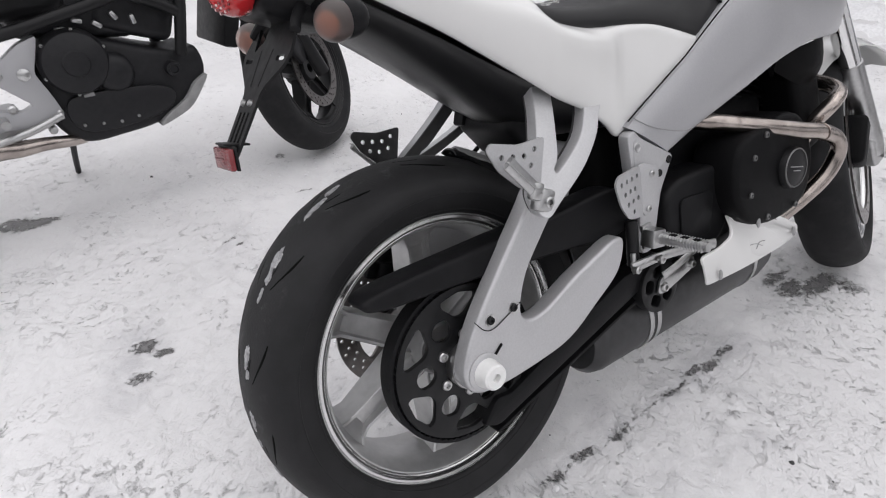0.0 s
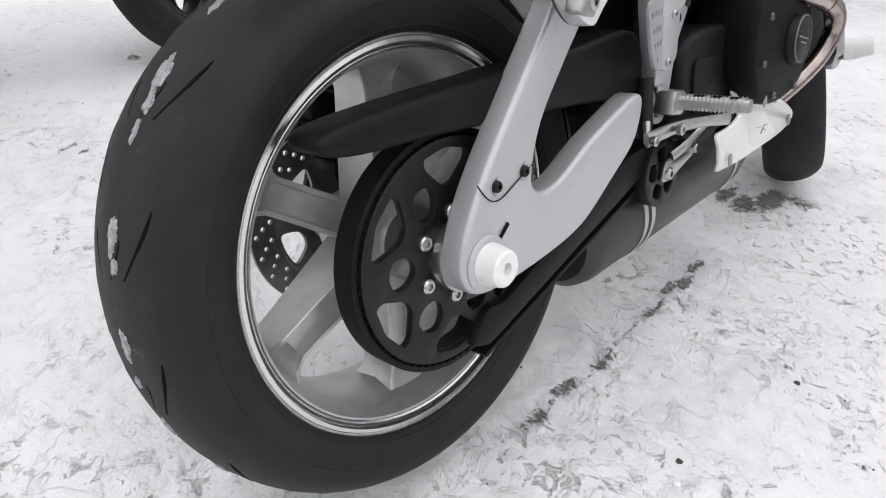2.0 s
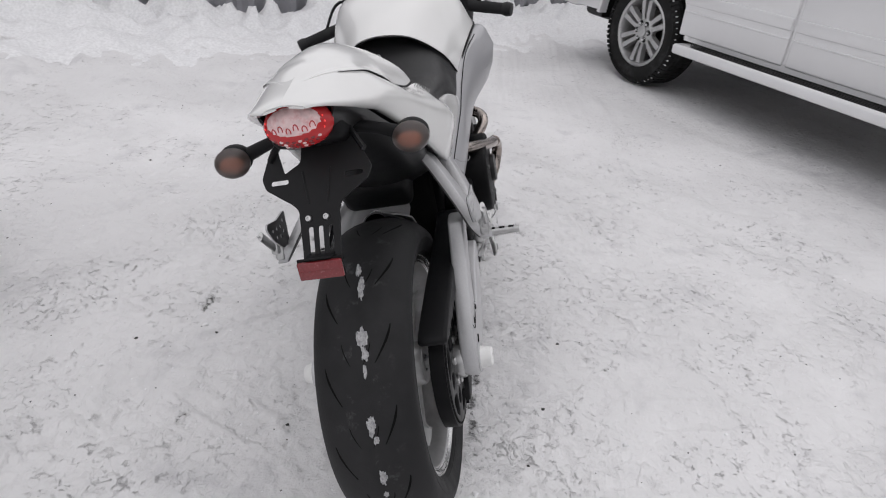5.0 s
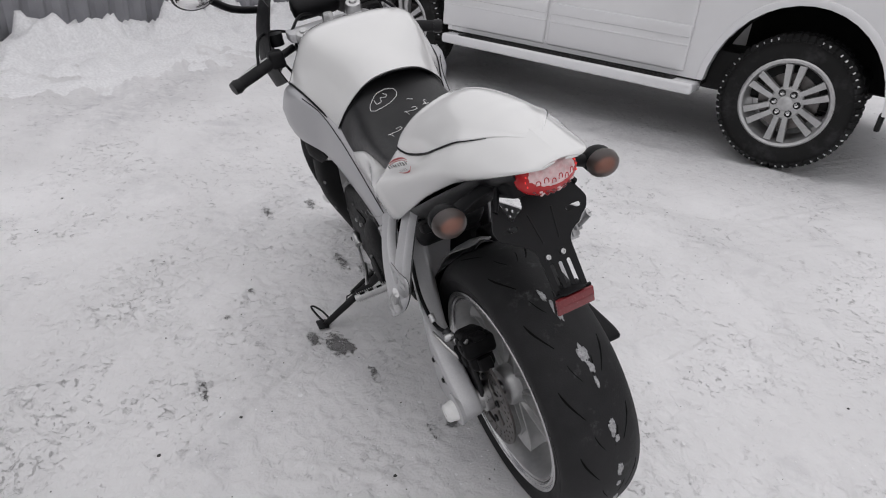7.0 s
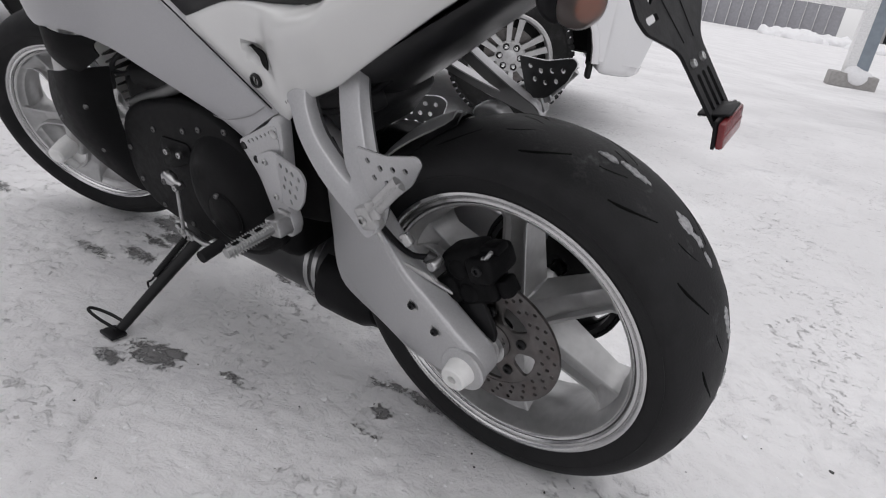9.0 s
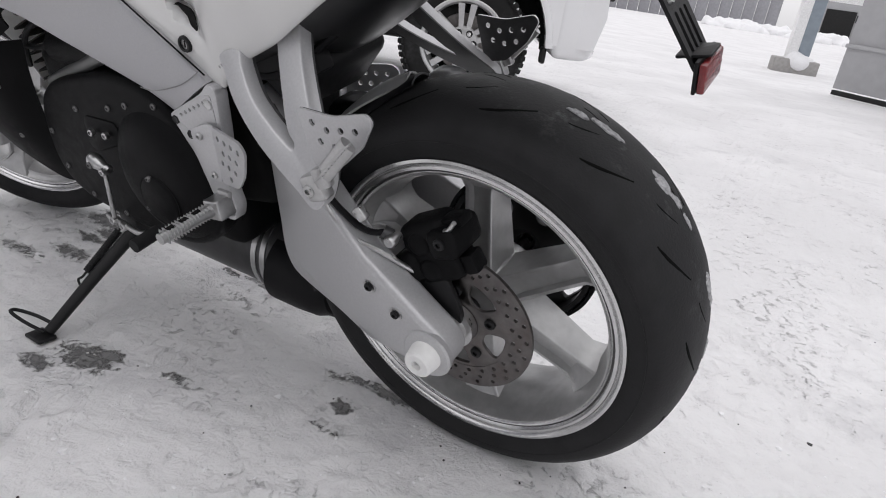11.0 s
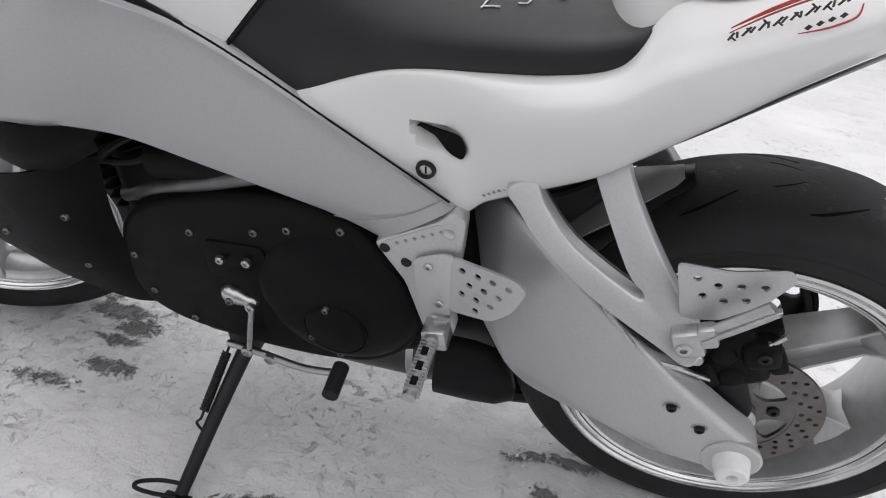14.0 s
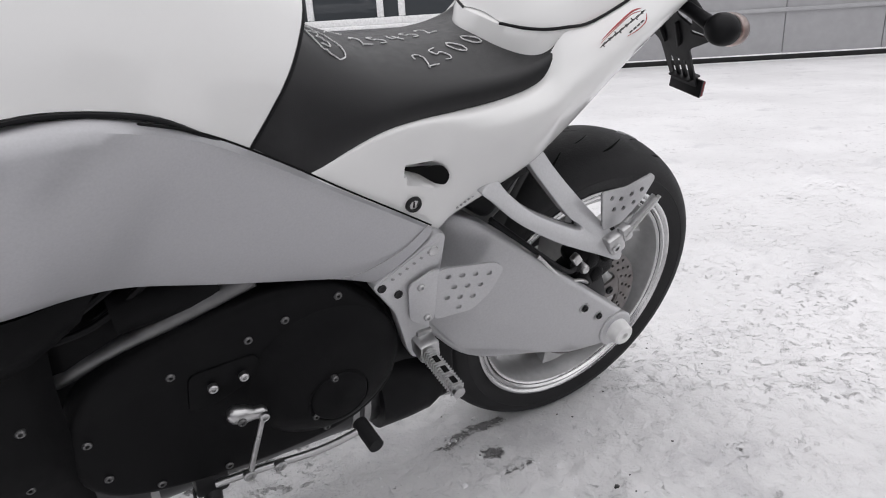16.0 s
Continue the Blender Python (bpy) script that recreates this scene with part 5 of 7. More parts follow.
# u is sideways (+y), v down the slope
wing = corner([(-0.066, -0.044), (-0.088, 0.004), (-0.080, 0.022), (-0.036, 0.052), (-0.030, 0.062), (-0.027, 0.152), (0.033, 0.152), (0.036, 0.062), (0.044, 0.052), (0.088, 0.022), (0.094, 0.004), (0.076, -0.044), (0.068, -0.050), (0.056, 0.000), (0.028, -0.016), (0.022, -0.064), (-0.058, -0.064)], 0.005, 3)
slots = [slot(0.065, 0.004 + 0.008, 0.030, 0.008), slot(-0.058, 0.012, 0.030, 0.008)] + [slot(0.003 + dx, 0.113, 0.0085, 0.048) for dx in (-0.016, 0.0, 0.016)]
bracket = part("plate_bracket", plate(wing, 0.004, slots, place=BR), BRACKET, BIKE, "black folded number plate bracket")
for s in (1, -1):
    part("bracket_fin", box((0.0035, 0.012, 0.055), BR @ pose(0.003 + 0.019 * s, 0.025, 0.005, 90, 0, 8 * s), 0.001), BRACKET, bracket)
    part("bracket_arm", tube([(-0.10, 0.055 * s, 0.872), (-0.118, 0.068 * s, 0.856), (-0.128, 0.078 * s, 0.842)], 0.008, 8, flat=(0, 1, 0)), BRACKET, bracket)
    b = part("bolt", lathe([(0.0, 0.003), (0.002, 0.003), (0.0025, 0.004), (0.0045, 0.0038), (0.0052, 0.0), (0.0, 0.0)], seg=14, axis="z"), STEEL, bracket, local=BR @ pose(0.0065 + 0.0145 * s, 0.076, 0.0, 180, 0, 0))
part("bracket_foot", plate(corner([(-0.02, 0.0), (0.03, 0.0), (0.028, 0.036), (-0.015, 0.036)], 0.004), 0.003, bevel=0.0008, place=Matrix.Translation((-0.206, 0.0, 0.708)) @ Matrix(((0, -0.95, 0.3, 0), (1, 0, 0, 0), (0, 0.2, 0.95, 0), (0, 0, 0, 1)))), BRACKET, bracket)
part("reflector_back", box((0.004, 0.074, 0.033), pose(-0.2315, 0.0065, 0.6965, 0, 5, 0), 0.001), BRACKET, bracket)
refl = part("reflector", box((0.008, 0.072, 0.030), pose(-0.238, 0.0065, 0.696, 0, 5, 0), 0.0025), RED, BIKE, "rectangular red reflector")
part("reflector_rim", box((0.0085, 0.068, 0.0012), pose(-0.2385, 0.0065, 0.696, 0, 5, 0), 0.0003, 1), RED, refl)

for s in (1, -1):
    ind = part("indicator", ellipsoid(-0.088, 0.151 * s, 0.843, 0.025, 0.0285, 0.0245), PLASTIC, BIKE, "oval rear indicator with a smoked lens", sharp=80)
    part("lens", ellipsoid(-0.106, 0.151 * s, 0.842, 0.0250, 0.0300, 0.0252), SMOKE, ind, "smoked clear lens", sharp=80)
    part("bulb", ellipsoid(-0.108, 0.150 * s, 0.841, 0.012, 0.0165, 0.0110, 16, 10), AMBER, ind, "amber bulb")
    part("bowl", ellipsoid(-0.096, 0.150 * s, 0.842, 0.008, 0.0260, 0.0215), DULL, ind, "dull reflector bowl")
    part("stalk", tube([(-0.085, 0.130 * s, 0.846), (-0.08, 0.09 * s, 0.858), (-0.08, 0.05 * s, 0.868)], [0.012, 0.010, 0.012], 10), PLASTIC, ind)

# -- engine --
cover = spline([(0.455, 0.47), (0.428, 0.40), (0.440, 0.325), (0.49, 0.275), (0.56, 0.255), (0.66, 0.250), (0.76, 0.258), (0.83, 0.275), (0.872, 0.31), (0.885, 0.37), (0.87, 0.45), (0.82, 0.50), (0.72, 0.535), (0.62, 0.555), (0.53, 0.54)], 4, True)
primary = part("primary_cover", plate(cover, 0.055, bevel=0.014, place=side(0.128), seg=4), CRINKLE, BIKE, "black oval engine side cover")
part("cover_lip", plate(spline([((p.x - 0.655) * 1.02 + 0.655, (p.y - 0.4) * 1.03 + 0.4) for p in cover[::4]], 4, True), 0.012, bevel=0.003, place=side(0.085)), CRINKLE, primary)
part("clutch_dome", lathe([(0.0, 0.1560), (0.045, 0.1550), (0.070, 0.1520), (0.092, 0.1450), (0.106, 0.1360), (0.116, 0.1270), (0.120, 0.10)], (0.548, 0, 0.392), seg=56), CRINKLE, primary)
part("derby_cap", lathe([(0.0, 0.1600), (0.040, 0.1592), (0.0425, 0.1575), (0.0435, 0.1545), (0.0445, 0.1545), (0.0455, 0.1560), (0.0475, 0.1560), (0.0485, 0.150)], (0.540, 0, 0.364), seg=36), CRINKLE, primary)
part("gear_pad", plate(corner([(0.735, 0.462), (0.645, 0.468), (0.640, 0.43), (0.72, 0.395), (0.74, 0.40)], 0.014), 0.012, bevel=0.003, place=side(0.1315)), CRINKLE, primary)
for x, z in ((0.754, 0.468), (0.655, 0.491), (0.605, 0.507), (0.53, 0.523), (0.484, 0.471), (0.452, 0.40), (0.47, 0.33), (0.55, 0.277), (0.70, 0.272), (0.79, 0.285), (0.848, 0.33), (0.86, 0.40)):
    bolt(primary, x, 0.127, z, 1, 0.0058, DULL)
for x, z in ((0.708, 0.439), (0.668, 0.443)):
    bolt(primary, x, 0.140, z, 1, 0.0065)
for x, z in ((0.549, 0.405), (0.506, 0.346), (0.577, 0.338)):
    bolt(primary, x, 0.159 - 0.3 * max(0.0, math.hypot(x - 0.548, z - 0.392) - 0.045), z, 1, 0.0050, DULL)
part("crankcase", box((0.46, 0.19, 0.30), pose(0.66, 0.0, 0.41), 0.03, 3), CRINKLE, BIKE, "black engine crankcase")


def cylinder(x, z, tilt, name):
    c = new(name)
    c.parent, c.matrix_basis = BIKE, pose(x, 0, z, 0, tilt, 0)
    c["label"] = "black finned engine cylinder"
    part("barrel", lathe([(0.0, -0.02), (0.055, -0.02), (0.055, 0.20), (0.0, 0.20)], axis="z", seg=24), CRINKLE, c)
    for k in range(9):
        part("fin", plate(corner([(-0.085, -0.085), (0.085, -0.085), (0.085, 0.085), (-0.085, 0.085)], 0.03, 3), 0.003, place=Matrix.Translation((0, 0, 0.016 * k))), CRINKLE, c)
    part("rocker_box", box((0.15, 0.15, 0.06), pose(0, 0, 0.175), 0.015, 3), CRINKLE, c)
    return c


cylinder(0.60, 0.49, -22, "rear_cylinder")
cylinder(0.84, 0.47, 24, "front_cylinder")
part("strut_rod", rod((0.875, 0.085, 0.478), (0.64, 0.118, 0.580), 0.0125, 18), DULL, BIKE, "silver engine strut")
part("starter_motor", rod((0.80, 0.09, 0.56), (0.68, 0.09, 0.575), 0.03, 20), CRINKLE, BIKE)
for k, (a, b) in enumerate((((0.74, 0.10, 0.61), (0.90, 0.11, 0.55)), ((0.76, 0.11, 0.63), (0.93, 0.09, 0.50)), ((0.86, -0.12, 0.62), (0.94, -0.12, 0.50)))):
    part("cable", tube([a, ((a[0] + b[0]) / 2, a[1] + 0.01, a[2] - 0.05), b], 0.005, 8), PLASTIC, BIKE)
part("oil_cooler", box((0.10, 0.17, 0.20), pose(0.955, -0.075, 0.50, 0, -14, 0), 0.02, 3), CRINKLE, BIKE, "black oil cooler ahead of the engine")
# right side covers
rc = spline([(0.70, 0.52), (0.62, 0.50), (0.60, 0.42), (0.64, 0.345), (0.74, 0.32), (0.84, 0.34), (0.87, 0.42), (0.84, 0.50), (0.78, 0.53)], 4, True)
timing = part("timing_cover", plate(rc, 0.10, bevel=0.012, place=side(-0.11), seg=3), CRINKLE, BIKE, "black right engine cover")
part("timing_cap", lathe([(0.0, -0.2235), (0.034, -0.2235), (0.039, -0.221), (0.042, -0.213), (0.042, -0.20)], (0.783, 0, 0.418), seg=36), SATIN, timing, "round cap with a raised mark")
part("cap_ring", lathe([(0.0365, -0.2238), (0.0385, -0.2245), (0.0400, -0.2225)], (0.783, 0, 0.418), seg=40, cap=False), DULL, timing)
for k in range(2):
    part("mark_bar", box((0.046 - 0.020 * k, 0.001, 0.0022), pose(0.783, -0.2240, 0.420 - 0.008 * k, 0, 14, 0), 0), STEEL, timing)
for x, z in ((0.66, 0.47), (0.645, 0.40), (0.70, 0.34), (0.80, 0.335), (0.83, 0.47), (0.70, 0.505)):
    bolt(timing, x, -0.2105, z, -1, 0.006, DULL)
sc = corner([(0.455, 0.450), (0.455, 0.335), (0.51, 0.305), (0.61, 0.310), (0.655, 0.36), (0.655, 0.445), (0.62, 0.468), (0.50, 0.472)], 0.025, 5)
gear = part("sprocket_cover", plate(sc, 0.075, bevel=0.012, place=side(-0.09), seg=3), PLASTIC, BIKE, "black plastic front sprocket cover")
part("cover_rib", plate(corner([(0.49, 0.435), (0.49, 0.35), (0.575, 0.338), (0.59, 0.425)], 0.02, 4), 0.006, bevel=0.002, place=side(-0.164)), PLASTIC, gear)
part("cover_hole", lathe([(0.0, -0.167), (0.014, -0.167), (0.016, -0.166), (0.016, -0.16)], (0.637, 0, 0.420), seg=20), VOID, gear)
idler = part("idler_pulley", plate(circle(0, 0, 0.053, 48), 0.024, [slot(0.030 * math.cos(a), 0.030 * math.sin(a), 0.022, 0.026, math.degrees(a), 0.008) for a in (0.4, 1.66, 2.9, 4.2, 5.4)], 0.002, Matrix.Translation((0.447, 0, 0.272)) @ side(-0.122)), SATIN, BIKE, "black spoked idler pulley")
bolt(idler, 0.447, -0.152, 0.272, -1, 0.010, h=0.009)
part("idler_link", plate(corner([(0.430, 0.262), (0.452, 0.258), (0.535, 0.278), (0.545, 0.300), (0.520, 0.306), (0.440, 0.290)], 0.008, 3), 0.006, bevel=0.0015, place=side(-0.148)), ALU, idler, "bright idler link")
bolt(idler, 0.528, -0.156, 0.291, -1, 0.008, h=0.008)
part("belt_run", box((0.43, 0.028, 0.006), pose(0.245, -0.114, 0.213, 0, -15, 0), 0.001), PLASTIC, BIKE, "lower run of the drive belt")

# -- exhaust --
pipe = part("exhaust_pipe", tube([(0.575, -0.10, 0.560), (0.618, -0.150, 0.548), (0.70, -0.188, 0.522), (0.80, -0.215, 0.490), (0.880, -0.226, 0.466), (0.925, -0.230, 0.438), (0.935, -0.224, 0.400), (0.905, -0.205, 0.350), (0.83, -0.16, 0.29), (0.76, -0.10, 0.24)], 0.0168, 16, 6), EXHAUST, BIKE, "heat-tinted exhaust pipe")
part("pipe_weld", tube([(0.872, -0.2255 + 0.0178 * math.cos(a), 0.4690 + 0.0178 * math.sin(a)) for a in (0.33 * k for k in range(20))], 0.0016, 6, 1), EXHAUST, pipe)
part("exhaust_pipe", tube([(1.02, -0.05, 0.55), (1.05, -0.12, 0.535), (1.03, -0.178, 0.520), (0.975, -0.195, 0.505), (0.945, -0.165, 0.46), (0.93, -0.11, 0.36), (0.84, -0.05, 0.25)], 0.0168, 16, 6), EXHAUST, BIKE, "heat-tinted exhaust pipe")
muff = part("muffler", lathe([(0.0, 0.30), (0.070, 0.30), (0.084, 0.312), (0.088, 0.33), (0.088, 0.84), (0.080, 0.88), (0.05, 0.90), (0.0, 0.90)], (0, -0.034, 0.192), "x", 40), MUFFLER, BIKE, "dark underslung muffler")
for x in (0.444, 0.466, 0.80):
    part("strap", lathe([(0.0875, x - 0.006), (0.0902, x - 0.006), (0.0902, x + 0.006), (0.0875, x + 0.006)], (0, -0.034, 0.192), "x", 40, closed=True), ALU, muff, "bright clamp band")
part("outlet", lathe([(0.028, 0.20), (0.034, 0.20), (0.036, 0.25), (0.03, 0.25)], (0, 0.02, 0.17), "x", 20, closed=True), MUFFLER, muff)
part("end_scoop", shell([[(0.345 - 0.105 * t, 0.0 + (0.062 - 0.030 * t) * math.cos(a), 0.182 - 0.034 * t + (0.066 - 0.036 * t) * math.sin(a)) for a in (radians(d) for d in range(170, 371, 20))] for t in (0, 0.35, 0.7, 1)], 0.003), PLASTIC, muff, "black rounded muffler outlet scoop")
part("end_cap", lathe([(0.0, 0.276), (0.035, 0.278), (0.058, 0.290), (0.070, 0.318), (0.073, 0.36), (0.073, 0.42), (0.0, 0.42)], (0, 0.004, 0.186), "x", 36), PLASTIC, muff, "black muffler end cap")
mc = [(0.512, 0.258), (0.496, 0.322), (0.560, 0.322), (0.610, 0.330), (0.632, 0.364), (0.668, 0.358), (0.760, 0.322), (0.818, 0.284), (0.826, 0.256), (0.800, 0.226), (0.72, 0.226), (0.62, 0.242)]
bm = plate(corner([(x - 0.008, z + 0.003) for x, z in mc], 0.018, 4), 0.006, bevel=0.002, place=side(-0.172))
bmesh.ops.subdivide_edges(bm, edges=[e for e in bm.edges if e.calc_length() > 0.03], cuts=3)
for v in bm.verts:
    d = (v.co.z - 0.255)
    v.co.y -= 0.035 - 9.0 * (d - 0.04) ** 2
shield = part("muffler_shield", bm, WHITE, BIKE, "white painted muffler shield")
for x, z in ((0.672, 0.336), (0.545, 0.272), (0.80, 0.275)):
    part("rivet", ellipsoid(x, -0.2085 + (0.006 if z < 0.26 else 0), z, 0.006, 0.003, 0.011, 12, 8), DECAL_GREY, shield)
for k in range(7):
    part("letter_bar", box((0.006, 0.0008, 0.007), pose(0.668 + 0.013 * k, -0.2015, 0.347 - 0.0045 * k, 0, 20, 0), 0), DECAL_GREY, shield)
for k in range(2):
    part("mark_stroke", tube([(0.640 + 0.02 * k, -0.2110, 0.300 - 0.015 * k), (0.66 + 0.01 * k, -0.2112, 0.296), (0.68 + 0.008 * k, -0.2112, 0.285 + 0.008 * k)], 0.0009, 6), DECAL_GREY, shield)

# -- rear brake pedal on the right --
pedal = part("brake_pedal", tube([(0.345, -0.172, 0.352), (0.40, -0.185, 0.357), (0.47, -0.195, 0.350), (0.535, -0.205, 0.340)], [0.011, 0.009, 0.008, 0.010], 10, flat=(0, 1, 0)), ALU, BIKE, "silver brake pedal")
part("master_cylinder", rod((0.362, -0.160, 0.35), (0.372, -0.155, 0.43), 0.011), SATIN, BIKE, "rear brake cylinder")
part("pushrod", rod((0.352, -0.170, 0.345), (0.358, -0.165, 0.375), 0.005), STEEL, pedal)
part("pedal_link", tube([(0.43, -0.168, 0.305), (0.46, -0.178, 0.318), (0.51, -0.185, 0.338)], 0.008, 8, flat=(0, 1, 0)), ALU, pedal)
bolt(pedal, 0.395, -0.197, 0.357, -1, 0.008)
bolt(pedal, 0.345, -0.184, 0.352, -1, 0.007)

# -- gear lever and side stand on the left --
lever = part("gear_lever", tube([(0.725, 0.150, 0.270), (0.66, 0.165, 0.285), (0.585, 0.185, 0.302), (0.530, 0.197, 0.325)], 0.0055, 10), ALU, BIKE, "silver gear lever")
part("rubber", rod((0.522, 0.185, 0.327), (0.519, 0.235, 0.327), 0.0115), RUBBER, lever, "black rubber toe piece")
part("shift_arm", tube([(0.699, 0.158, 0.402), (0.692, 0.160, 0.402), (0.678, 0.162, 0.399), (0.666, 0.163, 0.396), (0.655, 0.162, 0.393), (0.649, 0.162, 0.392)], [0.006, 0.0125, 0.0125, 0.0085, 0.0095, 0.006], 14, 4), ALU, lever)
part("shift_rod", rod((0.655, 0.168, 0.392), (0.680, 0.165, 0.285), 0.004), STEEL, lever)
bolt(lever, 0.655, 0.172, 0.392, 1, 0.007)
bolt(lever, 0.684, 0.173, 0.398, 1, 0.006, DULL)
bolt(lever, 0.682, 0.168, 0.284, 1, 0.009)
bolt(lever, 0.640, 0.176, 0.290, 1, 0.009)
stand = part("side_stand", tube([(0.725, 0.105, 0.215), (0.738, 0.200, 0.162), (0.752, 0.318, 0.094)], [0.014, 0.012, 0.010], 12, 4), SATIN, BIKE, "black side stand")
part("stand_foot", box((0.045, 0.035, 0.008), pose(0.756, 0.332, 0.0905 + 0.002, LEAN, 0, 0), 0.003), SATIN, stand)
part("stand_loop", tube([(0.752, 0.305, 0.102), (0.780, 0.315, 0.118), (0.800, 0.334, 0.138), (0.798, 0.345, 0.142), (0.782, 0.338, 0.120), (0.757, 0.325, 0.097)], 0.0035, 8), SATIN, stand)
a_, b_ = Vector((0.752, 0.128, 0.212)), Vector((0.757, 0.212, 0.164))
ax_ = (b_ - a_).normalized()
u_, v_ = ax_.orthogonal().normalized(), ax_.cross(ax_.orthogonal().normalized())
spring = [a_.lerp(b_, k / 150) + 0.0068 * (math.cos(0.95 * k) * u_ + math.sin(0.95 * k) * v_) for k in range(151)]
part("stand_spring", tube(spring, 0.0017, 5, 1, smooth=False), SATIN, stand, "dark coil spring")
part("spring_core", rod(a_, b_, 0.0070, 12), SATIN, stand)
part("stand_spring_hook", tube([b_, b_ + ax_ * 0.012, b_ + ax_ * 0.020 + Vector((0.004, 0, 0)), Vector((0.748, 0.236, 0.146)), Vector((0.742, 0.236, 0.140))], 0.0024, 6), SATIN, stand)
part("stand_spring_hook", tube([a_, a_ - ax_ * 0.02, Vector((0.742, 0.10, 0.238))], 0.0024, 6), SATIN, stand)
part("stand_bracket", box((0.05, 0.05, 0.05), pose(0.725, 0.095, 0.235), 0.008), SATIN, BIKE)

# -- air scoops, inner panels --
for s in (1, -1):
    rows = surf([[(0.80, 0.150 * s, 0.645), (0.82, 0.160 * s, 0.625), (0.83, 0.150 * s, 0.600)], [(0.88, 0.178 * s, 0.640), (0.89, 0.185 * s, 0.600), (0.90, 0.160 * s, 0.560)], [(0.95, 0.182 * s, 0.650), (0.96, 0.180 * s, 0.590), (0.97, 0.150 * s, 0.545)],
                 [(1.02, 0.140 * s, 0.680), (1.03, 0.140 * s, 0.610), (1.03, 0.12 * s, 0.56)]], 4, 4)
    part("air_scoop", shell(rows, 0.004), SCOOP, BIKE, "black side air scoop")
rows = surf([[(0.868, 0.118, 0.565), (0.872, 0.125, 0.50), (0.872, 0.125, 0.41), (0.868, 0.110, 0.280)], [(0.905, 0.160, 0.565), (0.91, 0.166, 0.49), (0.912, 0.155, 0.40), (0.915, 0.12, 0.285)], [(0.97, 0.172, 0.55), (0.98, 0.176, 0.48), (0.99, 0.166, 0.40), (1.00, 0.14, 0.335)], [(1.05, 0.155, 0.53), (1.07, 0.158, 0.47), (1.085, 0.148, 0.40), (1.09, 0.12, 0.345)]], 5, 4)
cooler = part("oil_cooler_scoop", shell(rows, 0.004), SCOOP, BIKE, "black oil cooler scoop")
for x, y, z in ((0.912, 0.166, 0.488), (0.925, 0.152, 0.385), (1.03, 0.166, 0.435)):
    bolt(cooler, x, y, z, 1, 0.0055, DULL)

# -- front end --
STEER = Matrix.Rotation(radians(22), 4, Vector((-0.368, 0, 0.930)))
AXLE = Vector((1.296, -0.036, 0.291))
FW = Matrix.Translation(AXLE) @ STEER
front = wheel("front_wheel", BIKE, FW, 0.298, 0.064, 0.229, 0.049, 6, 60, "six-spoke silver front wheel", 0.045, grooves=False)
part("brake_disc", disc_bm(0.188, 0.150, 0.005, ((0.158, 24, 0.004, 0), (0.168, 24, 0.004, 0.33), (0.178, 24, 0.004, 0.66))), DISC, front, "large rim-mounted brake disc", local=Matrix.Translation((0, -0.062, 0)))
top = Vector((1.004, 0.0, 0.935))
foot = AXLE + Vector((-0.015, 0, 0.012))
for s in (1, -1):
    d = STEER @ Vector((0, 0.098 * s, 0))
    a, b = foot + d, top + d
    fork = part("fork_leg", rod(a + (b - a) * -0.02, a + (b - a) * 0.36, 0.028, 24), ALU, BIKE, "silver fork slider")
    part("fork_tube", rod(a + (b - a) * 0.34, b, 0.0255, 24), CHROME if s < 0 else ALU, fork)
    part("fork_cap", lathe([(0, 0.018), (0.010, 0.018), (0.012, 0.012), (0.022, 0.010), (0.026, 0.0), (0.026, -0.02)], (0, 0, 0), "z", 24), ALU, fork, local=Matrix.Translation(b) @ pose(0, 0, 0, 0, -22, 0))
    part("axle_clamp", box((0.06, 0.04, 0.09), Matrix.Translation(a) @ pose(0, 0, 0, 0, -22, 0), 0.012, 3), ALU, fork)
    part("axle_slider", lathe([(0.0, 0.0), (0.024, 0.0), (0.025, 0.02 * s), (0.021, 0.060 * s), (0.016, 0.064 * s), (0.0, 0.062 * s)], (0, 0.118 * s, 0), seg=24), NYLON, fork, "white nylon crash slider", local=Matrix.Translation(AXLE) @ STEER)
    part("clip_on_clamp", lathe([(0.026, -0.02), (0.034, -0.02), (0.034, 0.02), (0.026, 0.02)], (0, 0, 0), "z", 24, closed=True), SATIN, fork, local=Matrix.Translation(a + (b - a) * 0.93) @ pose(0, 0, 0, 0, -22, 0))
part("triple_clamp", plate(corner([(0.97, -0.13), (1.05, -0.13), (1.06, 0.0), (1.05, 0.13), (0.97, 0.13), (0.95, 0.0)], 0.02, 4), 0.025, bevel=0.004, place=Matrix.Translation((0, 0, 0.905))), SILVER, BIKE, "silver upper triple clamp")
part("triple_clamp", box((0.10, 0.26, 0.04), pose(1.10, 0, 0.70, 0, -22, 0), 0.012, 3), SATIN, BIKE, "black lower triple clamp")
part("stem_nut", lathe([(0.0, 0.03), (0.014, 0.03), (0.018, 0.024), (0.018, 0.0)], (1.01, 0, 0.925), "z", 6), ALU, BIKE)
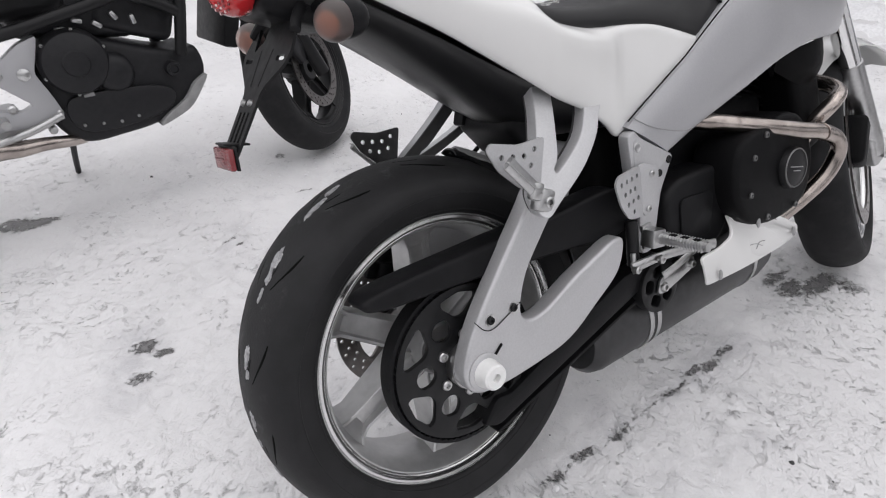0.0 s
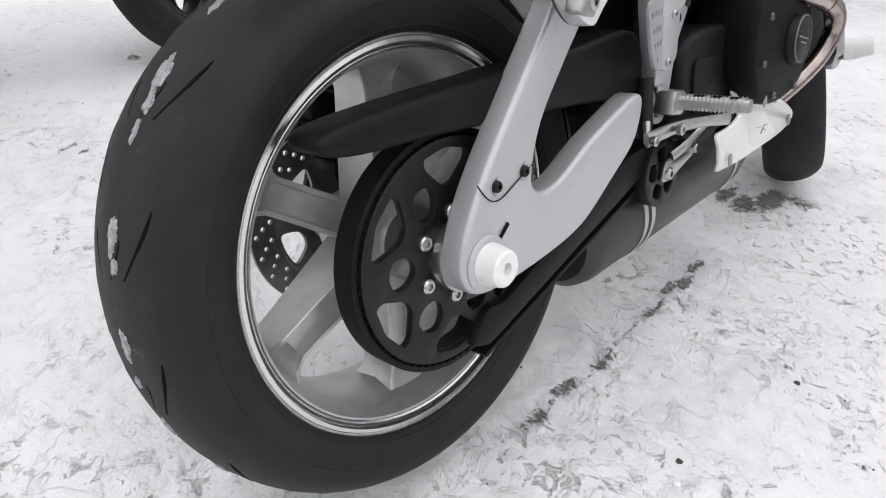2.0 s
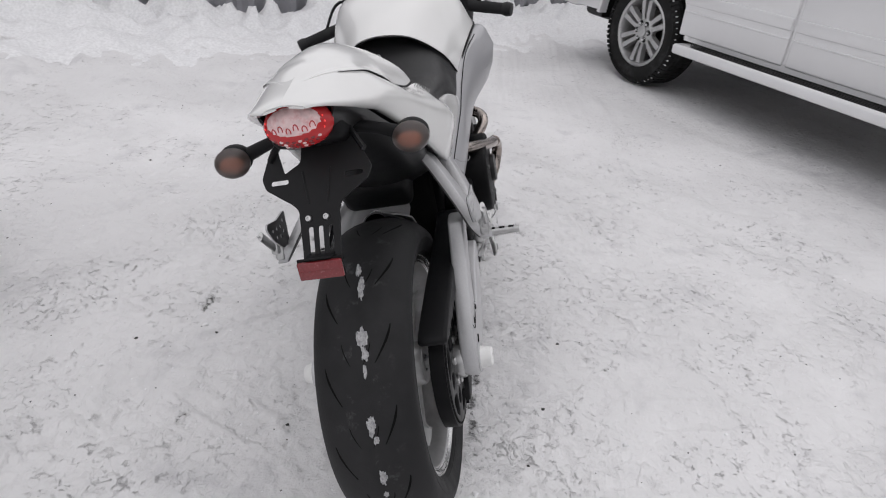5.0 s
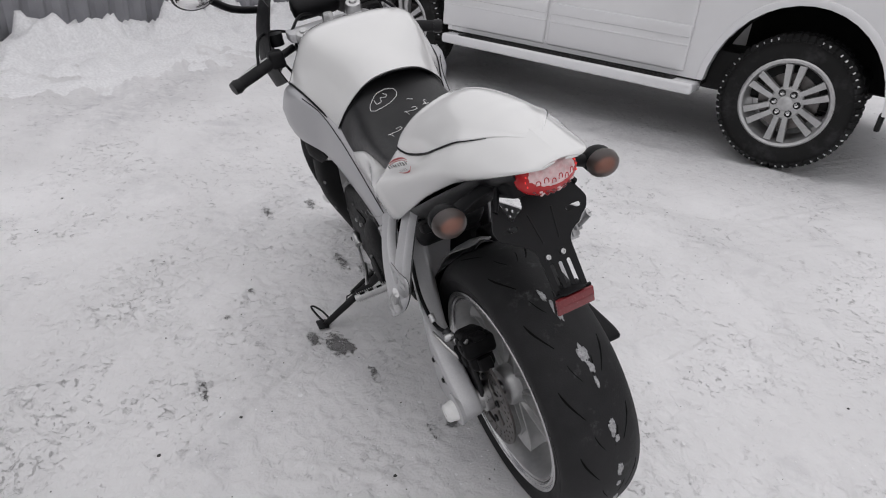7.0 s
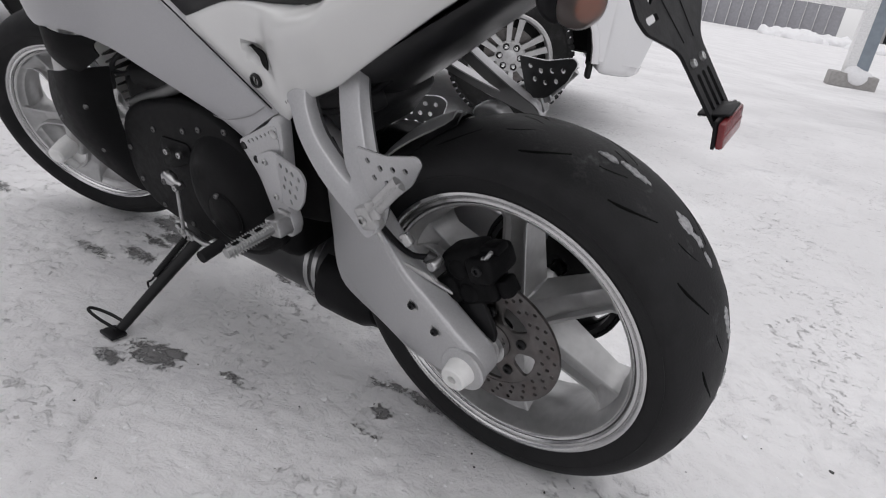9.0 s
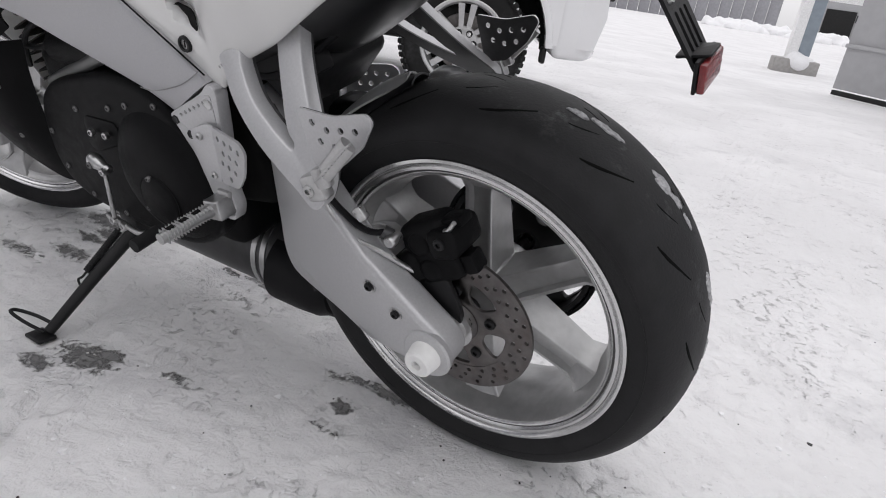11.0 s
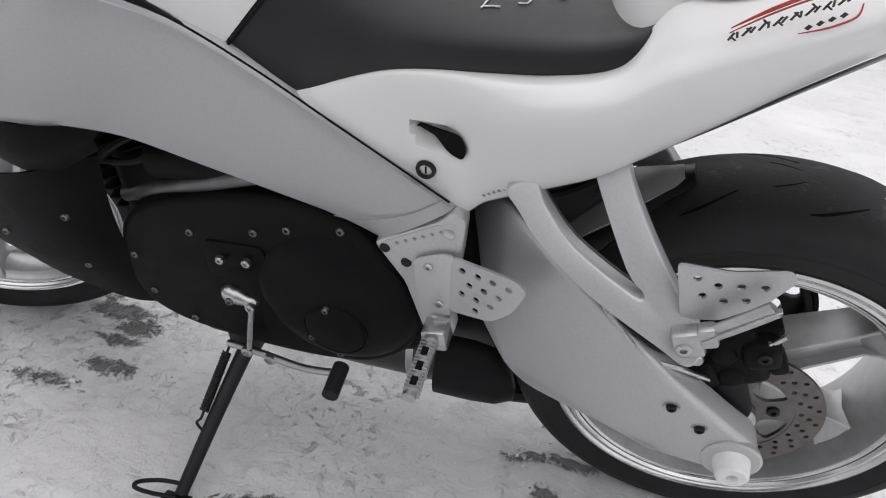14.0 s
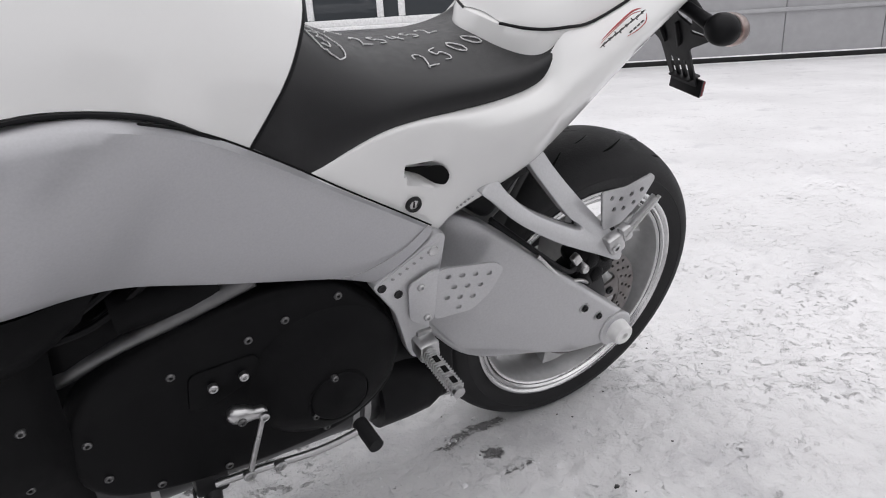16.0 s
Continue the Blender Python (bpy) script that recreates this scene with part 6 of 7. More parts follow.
for s in (1, -1):
    g0, g1 = Vector((1.035, 0.118 * s, 0.880)), Vector((0.962, 0.318 * s, 0.838))
    bar = part("handlebar", rod(g0, g1, 0.011, 14), SATIN, BIKE, "black clip-on handlebar")
    part("grip", tube([g0.lerp(g1, 0.42), g0.lerp(g1, 0.7), g0.lerp(g1, 1.0)], [0.0165, 0.017, 0.0165], 18), RUBBER, bar, "black rubber grip")
    part("bar_end", lathe([(0, -0.012), (0.018, -0.012), (0.021, 0.0), (0.018, 0.014), (0, 0.016)], (0, 0, 0), "z", 18), SATIN, bar, local=Matrix.Translation(g1) @ (g1 - g0).to_track_quat("Z", "Y").to_matrix().to_4x4())
    part("switch_box", box((0.05, 0.045, 0.05), Matrix.Translation(g0.lerp(g1, 0.32)), 0.01, 3), PLASTIC, bar)
    lv = part("lever", tube([g0.lerp(g1, 0.25) + Vector((0.035, 0, 0.0)), g0.lerp(g1, 0.6) + Vector((0.075, 0, -0.005)), g0.lerp(g1, 1.0) + Vector((0.085, 0, -0.015))], 0.006, 10), ALU, bar, "silver hand lever")
    part("lever_ball", ellipsoid(*(g0.lerp(g1, 1.0) + Vector((0.085, 0, -0.015))), 0.009, 0.009, 0.009, 14, 8), ALU, lv)
    part("reservoir", lathe([(0, -0.02), (0.02, -0.02), (0.022, 0.015), (0, 0.018)], tuple(g0.lerp(g1, 0.2) + Vector((0.04, 0, 0.04))), "z", 20), PLASTIC, bar)
    # front fairing halves, mirror
    rows = surf([[(1.02, 0.17 * s, 0.79), (1.03, 0.19 * s, 0.86), (1.04, 0.18 * s, 0.93), (1.07, 0.15 * s, 1.0)], [(1.15, 0.19 * s, 0.75), (1.15, 0.21 * s, 0.84), (1.16, 0.19 * s, 0.94), (1.17, 0.15 * s, 1.02)], [(1.32, 0.12 * s, 0.76), (1.32, 0.14 * s, 0.84), (1.32, 0.12 * s, 0.92), (1.28, 0.1 * s, 1.0)]], 4, 4)
    part("fairing_inner", shell(rows, 0.004), PLASTIC, BIKE, "black front fairing inner panel")
    mi = part("mirror", ellipsoid(1.13, 0.335 * s, 1.075, 0.03, 0.065, 0.045), SATIN, BIKE, "black rear-view mirror", sharp=80)
    part("mirror_glass", ellipsoid(1.108, 0.335 * s, 1.075, 0.012, 0.058, 0.038), MIRROR, mi)
    part("mirror_arm", tube([(1.14, 0.30 * s, 1.05), (1.18, 0.24 * s, 1.0), (1.22, 0.16 * s, 0.97)], 0.011, 10), PLASTIC, mi)
for k, pts in enumerate(([(0.99, 0.24, 0.87), (1.06, 0.20, 0.93), (1.12, 0.10, 0.90), (1.10, 0.03, 0.80)], [(0.99, -0.24, 0.87), (1.07, -0.18, 0.94), (1.13, -0.08, 0.90), (1.10, -0.02, 0.78)],
                         [(1.0, 0.20, 0.88), (1.10, 0.17, 0.86), (1.12, 0.12, 0.76), (1.05, 0.10, 0.68)], [(1.02, 0.12, 0.92), (1.09, 0.06, 0.95), (1.14, -0.02, 0.92)])):
    part("control_cable", tube(pts, 0.0045, 8), PLASTIC, BIKE)
part("instrument", box((0.07, 0.15, 0.06), pose(1.14, 0, 0.96, 0, -30, 0), 0.02, 3), PLASTIC, BIKE, "black instrument pod")
part("front_fender", shell([[(1.272 + 0.315 * math.cos(radians(a)), -0.03 + 0.07 * f, 0.288 + (0.318 - 0.03 * abs(f) ** 2) * math.sin(radians(a))) for f in (-1, -0.6, 0, 0.6, 1)] for a in range(40, 151, 10)], 0.003), WHITE, BIKE, "white front mudguard")
part("front_caliper", box((0.12, 0.06, 0.07), pose(1.20, -0.135, 0.36, 0, -60, 18), 0.014, 3), CRINKLE, BIKE, "black front brake caliper")


# ---- chalk writing on the seat ----
STROKES = {"2": [[(0.0, 0.75), (0.2, 1.0), (0.5, 0.9), (0.45, 0.55), (0.0, 0.05), (0.1, 0.1), (0.65, 0.0)]], "5": [[(0.6, 1.0), (0.1, 0.95), (0.08, 0.55), (0.4, 0.6), (0.55, 0.3), (0.35, 0.02), (0.0, 0.08)]],
           "0": [[(0.3, 1.0), (0.05, 0.7), (0.1, 0.2), (0.35, 0.0), (0.6, 0.35), (0.5, 0.85), (0.28, 1.0)]], "3": [[(0.0, 0.85), (0.3, 1.0), (0.5, 0.8), (0.2, 0.55), (0.55, 0.35), (0.4, 0.05), (0.0, 0.1)]],
           "4": [[(0.35, 1.0), (0.0, 0.4), (0.65, 0.45)], [(0.5, 0.75), (0.42, 0.0)]], "-": [[(0.0, 0.5), (0.5, 0.55)]], "o": [[(0.25 + 0.62 * math.cos(a), 0.5 + 0.95 * math.sin(a)) for a in (0.35 * k for k in range(19))]],
           "*": [[(0.1, 0.1), (0.35, 0.95), (0.6, 0.15), (0.0, 0.65), (0.7, 0.6), (0.2, 0.2)], [(0.75, 0.3), (1.0, 0.35)]]}


def chalk(text, x, y, size, turn):
    r = Matrix.Rotation(radians(turn), 2)
    for k, ch in enumerate(text):
        for line in STROKES[ch]:
            pts = []
            for u, v in spline([(a, b, 0) for a, b in line], 4) and [(p.x, p.y) for p in spline([(a, b, 0) for a, b in line], 4)]:
                q = r @ Vector(((u * 0.8 + k * 1.05) * size, v * size))
                px_, py_ = x + q.x, y + q.y
                pts.append((px_, py_, on_seat(px_, py_) + 0.0012))
            part("chalk_stroke", tube(pts, 0.0010, 5, 1, smooth=False), CHALK, seat)


chalk("3", 0.516, 0.060, 0.036, 196)
chalk("o", 0.512, 0.058, 0.042, 196)
chalk("-*", 0.470, -0.005, 0.036, 235)
chalk("25452", 0.440, 0.012, 0.033, 202)
chalk("2500", 0.378, 0.080, 0.035, 204)


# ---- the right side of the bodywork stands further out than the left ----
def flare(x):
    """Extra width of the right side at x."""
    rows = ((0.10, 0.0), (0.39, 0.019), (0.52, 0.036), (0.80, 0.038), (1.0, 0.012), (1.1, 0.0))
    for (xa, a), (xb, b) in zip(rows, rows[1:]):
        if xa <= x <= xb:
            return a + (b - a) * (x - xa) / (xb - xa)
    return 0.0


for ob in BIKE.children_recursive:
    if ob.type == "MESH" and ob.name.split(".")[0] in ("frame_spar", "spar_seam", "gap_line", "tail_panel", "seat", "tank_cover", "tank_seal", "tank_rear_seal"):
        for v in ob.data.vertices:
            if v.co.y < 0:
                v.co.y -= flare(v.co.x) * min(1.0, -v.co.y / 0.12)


# ---- the white off-road car ----
def build_car(m):
    car = empty("car", m)
    tagged(car, "white four-door off-road car parked on snow", "car")
    # local: x ahead from the front axle, y to its left, z up
    W, wb = 0.94, 2.79
    body = [(0.74, 0.44), (0.78, 0.62), (0.76, 0.85), (0.68, 1.00), (0.48, 1.10), (-0.20, 1.16), (-0.30, 1.17), (-3.60, 1.15), (-3.72, 1.0), (-3.75, 0.70), (-3.74, 0.42)]

    def arch(cx, r, a0, a1, n=14):
        return [(cx + r * math.cos(radians(a0 + (a1 - a0) * i / n)), 0.385 + 1.10 * r * math.sin(radians(a0 + (a1 - a0) * i / n))) for i in range(n + 1)]

    low = [(-3.74, 0.44), (-wb - 0.485, 0.44)] + arch(-wb, 0.475, 173, 7) + [(-wb + 0.485, 0.42), (-0.485, 0.42)] + arch(0.0, 0.475, 173, 7) + [(0.485, 0.44), (0.70, 0.44)]
    side_pts = low + [p for p in body]
    for s in (1, -1):
        secs = []
        bm = plate([Vector(p) for p in side_pts], 0.05, bevel=0.0, place=Matrix.Translation((0, (W if s > 0 else -W + 0.05), 0)) @ XZ)
        part("side_panel", bm, CARWHITE, car, "white body side")
        for cx in (0.0, -wb):
            fl = arch(cx, 0.475, 176, 4, 18)
            ring = []
            for (x, z) in fl:
                n_ = Vector((x - cx, 0, z - 0.385)).normalized()
                p = Vector((x, 0, z))
                ring.append([p + Vector((0, (W - 0.02) * s, 0)) + n_ * 0.05, p + Vector((0, (W + 0.006) * s, 0)) + n_ * 0.030, p + Vector((0, (W + 0.010) * s, 0)) + n_ * 0.01, p + Vector((0, (W + 0.005) * s, 0)) - n_ * 0.006, p + Vector((0, (W - 0.06) * s, 0)) - n_ * 0.006])
            part("wheel_arch", shell(ring, 0.006), CARWHITE, car, "flared white wheel arch")
            part("arch_liner", shell([[(cx + 0.480 * math.cos(radians(a)), (W - e) * s, 0.385 + 0.528 * math.sin(radians(a))) for e in (0.03, 0.20, 0.36)] for a in range(0, 181, 9)], 0.004), VOID, car)
        # sill, running board, doors
        # the sill is coloured near black for the shade of the recess below the doors
        part("sill", box((1.80, 0.08, 0.09), pose(-wb / 2, (W - 0.045) * s, 0.415), 0.02), DARKCAR, car)
        board = part("running_board", box((1.82, 0.19, 0.066), pose(-wb / 2, (W + 0.020) * s, 0.376), 0.018, 4), CARWHITE, car, "white running board with a black tread")
        strip = corner([(-wb / 2 - 0.80, -0.062), (-wb / 2 + 0.78, -0.062), (-wb / 2 + 0.78, 0.062), (-wb / 2 - 0.80, 0.062)], 0.05, 5)
        tread = part("tread", plate(strip, 0.008, bevel=0.002, place=Matrix.Translation((0, (W + 0.030) * s, 0.4055))), DARKCAR, board, "black rubber step")
        for k in range(4):
            part("tread_rib", box((1.48, 0.008, 0.004), pose(-wb / 2, (W - 0.012 + 0.028 * k) * s, 0.4150), 0.001, 1), DARKCAR, tread)
        for x0, x1 in ((-0.58, -1.52), (-1.53, -2.38)):
            door = part("door", box((abs(x1 - x0) - 0.012, 0.02, 0.69), pose((x0 + x1) / 2, (W + 0.004) * s, 0.795), 0.012, 3), CARWHITE, car, "white door")
            part("door_crease", box((abs(x1 - x0) - 0.02, 0.012, 0.012), pose((x0 + x1) / 2, (W + 0.012) * s, 0.60), 0.004), CARWHITE, door)
            part("door_moulding", box((abs(x1 - x0) - 0.02, 0.018, 0.07), pose((x0 + x1) / 2, (W + 0.012) * s, 0.68), 0.006), CARWHITE, door)
            part("door_handle", box((0.16, 0.03, 0.03), pose(x1 + 0.16, (W + 0.025) * s, 1.02), 0.01), CHROME, door)
        win = corner([(-0.45, 1.16), (-0.95, 1.62), (-3.45, 1.60), (-3.62, 1.16)], 0.05)
        part("side_window", plate(win, 0.02, place=Matrix.Translation((0, (W - 0.06) if s > 0 else (-W + 0.08), 0)) @ XZ), WINDOW, car, "dark side windows")
        for cx in (0.0, -wb):
            car_wheel(car, cx, (W - 0.145) * s, s)
        part("mirror", box((0.12, 0.22, 0.16), pose(-0.55, (W + 0.10) * s, 1.22), 0.04, 3), CARWHITE, car)
    part("floor_pan", box((4.0, 1.6, 0.25), pose(-1.65, 0, 0.47), 0.05), DARKCAR, car)
    part("engine_bay", box((1.10, 1.08, 0.56), pose(0.16, 0, 0.72), 0.05), VOID, car)
    part("bonnet", box((1.10, 1.80, 0.20), pose(0.16, 0, 1.03), 0.08, 4), CARWHITE, car, "white bonnet")
    part("cabin", box((3.35, 1.10, 0.72), pose(-2.02, 0, 0.82), 0.06, 3), CARWHITE, car)
    part("roof", box((2.7, 1.62, 0.10), pose(-2.15, 0, 1.74), 0.04, 3), CARWHITE, car, "white roof")
    part("greenhouse", loft([[(-0.50, 0.82, 1.13), (-0.50, -0.82, 1.13), (-3.66, -0.84, 1.13), (-3.66, 0.84, 1.13)], [(-0.98, 0.74, 1.70), (-0.98, -0.74, 1.70), (-3.48, -0.76, 1.70), (-3.48, 0.76, 1.70)]]), WINDOW, car)
    half_b = [(0.50, 0.945), (0.64, 0.940), (0.725, 0.89), (0.785, 0.74), (0.835, 0.40), (0.85, 0.0)]
    bo = half_b + [(x, -y) for x, y in half_b[-2::-1]]
    bump = part("front_bumper", plate([Vector(p) for p in bo], 0.46, bevel=0.05, seg=4, place=Matrix.Translation((0, 0, 0.37))), CARWHITE, car, "white wrap-around front bumper")
    for s in (1, -1):
        part("fog_lamp", lathe([(0, 0.02), (0.05, 0.015), (0.06, 0.0)], (0, 0, 0), "x", 20), CLEAR, bump, local=pose(0.765, 0.72 * s, 0.56, 0, 0, 30 * s))
        part("headlight", ellipsoid(0.62, 0.76 * s, 0.955, 0.12, 0.17, 0.08), CLEAR, car, "clear headlight")
        part("fog_bezel", ellipsoid(0.752, 0.82 * s, 0.625, 0.022, 0.045, 0.035), DARKCAR, bump)
        part("intake", box((0.10, 0.13, 0.030), pose(0.750, 0.80 * s, 0.730, 0, 0, -38 * s), 0.010), DARKCAR, bump, "dark intake slot")
        part("mud_flap", box((0.03, 0.10, 0.09), pose(0.47, 0.86 * s, 0.375), 0.010), DARKCAR, car)
    part("rear_bumper", box((0.25, 1.86, 0.40), pose(-3.72, 0, 0.60), 0.08, 4), CARWHITE, car)
    return car


def car_wheel(car, x, y, s):
    w = new("wheel")
    w.parent, w.matrix_basis = car, Matrix.Translation((x, y, 0.378)) @ (Matrix.Identity(4) if s > 0 else Matrix.Rotation(math.pi, 4, "Z"))
    w["label"] = "six-spoke alloy wheel with a winter tyre"
    prof = [(0.235, -0.11), (0.27, -0.126), (0.32, -0.128), (0.352, -0.118), (0.368, -0.09), (0.371, 0.0), (0.368, 0.09), (0.352, 0.118), (0.32, 0.128), (0.27, 0.126), (0.235, 0.11)]
    part("tyre", lathe(prof, seg=72, closed=True), CARTYRE, w)
    bm = bmesh.new()
    for k in range(60):
        a = 2 * math.pi * k / 60
        for yy in (0.115, -0.115, 0.04, -0.04):
            off_ = 0 if yy > 0 else 0.05
            box((0.012, 0.055, 0.024), Matrix.Rotation(-(a + off_), 4, "Y") @ pose(0.3675 if abs(yy) < 0.1 else 0.3565, yy, 0, 0, 0, 0 if abs(yy) < 0.1 else 30 * (1 if yy > 0 else -1)), 0, bm=bm)
    part("tread", bm, CARTYRE, w)["kind"] = "stuff"
    bm = bmesh.new()
    rnd = random.Random(int(x * 10) + int(s) + 40)
    for k in range(60):
        if rnd.random() < 0.6:
            box((0.008, 0.014 * rnd.uniform(0.4, 1.2), 0.008 * rnd.uniform(0.4, 1.2)), Matrix.Rotation(-2 * math.pi * (k + 0.5) / 60, 4, "Y") @ pose(0.3590, 0.116, 0, 0, 0, 30), 0, bm=bm)
    part("tread_snow", bm, SNOWLUMP, w, "snow packed between the tread blocks")["kind"] = "stuff"
    part("rim", lathe([(0.248, 0.118), (0.240, 0.123), (0.226, 0.116), (0.214, 0.09), (0.210, -0.09), (0.240, -0.11)], seg=64, closed=True), WHEEL, w)
    for k in range(6):
        for t in (-1, 1):
            part("spoke", loft([[(0.05, 0.085, t * 0.019 - 0.013), (0.05, 0.085, t * 0.019 + 0.013), (0.05, 0.05, t * 0.019 + 0.013), (0.05, 0.05, t * 0.019 - 0.013)],
                                [(0.13, 0.105, t * 0.027 - 0.015), (0.13, 0.105, t * 0.027 + 0.015), (0.13, 0.06, t * 0.027 + 0.015), (0.13, 0.06, t * 0.027 - 0.015)],
                                [(0.215, 0.112, t * 0.036 - 0.019), (0.215, 0.112, t * 0.036 + 0.019), (0.215, 0.07, t * 0.036 + 0.019), (0.215, 0.07, t * 0.036 - 0.019)]]), WHEEL, w, local=Matrix.Rotation(radians(60 * k + 30), 4, "Y"))
        a = radians(60 * k)
        part("nut_recess", lathe([(0, 0.0965), (0.015, 0.0965), (0.017, 0.0985), (0.020, 0.0985), (0.021, 0.08)], (0.062 * math.cos(a), 0, 0.062 * math.sin(a)), seg=14), DARKCAR, w)
        part("wheel_nut", lathe([(0, 0.110), (0.009, 0.108), (0.011, 0.085), (0.011, 0.07)], (0.062 * math.cos(a), 0, 0.062 * math.sin(a)), seg=8), CHROME, w)
    part("hub_plate", lathe([(0.0, 0.098), (0.080, 0.096), (0.092, 0.085), (0.092, 0.05)], seg=32), WHEEL, w)
    part("centre_cap", lathe([(0.0, 0.118), (0.03, 0.117), (0.042, 0.110), (0.042, 0.09)], seg=28), WHEEL, w, "plain centre cap")
    part("brake", lathe([(0.0, 0.02), (0.16, 0.02), (0.16, -0.0), (0.0, 0.0)], seg=32), DISC, w)
    return w


CAR_YAW = 180 + 29.0
ca, sa = math.cos(radians(CAR_YAW)), math.sin(radians(CAR_YAW))
hub_x, hub_y = 1.507, -2.529  # face of the front right wheel
CAR = build_car(pose(hub_x - 0.91 * sa, hub_y + 0.91 * ca, 0.0, 0, 0, CAR_YAW))


# ---- the second motorcycle, black with a tubular frame ----
def other_bike():
    ob = empty("motorcycle", pose(0.0, 1.62, 0.0, -5, 0, 0))
    tagged(ob, "black naked motorcycle with a tube frame parked on snow", "motorcycle")
    wheel("front_wheel", ob, Matrix.Translation((0.52, 0.01, 0.30)) @ pose(0, 0, 0, -14, 0, 39), 0.302, 0.062, 0.226, 0.050, 5, 20, "black five-spoke front wheel", 0.045, grooves=False)
    fw = [o for o in ob.children if o.name.startswith("front_wheel")][-1]
    for o in fw.children:
        if not o.name.startswith("tyre"):
            o.data.materials[0] = SATIN
    part("brake_disc", disc_bm(0.150, 0.112, 0.005, ((0.12, 24, 0.004, 0), (0.13, 24, 0.004, 0.33), (0.14, 24, 0.004, 0.66))), DISC, fw, local=Matrix.Translation((0, -0.065, 0)))
    for s in (1, -1):
        part("fork_leg", rod((0.52 - 0.09 * s * 0.55, 0.01 + 0.095 * s, 0.30), (0.27 - 0.03 * s, 0.10 * s, 0.88), 0.026, 18), SATIN, ob, "black fork leg")
    part("caliper", box((0.10, 0.06, 0.06), pose(0.47, -0.09, 0.40, 0, 50, 34), 0.012, 3), ENGINE_GREY, ob)
    case = spline([(0.125, 0.475), (0.136, 0.388), (0.053, 0.300), (-0.042, 0.262), (-0.162, 0.25), (-0.252, 0.25), (-0.31, 0.287), (-0.345, 0.375), (-0.335, 0.50), (-0.28, 0.576), (-0.17, 0.555), (-0.024, 0.50), (0.063, 0.475)], 4, True)
    eng = part("engine", plate(case, 0.25, bevel=0.02, place=side(0.125), seg=3), ENGINE_GREY, ob, "black engine block")
    part("clutch_cover", lathe([(0.0, -0.186), (0.034, -0.186), (0.038, -0.181), (0.060, -0.178), (0.085, -0.168), (0.094, -0.152), (0.096, -0.12)], (-0.232, 0, 0.495), seg=40), ENGINE_GREY, eng)
    part("alternator_cover", lathe([(0.0, -0.162), (0.03, -0.161), (0.048, -0.154), (0.058, -0.14), (0.060, -0.12)], (-0.135, 0, 0.445), seg=36), ENGINE_GREY, eng)
    part("water_pump", lathe([(0.0, -0.150), (0.012, -0.150), (0.014, -0.156), (0.022, -0.156), (0.024, -0.145), (0.024, -0.12)], (0.035, 0, 0.425), seg=24), ENGINE_GREY, eng)
    part("case_web", plate(spline([(-0.20, 0.40), (-0.05, 0.39), (0.02, 0.36), (0.0, 0.31), (-0.10, 0.285), (-0.24, 0.285), (-0.29, 0.33), (-0.28, 0.39)], 4, True), 0.02, bevel=0.006, place=side(-0.125)), ENGINE_GREY, eng)
    part("label_plate", box((0.03, 0.002, 0.013), pose(-0.222, -0.147, 0.398), 0), DECAL_GREY, eng)
    for k in range(6):
        bolt(eng, -0.26 + 0.052 * k, -0.146 if k < 4 else -0.126, 0.30 + 0.006 * abs(k - 2), -1, 0.005)
    for k in range(6):
        a = radians(60 * k + 20)
        bolt(eng, -0.232 + 0.092 * math.cos(a), -0.155, 0.495 + 0.092 * math.sin(a), -1, 0.005)
    cowl = spline([(0.136, 0.388), (0.10, 0.335), (0.053, 0.290), (-0.042, 0.256), (-0.02, 0.285), (0.05, 0.325), (0.09, 0.37)], 4, True)
    part("belly_cowl", plate(cowl, 0.29, bevel=0.008, place=side(0.145)), DECAL_GREY, ob, "dark grey belly cowl")
    plate_ = corner([(-0.305, 0.585), (-0.36, 0.568), (-0.425, 0.523), (-0.49, 0.45), (-0.49, 0.345), (-0.34, 0.335), (-0.30, 0.355), (-0.318, 0.42), (-0.342, 0.485)], 0.014, 3)
    gap_ = corner([(-0.44, 0.47), (-0.47, 0.44), (-0.46, 0.40), (-0.40, 0.385), (-0.37, 0.40)], 0.01, 3)
    piv = part("pivot_plate", plate(plate_, 0.05, [gap_], 0.004, side(-0.11)), FRAME_GREY, ob, "silver swingarm pivot plate")
    for x, z, r in ((-0.368, 0.487, 0.017), (-0.428, 0.494, 0.010), (-0.312, 0.366, 0.009), (-0.345, 0.322, 0.012), (-0.425, 0.40, 0.012)):
        part("boss", lathe([(0.0, -0.168), (r * 0.6, -0.168), (r, -0.164), (r, -0.14)], (x, 0, z), seg=18), STEEL, piv)
    for s in (1, -1):
        for pts in ([(-0.44, 0.15 * s, 0.592), (-0.351, 0.16 * s, 0.604), (-0.252, 0.165 * s, 0.624), (-0.06, 0.165 * s, 0.668), (0.08, 0.16 * s, 0.74)], [(-0.06, 0.165 * s, 0.664), (0.02, 0.162 * s, 0.63), (0.085, 0.155 * s, 0.592)], [(0.118, 0.15 * s, 0.76), (0.106, 0.155 * s, 0.64), (0.066, 0.155 * s, 0.465)], [(-0.60, 0.13 * s, 0.72), (-0.35, 0.15 * s, 0.70), (-0.10, 0.15 * s, 0.74)]):
            part("frame_tube", tube(pts, 0.018, 12), SATIN, ob, "black frame tube")
    part("cylinder_head", box((0.24, 0.22, 0.18), pose(-0.02, 0, 0.62, 0, 20, 0), 0.03, 3), ENGINE_GREY, ob)
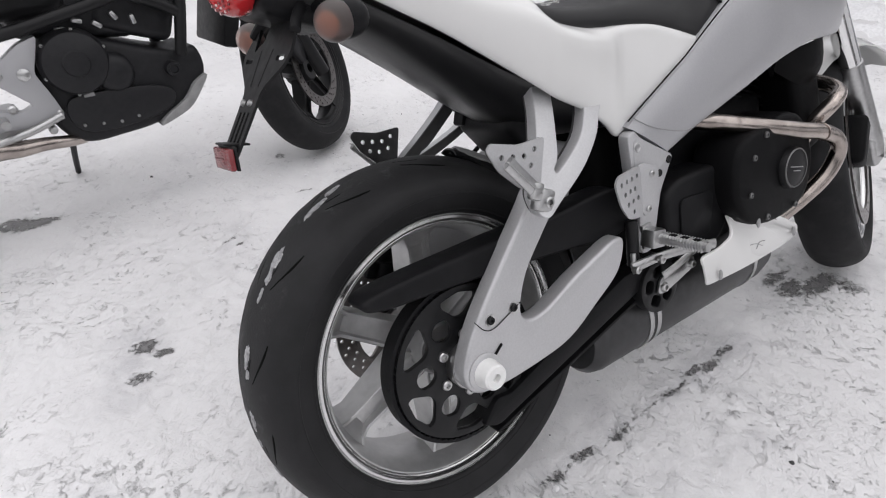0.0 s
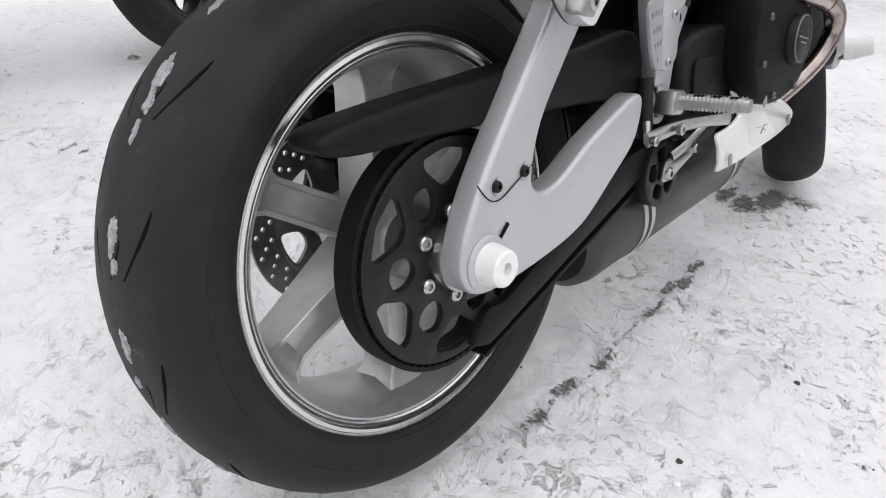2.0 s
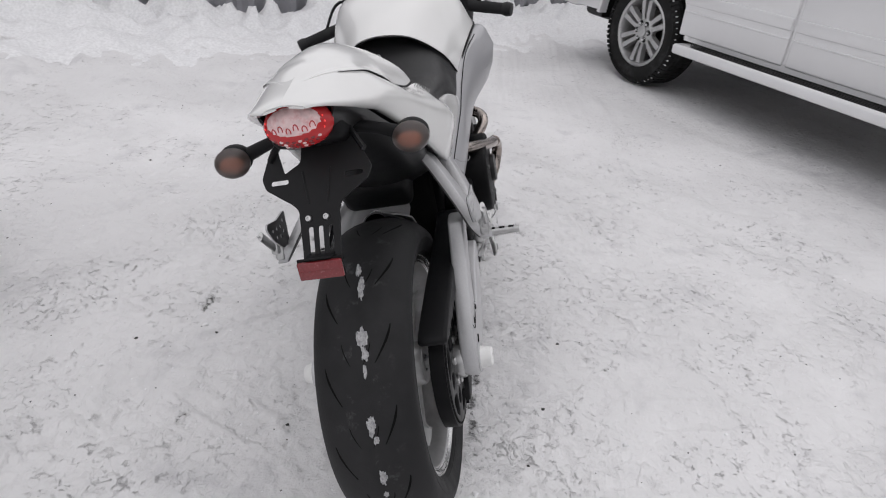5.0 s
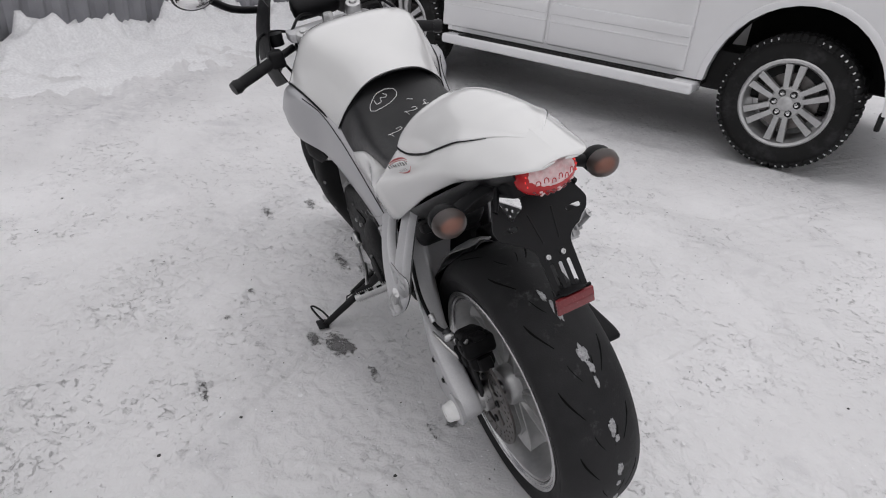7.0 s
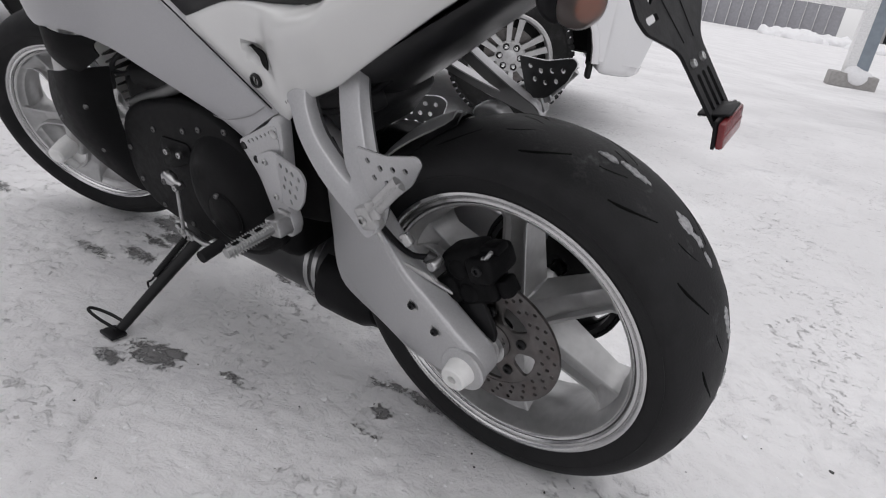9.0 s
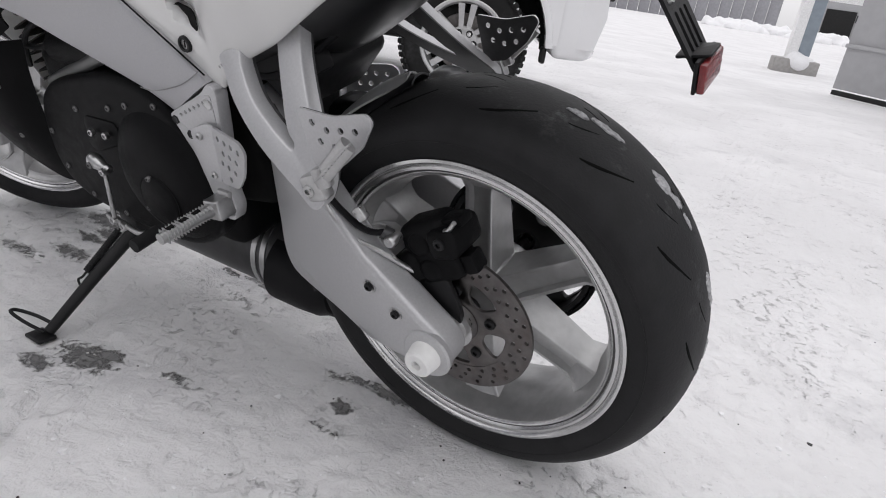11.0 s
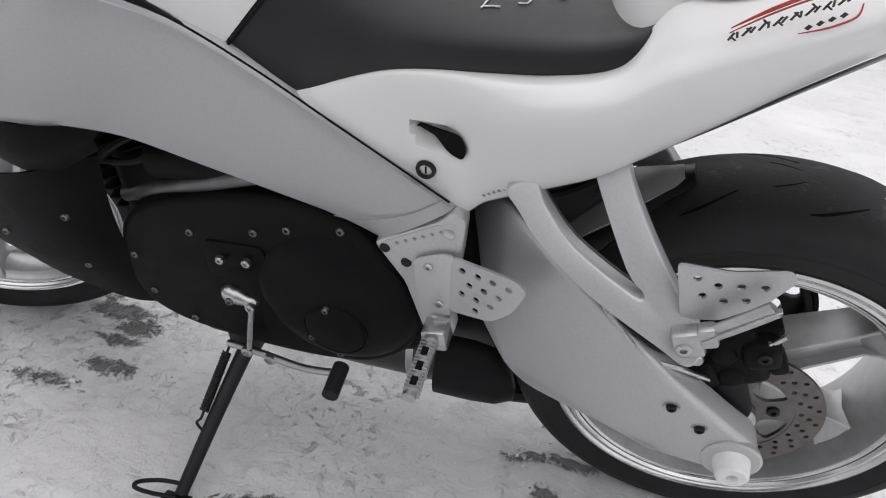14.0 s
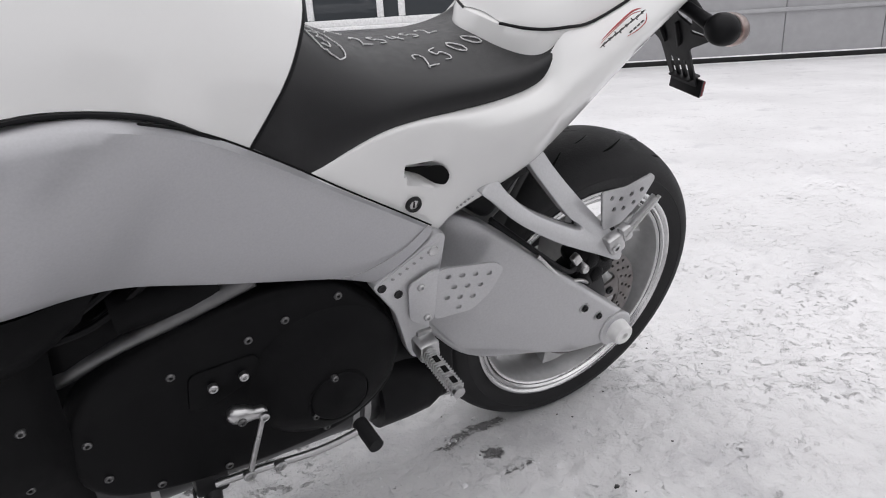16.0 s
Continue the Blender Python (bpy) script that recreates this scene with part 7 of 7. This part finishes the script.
    part("airbox", box((0.34, 0.20, 0.17), pose(-0.19, 0, 0.635, 0, 8, 0), 0.03, 3), ENGINE_GREY, ob)
    part("radiator", box((0.05, 0.30, 0.30), pose(0.27, 0, 0.60, 0, 15, 0), 0.01), PLASTIC, ob)
    part("tank", loft(surf([[(-0.30, -0.10, 0.80), (-0.30, -0.13, 0.90), (-0.30, 0, 0.98), (-0.30, 0.13, 0.90), (-0.30, 0.10, 0.80)], [(0.0, -0.12, 0.78), (0.0, -0.17, 0.92), (0.0, 0, 1.05), (0.0, 0.17, 0.92), (0.0, 0.12, 0.78)], [(0.26, -0.10, 0.84), (0.26, -0.14, 0.95), (0.26, 0, 1.04), (0.26, 0.14, 0.95), (0.26, 0.10, 0.84)]], 4, 4)), SATIN, ob, "black fuel tank")
    part("side_cover", box((0.40, 0.26, 0.16), pose(-0.40, 0, 0.70), 0.04, 3), SATIN, ob)
    part("seat", box((0.62, 0.26, 0.09), pose(-0.55, 0, 0.81), 0.035, 3), SEAT, ob)
    for k in range(5):
        part("bracket", box((0.028, 0.02, 0.014), pose(-0.24 + 0.05 * k, -0.125, 0.585 + 0.018 * (k % 2), 0, 20 * k, 0), 0.004), ALU, ob)
    part("exhaust_pipe", tube([(-0.265, -0.09, 0.262), (-0.31, -0.12, 0.270), (-0.38, -0.15, 0.285), (-0.47, -0.16, 0.292), (-0.62, -0.18, 0.33)], [0.016, 0.018, 0.02, 0.026, 0.045], 14), EXHAUST, ob, "brown-tinted exhaust")
    part("brake_pedal", tube([(-0.31, -0.175, 0.362), (-0.40, -0.18, 0.335), (-0.50, -0.185, 0.32)], 0.011, 10), ALU, ob, "silver pedal")
    part("footpeg", rod((-0.455, -0.16, 0.375), (-0.455, -0.25, 0.38), 0.012), ALU, ob)
    part("side_stand", tube([(-0.28, 0.10, 0.26), (-0.285, 0.24, 0.13), (-0.285, 0.34, 0.035)], 0.010, 10), SATIN, ob)
    wheel("rear_wheel", ob, Matrix.Translation((-0.90, 0, 0.305)), 0.305, 0.08, 0.226, 0.065, 5, 0, "black rear wheel", 0.05, grooves=False)
    rw = [o for o in ob.children if o.name.startswith("rear_wheel")][-1]
    for o in rw.children:
        if not o.name.startswith("tyre"):
            o.data.materials[0] = SATIN
    part("swingarm", box((0.55, 0.20, 0.07), pose(-0.68, 0, 0.34), 0.02), SILVER, ob)
    return ob


other_bike()

# ---- snow stuck to the rear tyre ----
def crust_bm(seed, r, long_):
    """A ragged thin crust lying on the tread: v along the tread, u across it."""
    rnd = random.Random(seed)
    n, rings_ = 30, 5
    edge = []
    for i in range(n):
        a = 2 * math.pi * i / n
        k = 1 + 0.55 * noise.noise(Vector((math.cos(a) * 1.3 + seed, math.sin(a) * 1.3, seed * 0.7))) + 0.45 * noise.noise(Vector((math.cos(a) * 4 + seed, math.sin(a) * 4, 1.0)))
        edge.append(max(0.25, k))
    bm = bmesh.new()
    rows = []
    for j in range(rings_ + 1):
        f = j / rings_
        row = []
        for i in range(n):
            a = 2 * math.pi * i / n
            u, v = r * f * edge[i] * math.cos(a), r * long_ * f * edge[i] * math.sin(a)
            h = (0.0022 if j < rings_ else -0.002) + 0.0016 * noise.noise(Vector((u, v, seed)) * 260) - 0.6 * u * u / 0.3 - 0.5 * v * v / 0.315 - 5.5 * u * u
            row.append((h, u, v))
        rows.append(row)
    loft(rows[1:], True, False, bm)
    bm.verts.ensure_lookup_table()
    bm.faces.new(bm.verts[:n])
    return bm


for k, (a, f, r, long_) in enumerate(((132.0, -0.13, 0.011, 1.7), (137.5, -0.17, 0.006, 2.2), (143, -0.16, 0.005, 2.6), (160.0, -0.16, 0.010, 2.0), (164.5, -0.19, 0.005, 1.8), (178.5, -0.16, 0.008, 1.9), (186, -0.12, 0.005, 1.6), (197, -0.10, 0.007, 2.0),
                                      (116, -0.10, 0.007, 3.4), (109, -0.02, 0.006, 2.6), (213, -0.08, 0.007, 1.8))):
    rr = crown_at(0.315, 0.089, 0.224, f)
    lump = part("snow_patch", crust_bm(k * 7 + 1, r, long_), FROSTED, None, sharp=90)
    lump.matrix_world = BIKE.matrix_world @ Matrix.Translation((rr * math.cos(radians(a)), 0.089 * f - 0.005, AX + rr * math.sin(radians(a)))) @ Matrix.Rotation(-radians(a), 4, "Y")
    tagged(lump, "thin crust of packed snow stuck to the tyre", "snow", "snow on the tyre")

# ---- fence, snow bank, building, column ----
n_f = Vector((0.791, 0.612, 0))
t_f = Vector((-0.612, 0.791, 0))


def build_fence():
    f = empty("fence")
    tagged(f, "grey corrugated sheet metal fence behind a snow bank", "fence")
    f["kind"] = "structure"
    base = n_f * 4.75
    for k in range(-9, 12):
        pts = []
        for i in range(25):
            u = i / 24 * 1.1
            d = 0.018 * (1 if (i // 2) % 2 else -1)
            pts.append((u, d))
        rows = [[base + t_f * (k * 1.1 + u) + n_f * d + Vector((0, 0, z)) for u, d in pts] for z in (0.05, 2.2)]
        part("sheet", shell(rows, 0.002), FENCE, f, sharp=20)
    for k in range(-4, 6):
        part("post", box((0.06, 0.06, 2.3), Matrix.Translation(base + t_f * (k * 2.2) + n_f * 0.06 + Vector((0, 0, 1.1))), 0.004), FENCE, f)
    part("rail", box((24, 0.04, 0.05), Matrix.Translation(base + n_f * 0.05 + Vector((0, 0, 0.35))) @ Matrix.Rotation(math.atan2(t_f.y, t_f.x), 4, "Z"), 0.003), FENCE, f)


build_fence()


def build_bank():
    """Ploughed clods of snow heaped along the foot of the fence."""
    nu, nv = 300, 34
    verts = []
    for i in range(nu):
        u = -7.0 + 13.5 * i / (nu - 1)
        for j in range(nv):
            v = 1.35 * j / (nv - 1)
            p = n_f * (4.72 - v) + t_f * u
            q = Vector((p.x, p.y, 0))
            rise = math.exp(-((v - 0.12) / 0.34) ** 2)
            clod = max(0.0, noise.noise(q * 2.6)) * 0.30 + max(0.0, noise.noise(q * 6.5 + Vector((4, 0, 0)))) * 0.28 + abs(noise.noise(q * 15.0)) * 0.09
            far = ground_height(p.x, p.y, 9)
            edge = min(1.0, (1.35 - v) / 0.3)
            verts.append((p.x, p.y, far - 0.03 + edge * (0.04 + (0.045 + 0.72 * clod) * rise + 0.28 * clod * math.exp(-(v / 0.9) ** 2))))
    faces = [(i * nv + j, (i + 1) * nv + j, (i + 1) * nv + j + 1, i * nv + j + 1) for i in range(nu - 1) for j in range(nv - 1)]
    me = bpy.data.meshes.new("snow_bank")
    me.from_pydata(verts, [], faces)
    me.shade_smooth()
    me.materials.append(SNOWLUMP)
    tagged(new("snow_bank", me), "lumpy ploughed snow bank along the metal fence", "snow bank", kind="structure")


build_bank()


def build_house():
    h = empty("building")
    tagged(h, "low grey clad building with white framed windows", "building")
    p0, d = Vector((-1.4, -8.26, 0)), Vector((-0.82, 0.57, 0)).normalized()
    n_ = Vector((-d.y, d.x, 0))
    if n_.dot(p0) < 0:
        n_ = -n_
    rot = Matrix.Rotation(math.atan2(d.y, d.x), 4, "Z")
    for k in range(-1, 26):
        at = p0 + d * (k * 1.2 + 0.6) + n_ * 0.03
        if k > 2 or k < 0:
            part("panel", box((1.19, 0.05, 3.4), Matrix.Translation(at + Vector((0, 0, 1.80))) @ rot, 0.006), SIDING, h)
            continue
        part("panel", box((1.19, 0.05, 0.62), Matrix.Translation(at + Vector((0, 0, 0.39))) @ rot, 0.006), SIDING, h)
        part("panel", box((1.19, 0.05, 1.35), Matrix.Translation(at + Vector((0, 0, 2.875))) @ rot, 0.006), SIDING, h)
        win = part("window", box((1.20, 0.06, 0.09), Matrix.Translation(at + Vector((0, 0, 0.785))) @ rot, 0.008), PVC, h, "white framed window")
        part("sill", box((1.20, 0.20, 0.035), Matrix.Translation(at - n_ * 0.07 + Vector((0, 0, 0.715))) @ rot, 0.006), PVC, win)
        part("head_frame", box((1.20, 0.06, 0.09), Matrix.Translation(at + Vector((0, 0, 2.145))) @ rot, 0.008), PVC, win)
        for e in (-0.6, 0.32):
            part("mullion", box((0.085, 0.06, 1.26), Matrix.Translation(at + d * e + Vector((0, 0, 1.465))) @ rot, 0.008), PVC, win)
        part("pane", box((1.18, 0.012, 1.30), Matrix.Translation(at + n_ * 0.01 + Vector((0, 0, 1.465))) @ rot, 0.0), WINDOW, win, "dark reflecting glass")
        for e in (-0.35, 0.0, 0.4):
            part("curtain_fold", tube([at + d * (e + 0.05 * q) + n_ * 0.12 + Vector((0, 0, 0.85 + 0.3 * q)) for q in range(4)], 0.05, 8), DECAL_GREY, win)
    part("plinth", box((32.4, 0.06, 0.06), Matrix.Translation(p0 + d * 15.0 + n_ * 0.04 + Vector((0, 0, 0.05))) @ rot, 0.01), DARKCAR, h)
    part("drip_rail", box((32.4, 0.05, 0.05), Matrix.Translation(p0 + d * 15.0 - n_ * 0.01 + Vector((0, 0, 0.62))) @ rot, 0.01), SIDING, h)
    return h, p0, d, n_, rot


build_house()


def build_column():
    c = empty("column", pose(0.26, -12.6, 0, 0, 0, 12))
    tagged(c, "blue-grey steel column on a concrete base with snow", "column")
    part("base", box((0.74, 0.5, 0.26), pose(0, 0, 0.10), 0.02), CONCRETE, c)
    part("shaft", box((0.20, 0.28, 5.0), pose(-0.08, 0, 2.7), 0.01), POLE, c)
    part("flange", box((0.16, 0.30, 5.0), pose(0.10, 0.0, 2.7), 0.01), PVC, c, "white painted flange")
    part("crossbeam", box((3.6, 0.16, 0.14), pose(-0.4, 0.05, 1.30), 0.01), PVC, c, "pale horizontal beam")
    bm = ellipsoid(-0.03, 0.1, 0.20, 0.24, 0.22, 0.16)
    part("snow_cap", lumpy(bm, 0.06, 0.2), SNOWLUMP, c)


def build_block():
    bm = box((0.62, 0.4, 0.20), pose(0, 0, 0.09), 0.015)
    box((0.50, 0.4, 0.20), pose(-0.22, 0, 0.27), 0.015, bm=bm)
    b = part("concrete_block", bm, CONCRETE)
    b.matrix_world = pose(-1.35, -13.6, 0, 0, 0, 18)
    tagged(b, "stepped grey concrete block lying on the snow", "block")


def build_sedan(m):
    car = empty("car", m)
    tagged(car, "pale silver saloon car parked far across the yard", "car")
    prof = [(2.05, 0.45), (2.08, 0.62), (1.95, 0.80), (1.10, 0.92), (0.45, 1.38), (-0.75, 1.40), (-1.45, 0.98), (-2.05, 0.92), (-2.14, 0.75), (-2.12, 0.42), (-1.75, 0.30), (1.8, 0.30)]
    part("body", plate(corner([Vector(p) for p in prof], 0.10, 4), 1.66, bevel=0.06, place=side(0.83), seg=3), BLUECAR, car, "pale silver body")
    for s in (1, -1):
        part("side_window", plate(corner([(1.0, 0.94), (0.42, 1.32), (-0.72, 1.34), (-1.30, 0.98)], 0.05), 0.02, place=side(0.84 if s > 0 else -0.82)), WINDOW, car)
        part("tail_lamp", box((0.05, 0.30, 0.14), pose(-2.10, 0.62 * s, 0.80), 0.015), REDLENS, car)
        for x in (1.30, -1.30):
            w = part("wheel", lathe([(0.0, 0.06), (0.18, 0.07), (0.20, 0.10), (0.29, 0.10), (0.31, 0.07), (0.31, -0.07), (0.0, -0.07)], (x, 0.76 * s, 0.31), seg=32), CARTYRE, car)
            part("rim", lathe([(0.0, 0.085 * s), (0.05, 0.09 * s), (0.17, 0.075 * s), (0.185, 0.11 * s), (0.20, 0.11 * s), (0.20, 0.05 * s)], (x, 0.76 * s, 0.31), seg=24), WHEEL, w)
    part("rear_bumper", box((0.20, 1.66, 0.26), pose(-2.12, 0, 0.50), 0.05, 3), BLUECAR, car)
    part("plate_panel", box((0.02, 0.50, 0.11), pose(-2.20, 0, 0.68), 0.004), PVC, car)
    part("rear_window", box((0.55, 1.30, 0.02), pose(-1.10, 0, 1.205, 0, -31, 0), 0.004), WINDOW, car)


def build_far_wall():
    w = empty("far_wall")
    tagged(w, "distant grey sheet wall beyond snow heaps", "wall", kind="structure")
    for k in range(16):
        part("panel", box((1.0, 0.08, 3.2), pose(21 - 1.02 * k, -66 - 0.15 * k, 1.7), 0.01), FENCE, w)
    b = empty("far_building")
    tagged(b, "distant low dark grey workshop with gates", "building")
    part("wall", box((22, 6, 5.0), pose(-7.5, -78, 2.6), 0.05), SIDING, b)
    for k in range(5):
        part("gate", box((2.6, 0.12, 2.6), pose(0.5 - 3.6 * k, -74.95, 1.6), 0.02), DARKCAR if k % 2 == 0 else DECAL_RED, b)
    for k in range(4):
        part("window", box((0.9, 0.08, 0.7), pose(-1.3 - 3.6 * k, -74.96, 2.3), 0.02), WINDOW, b)
    rnd = random.Random(8)
    for k in range(9):
        bm = bmesh.new()
        bmesh.ops.create_icosphere(bm, subdivisions=4, radius=1)
        bmesh.ops.scale(bm, vec=(rnd.uniform(1.2, 2.6), rnd.uniform(0.8, 1.4), rnd.uniform(0.5, 1.3)), verts=bm.verts[:])
        lumpy(bm, 0.45, 0.6, k)
        heap = part("snow_heap", bm, SNOWLUMP, sharp=60)
        heap.location = (8.5 - 2.2 * k + rnd.uniform(-0.5, 0.5), -58 + rnd.uniform(-3, 3), 0.0)
        tagged(heap, "ploughed heap of dirty snow far away", "snow heap", "snow heaps")


build_column()
build_block()
build_sedan(pose(-2.6, -27.6, 0, 0, 0, 233))
build_far_wall()


# ---- crumbs of snow and ice on the ground ----
def build_crumbs(name, count, big, mat, label, seed):
    rnd = random.Random(seed)
    verts, faces = [], []
    for k in range(count):
        x, y = rnd.uniform(-1.6, 2.4), rnd.uniform(-1.6, 1.9)
        if noise.noise(Vector((x * 1.7, y * 1.7, 3.3))) < rnd.uniform(-0.35, 0.45):
            continue
        r = rnd.uniform(0.3, 1.0) * big * (2.2 if rnd.random() < 0.06 else 1.0)
        z = ground_height(x, y, 1)
        base = len(verts)
        n = 6
        for ring_r, h in ((1.0, -0.3), (0.8, 0.45)):
            for i in range(n):
                a = 2 * math.pi * i / n + k
                q = r * ring_r * rnd.uniform(0.6, 1.25)
                verts.append((x + q * math.cos(a), y + q * math.sin(a), z + r * h * rnd.uniform(0.6, 1.2)))
        verts.append((x, y, z + r * 0.6))
        for i in range(n):
            j = (i + 1) % n
            faces.append((base + i, base + j, base + n + j, base + n + i))
            faces.append((base + n + i, base + n + j, base + 2 * n))
    me = bpy.data.meshes.new(name)
    me.from_pydata(verts, [], faces)
    me.materials.append(mat)
    tagged(new(name, me), label, name.split("_")[0], kind="stuff")


build_crumbs("snow_crumbs", 6000, 0.0042, SNOWLUMP, "small crumbs of snow and ice scattered on the ground", 4)
build_crumbs("grit_crumbs", 900, 0.0030, GRIME, "dark specks of grit scattered on the snow", 9)
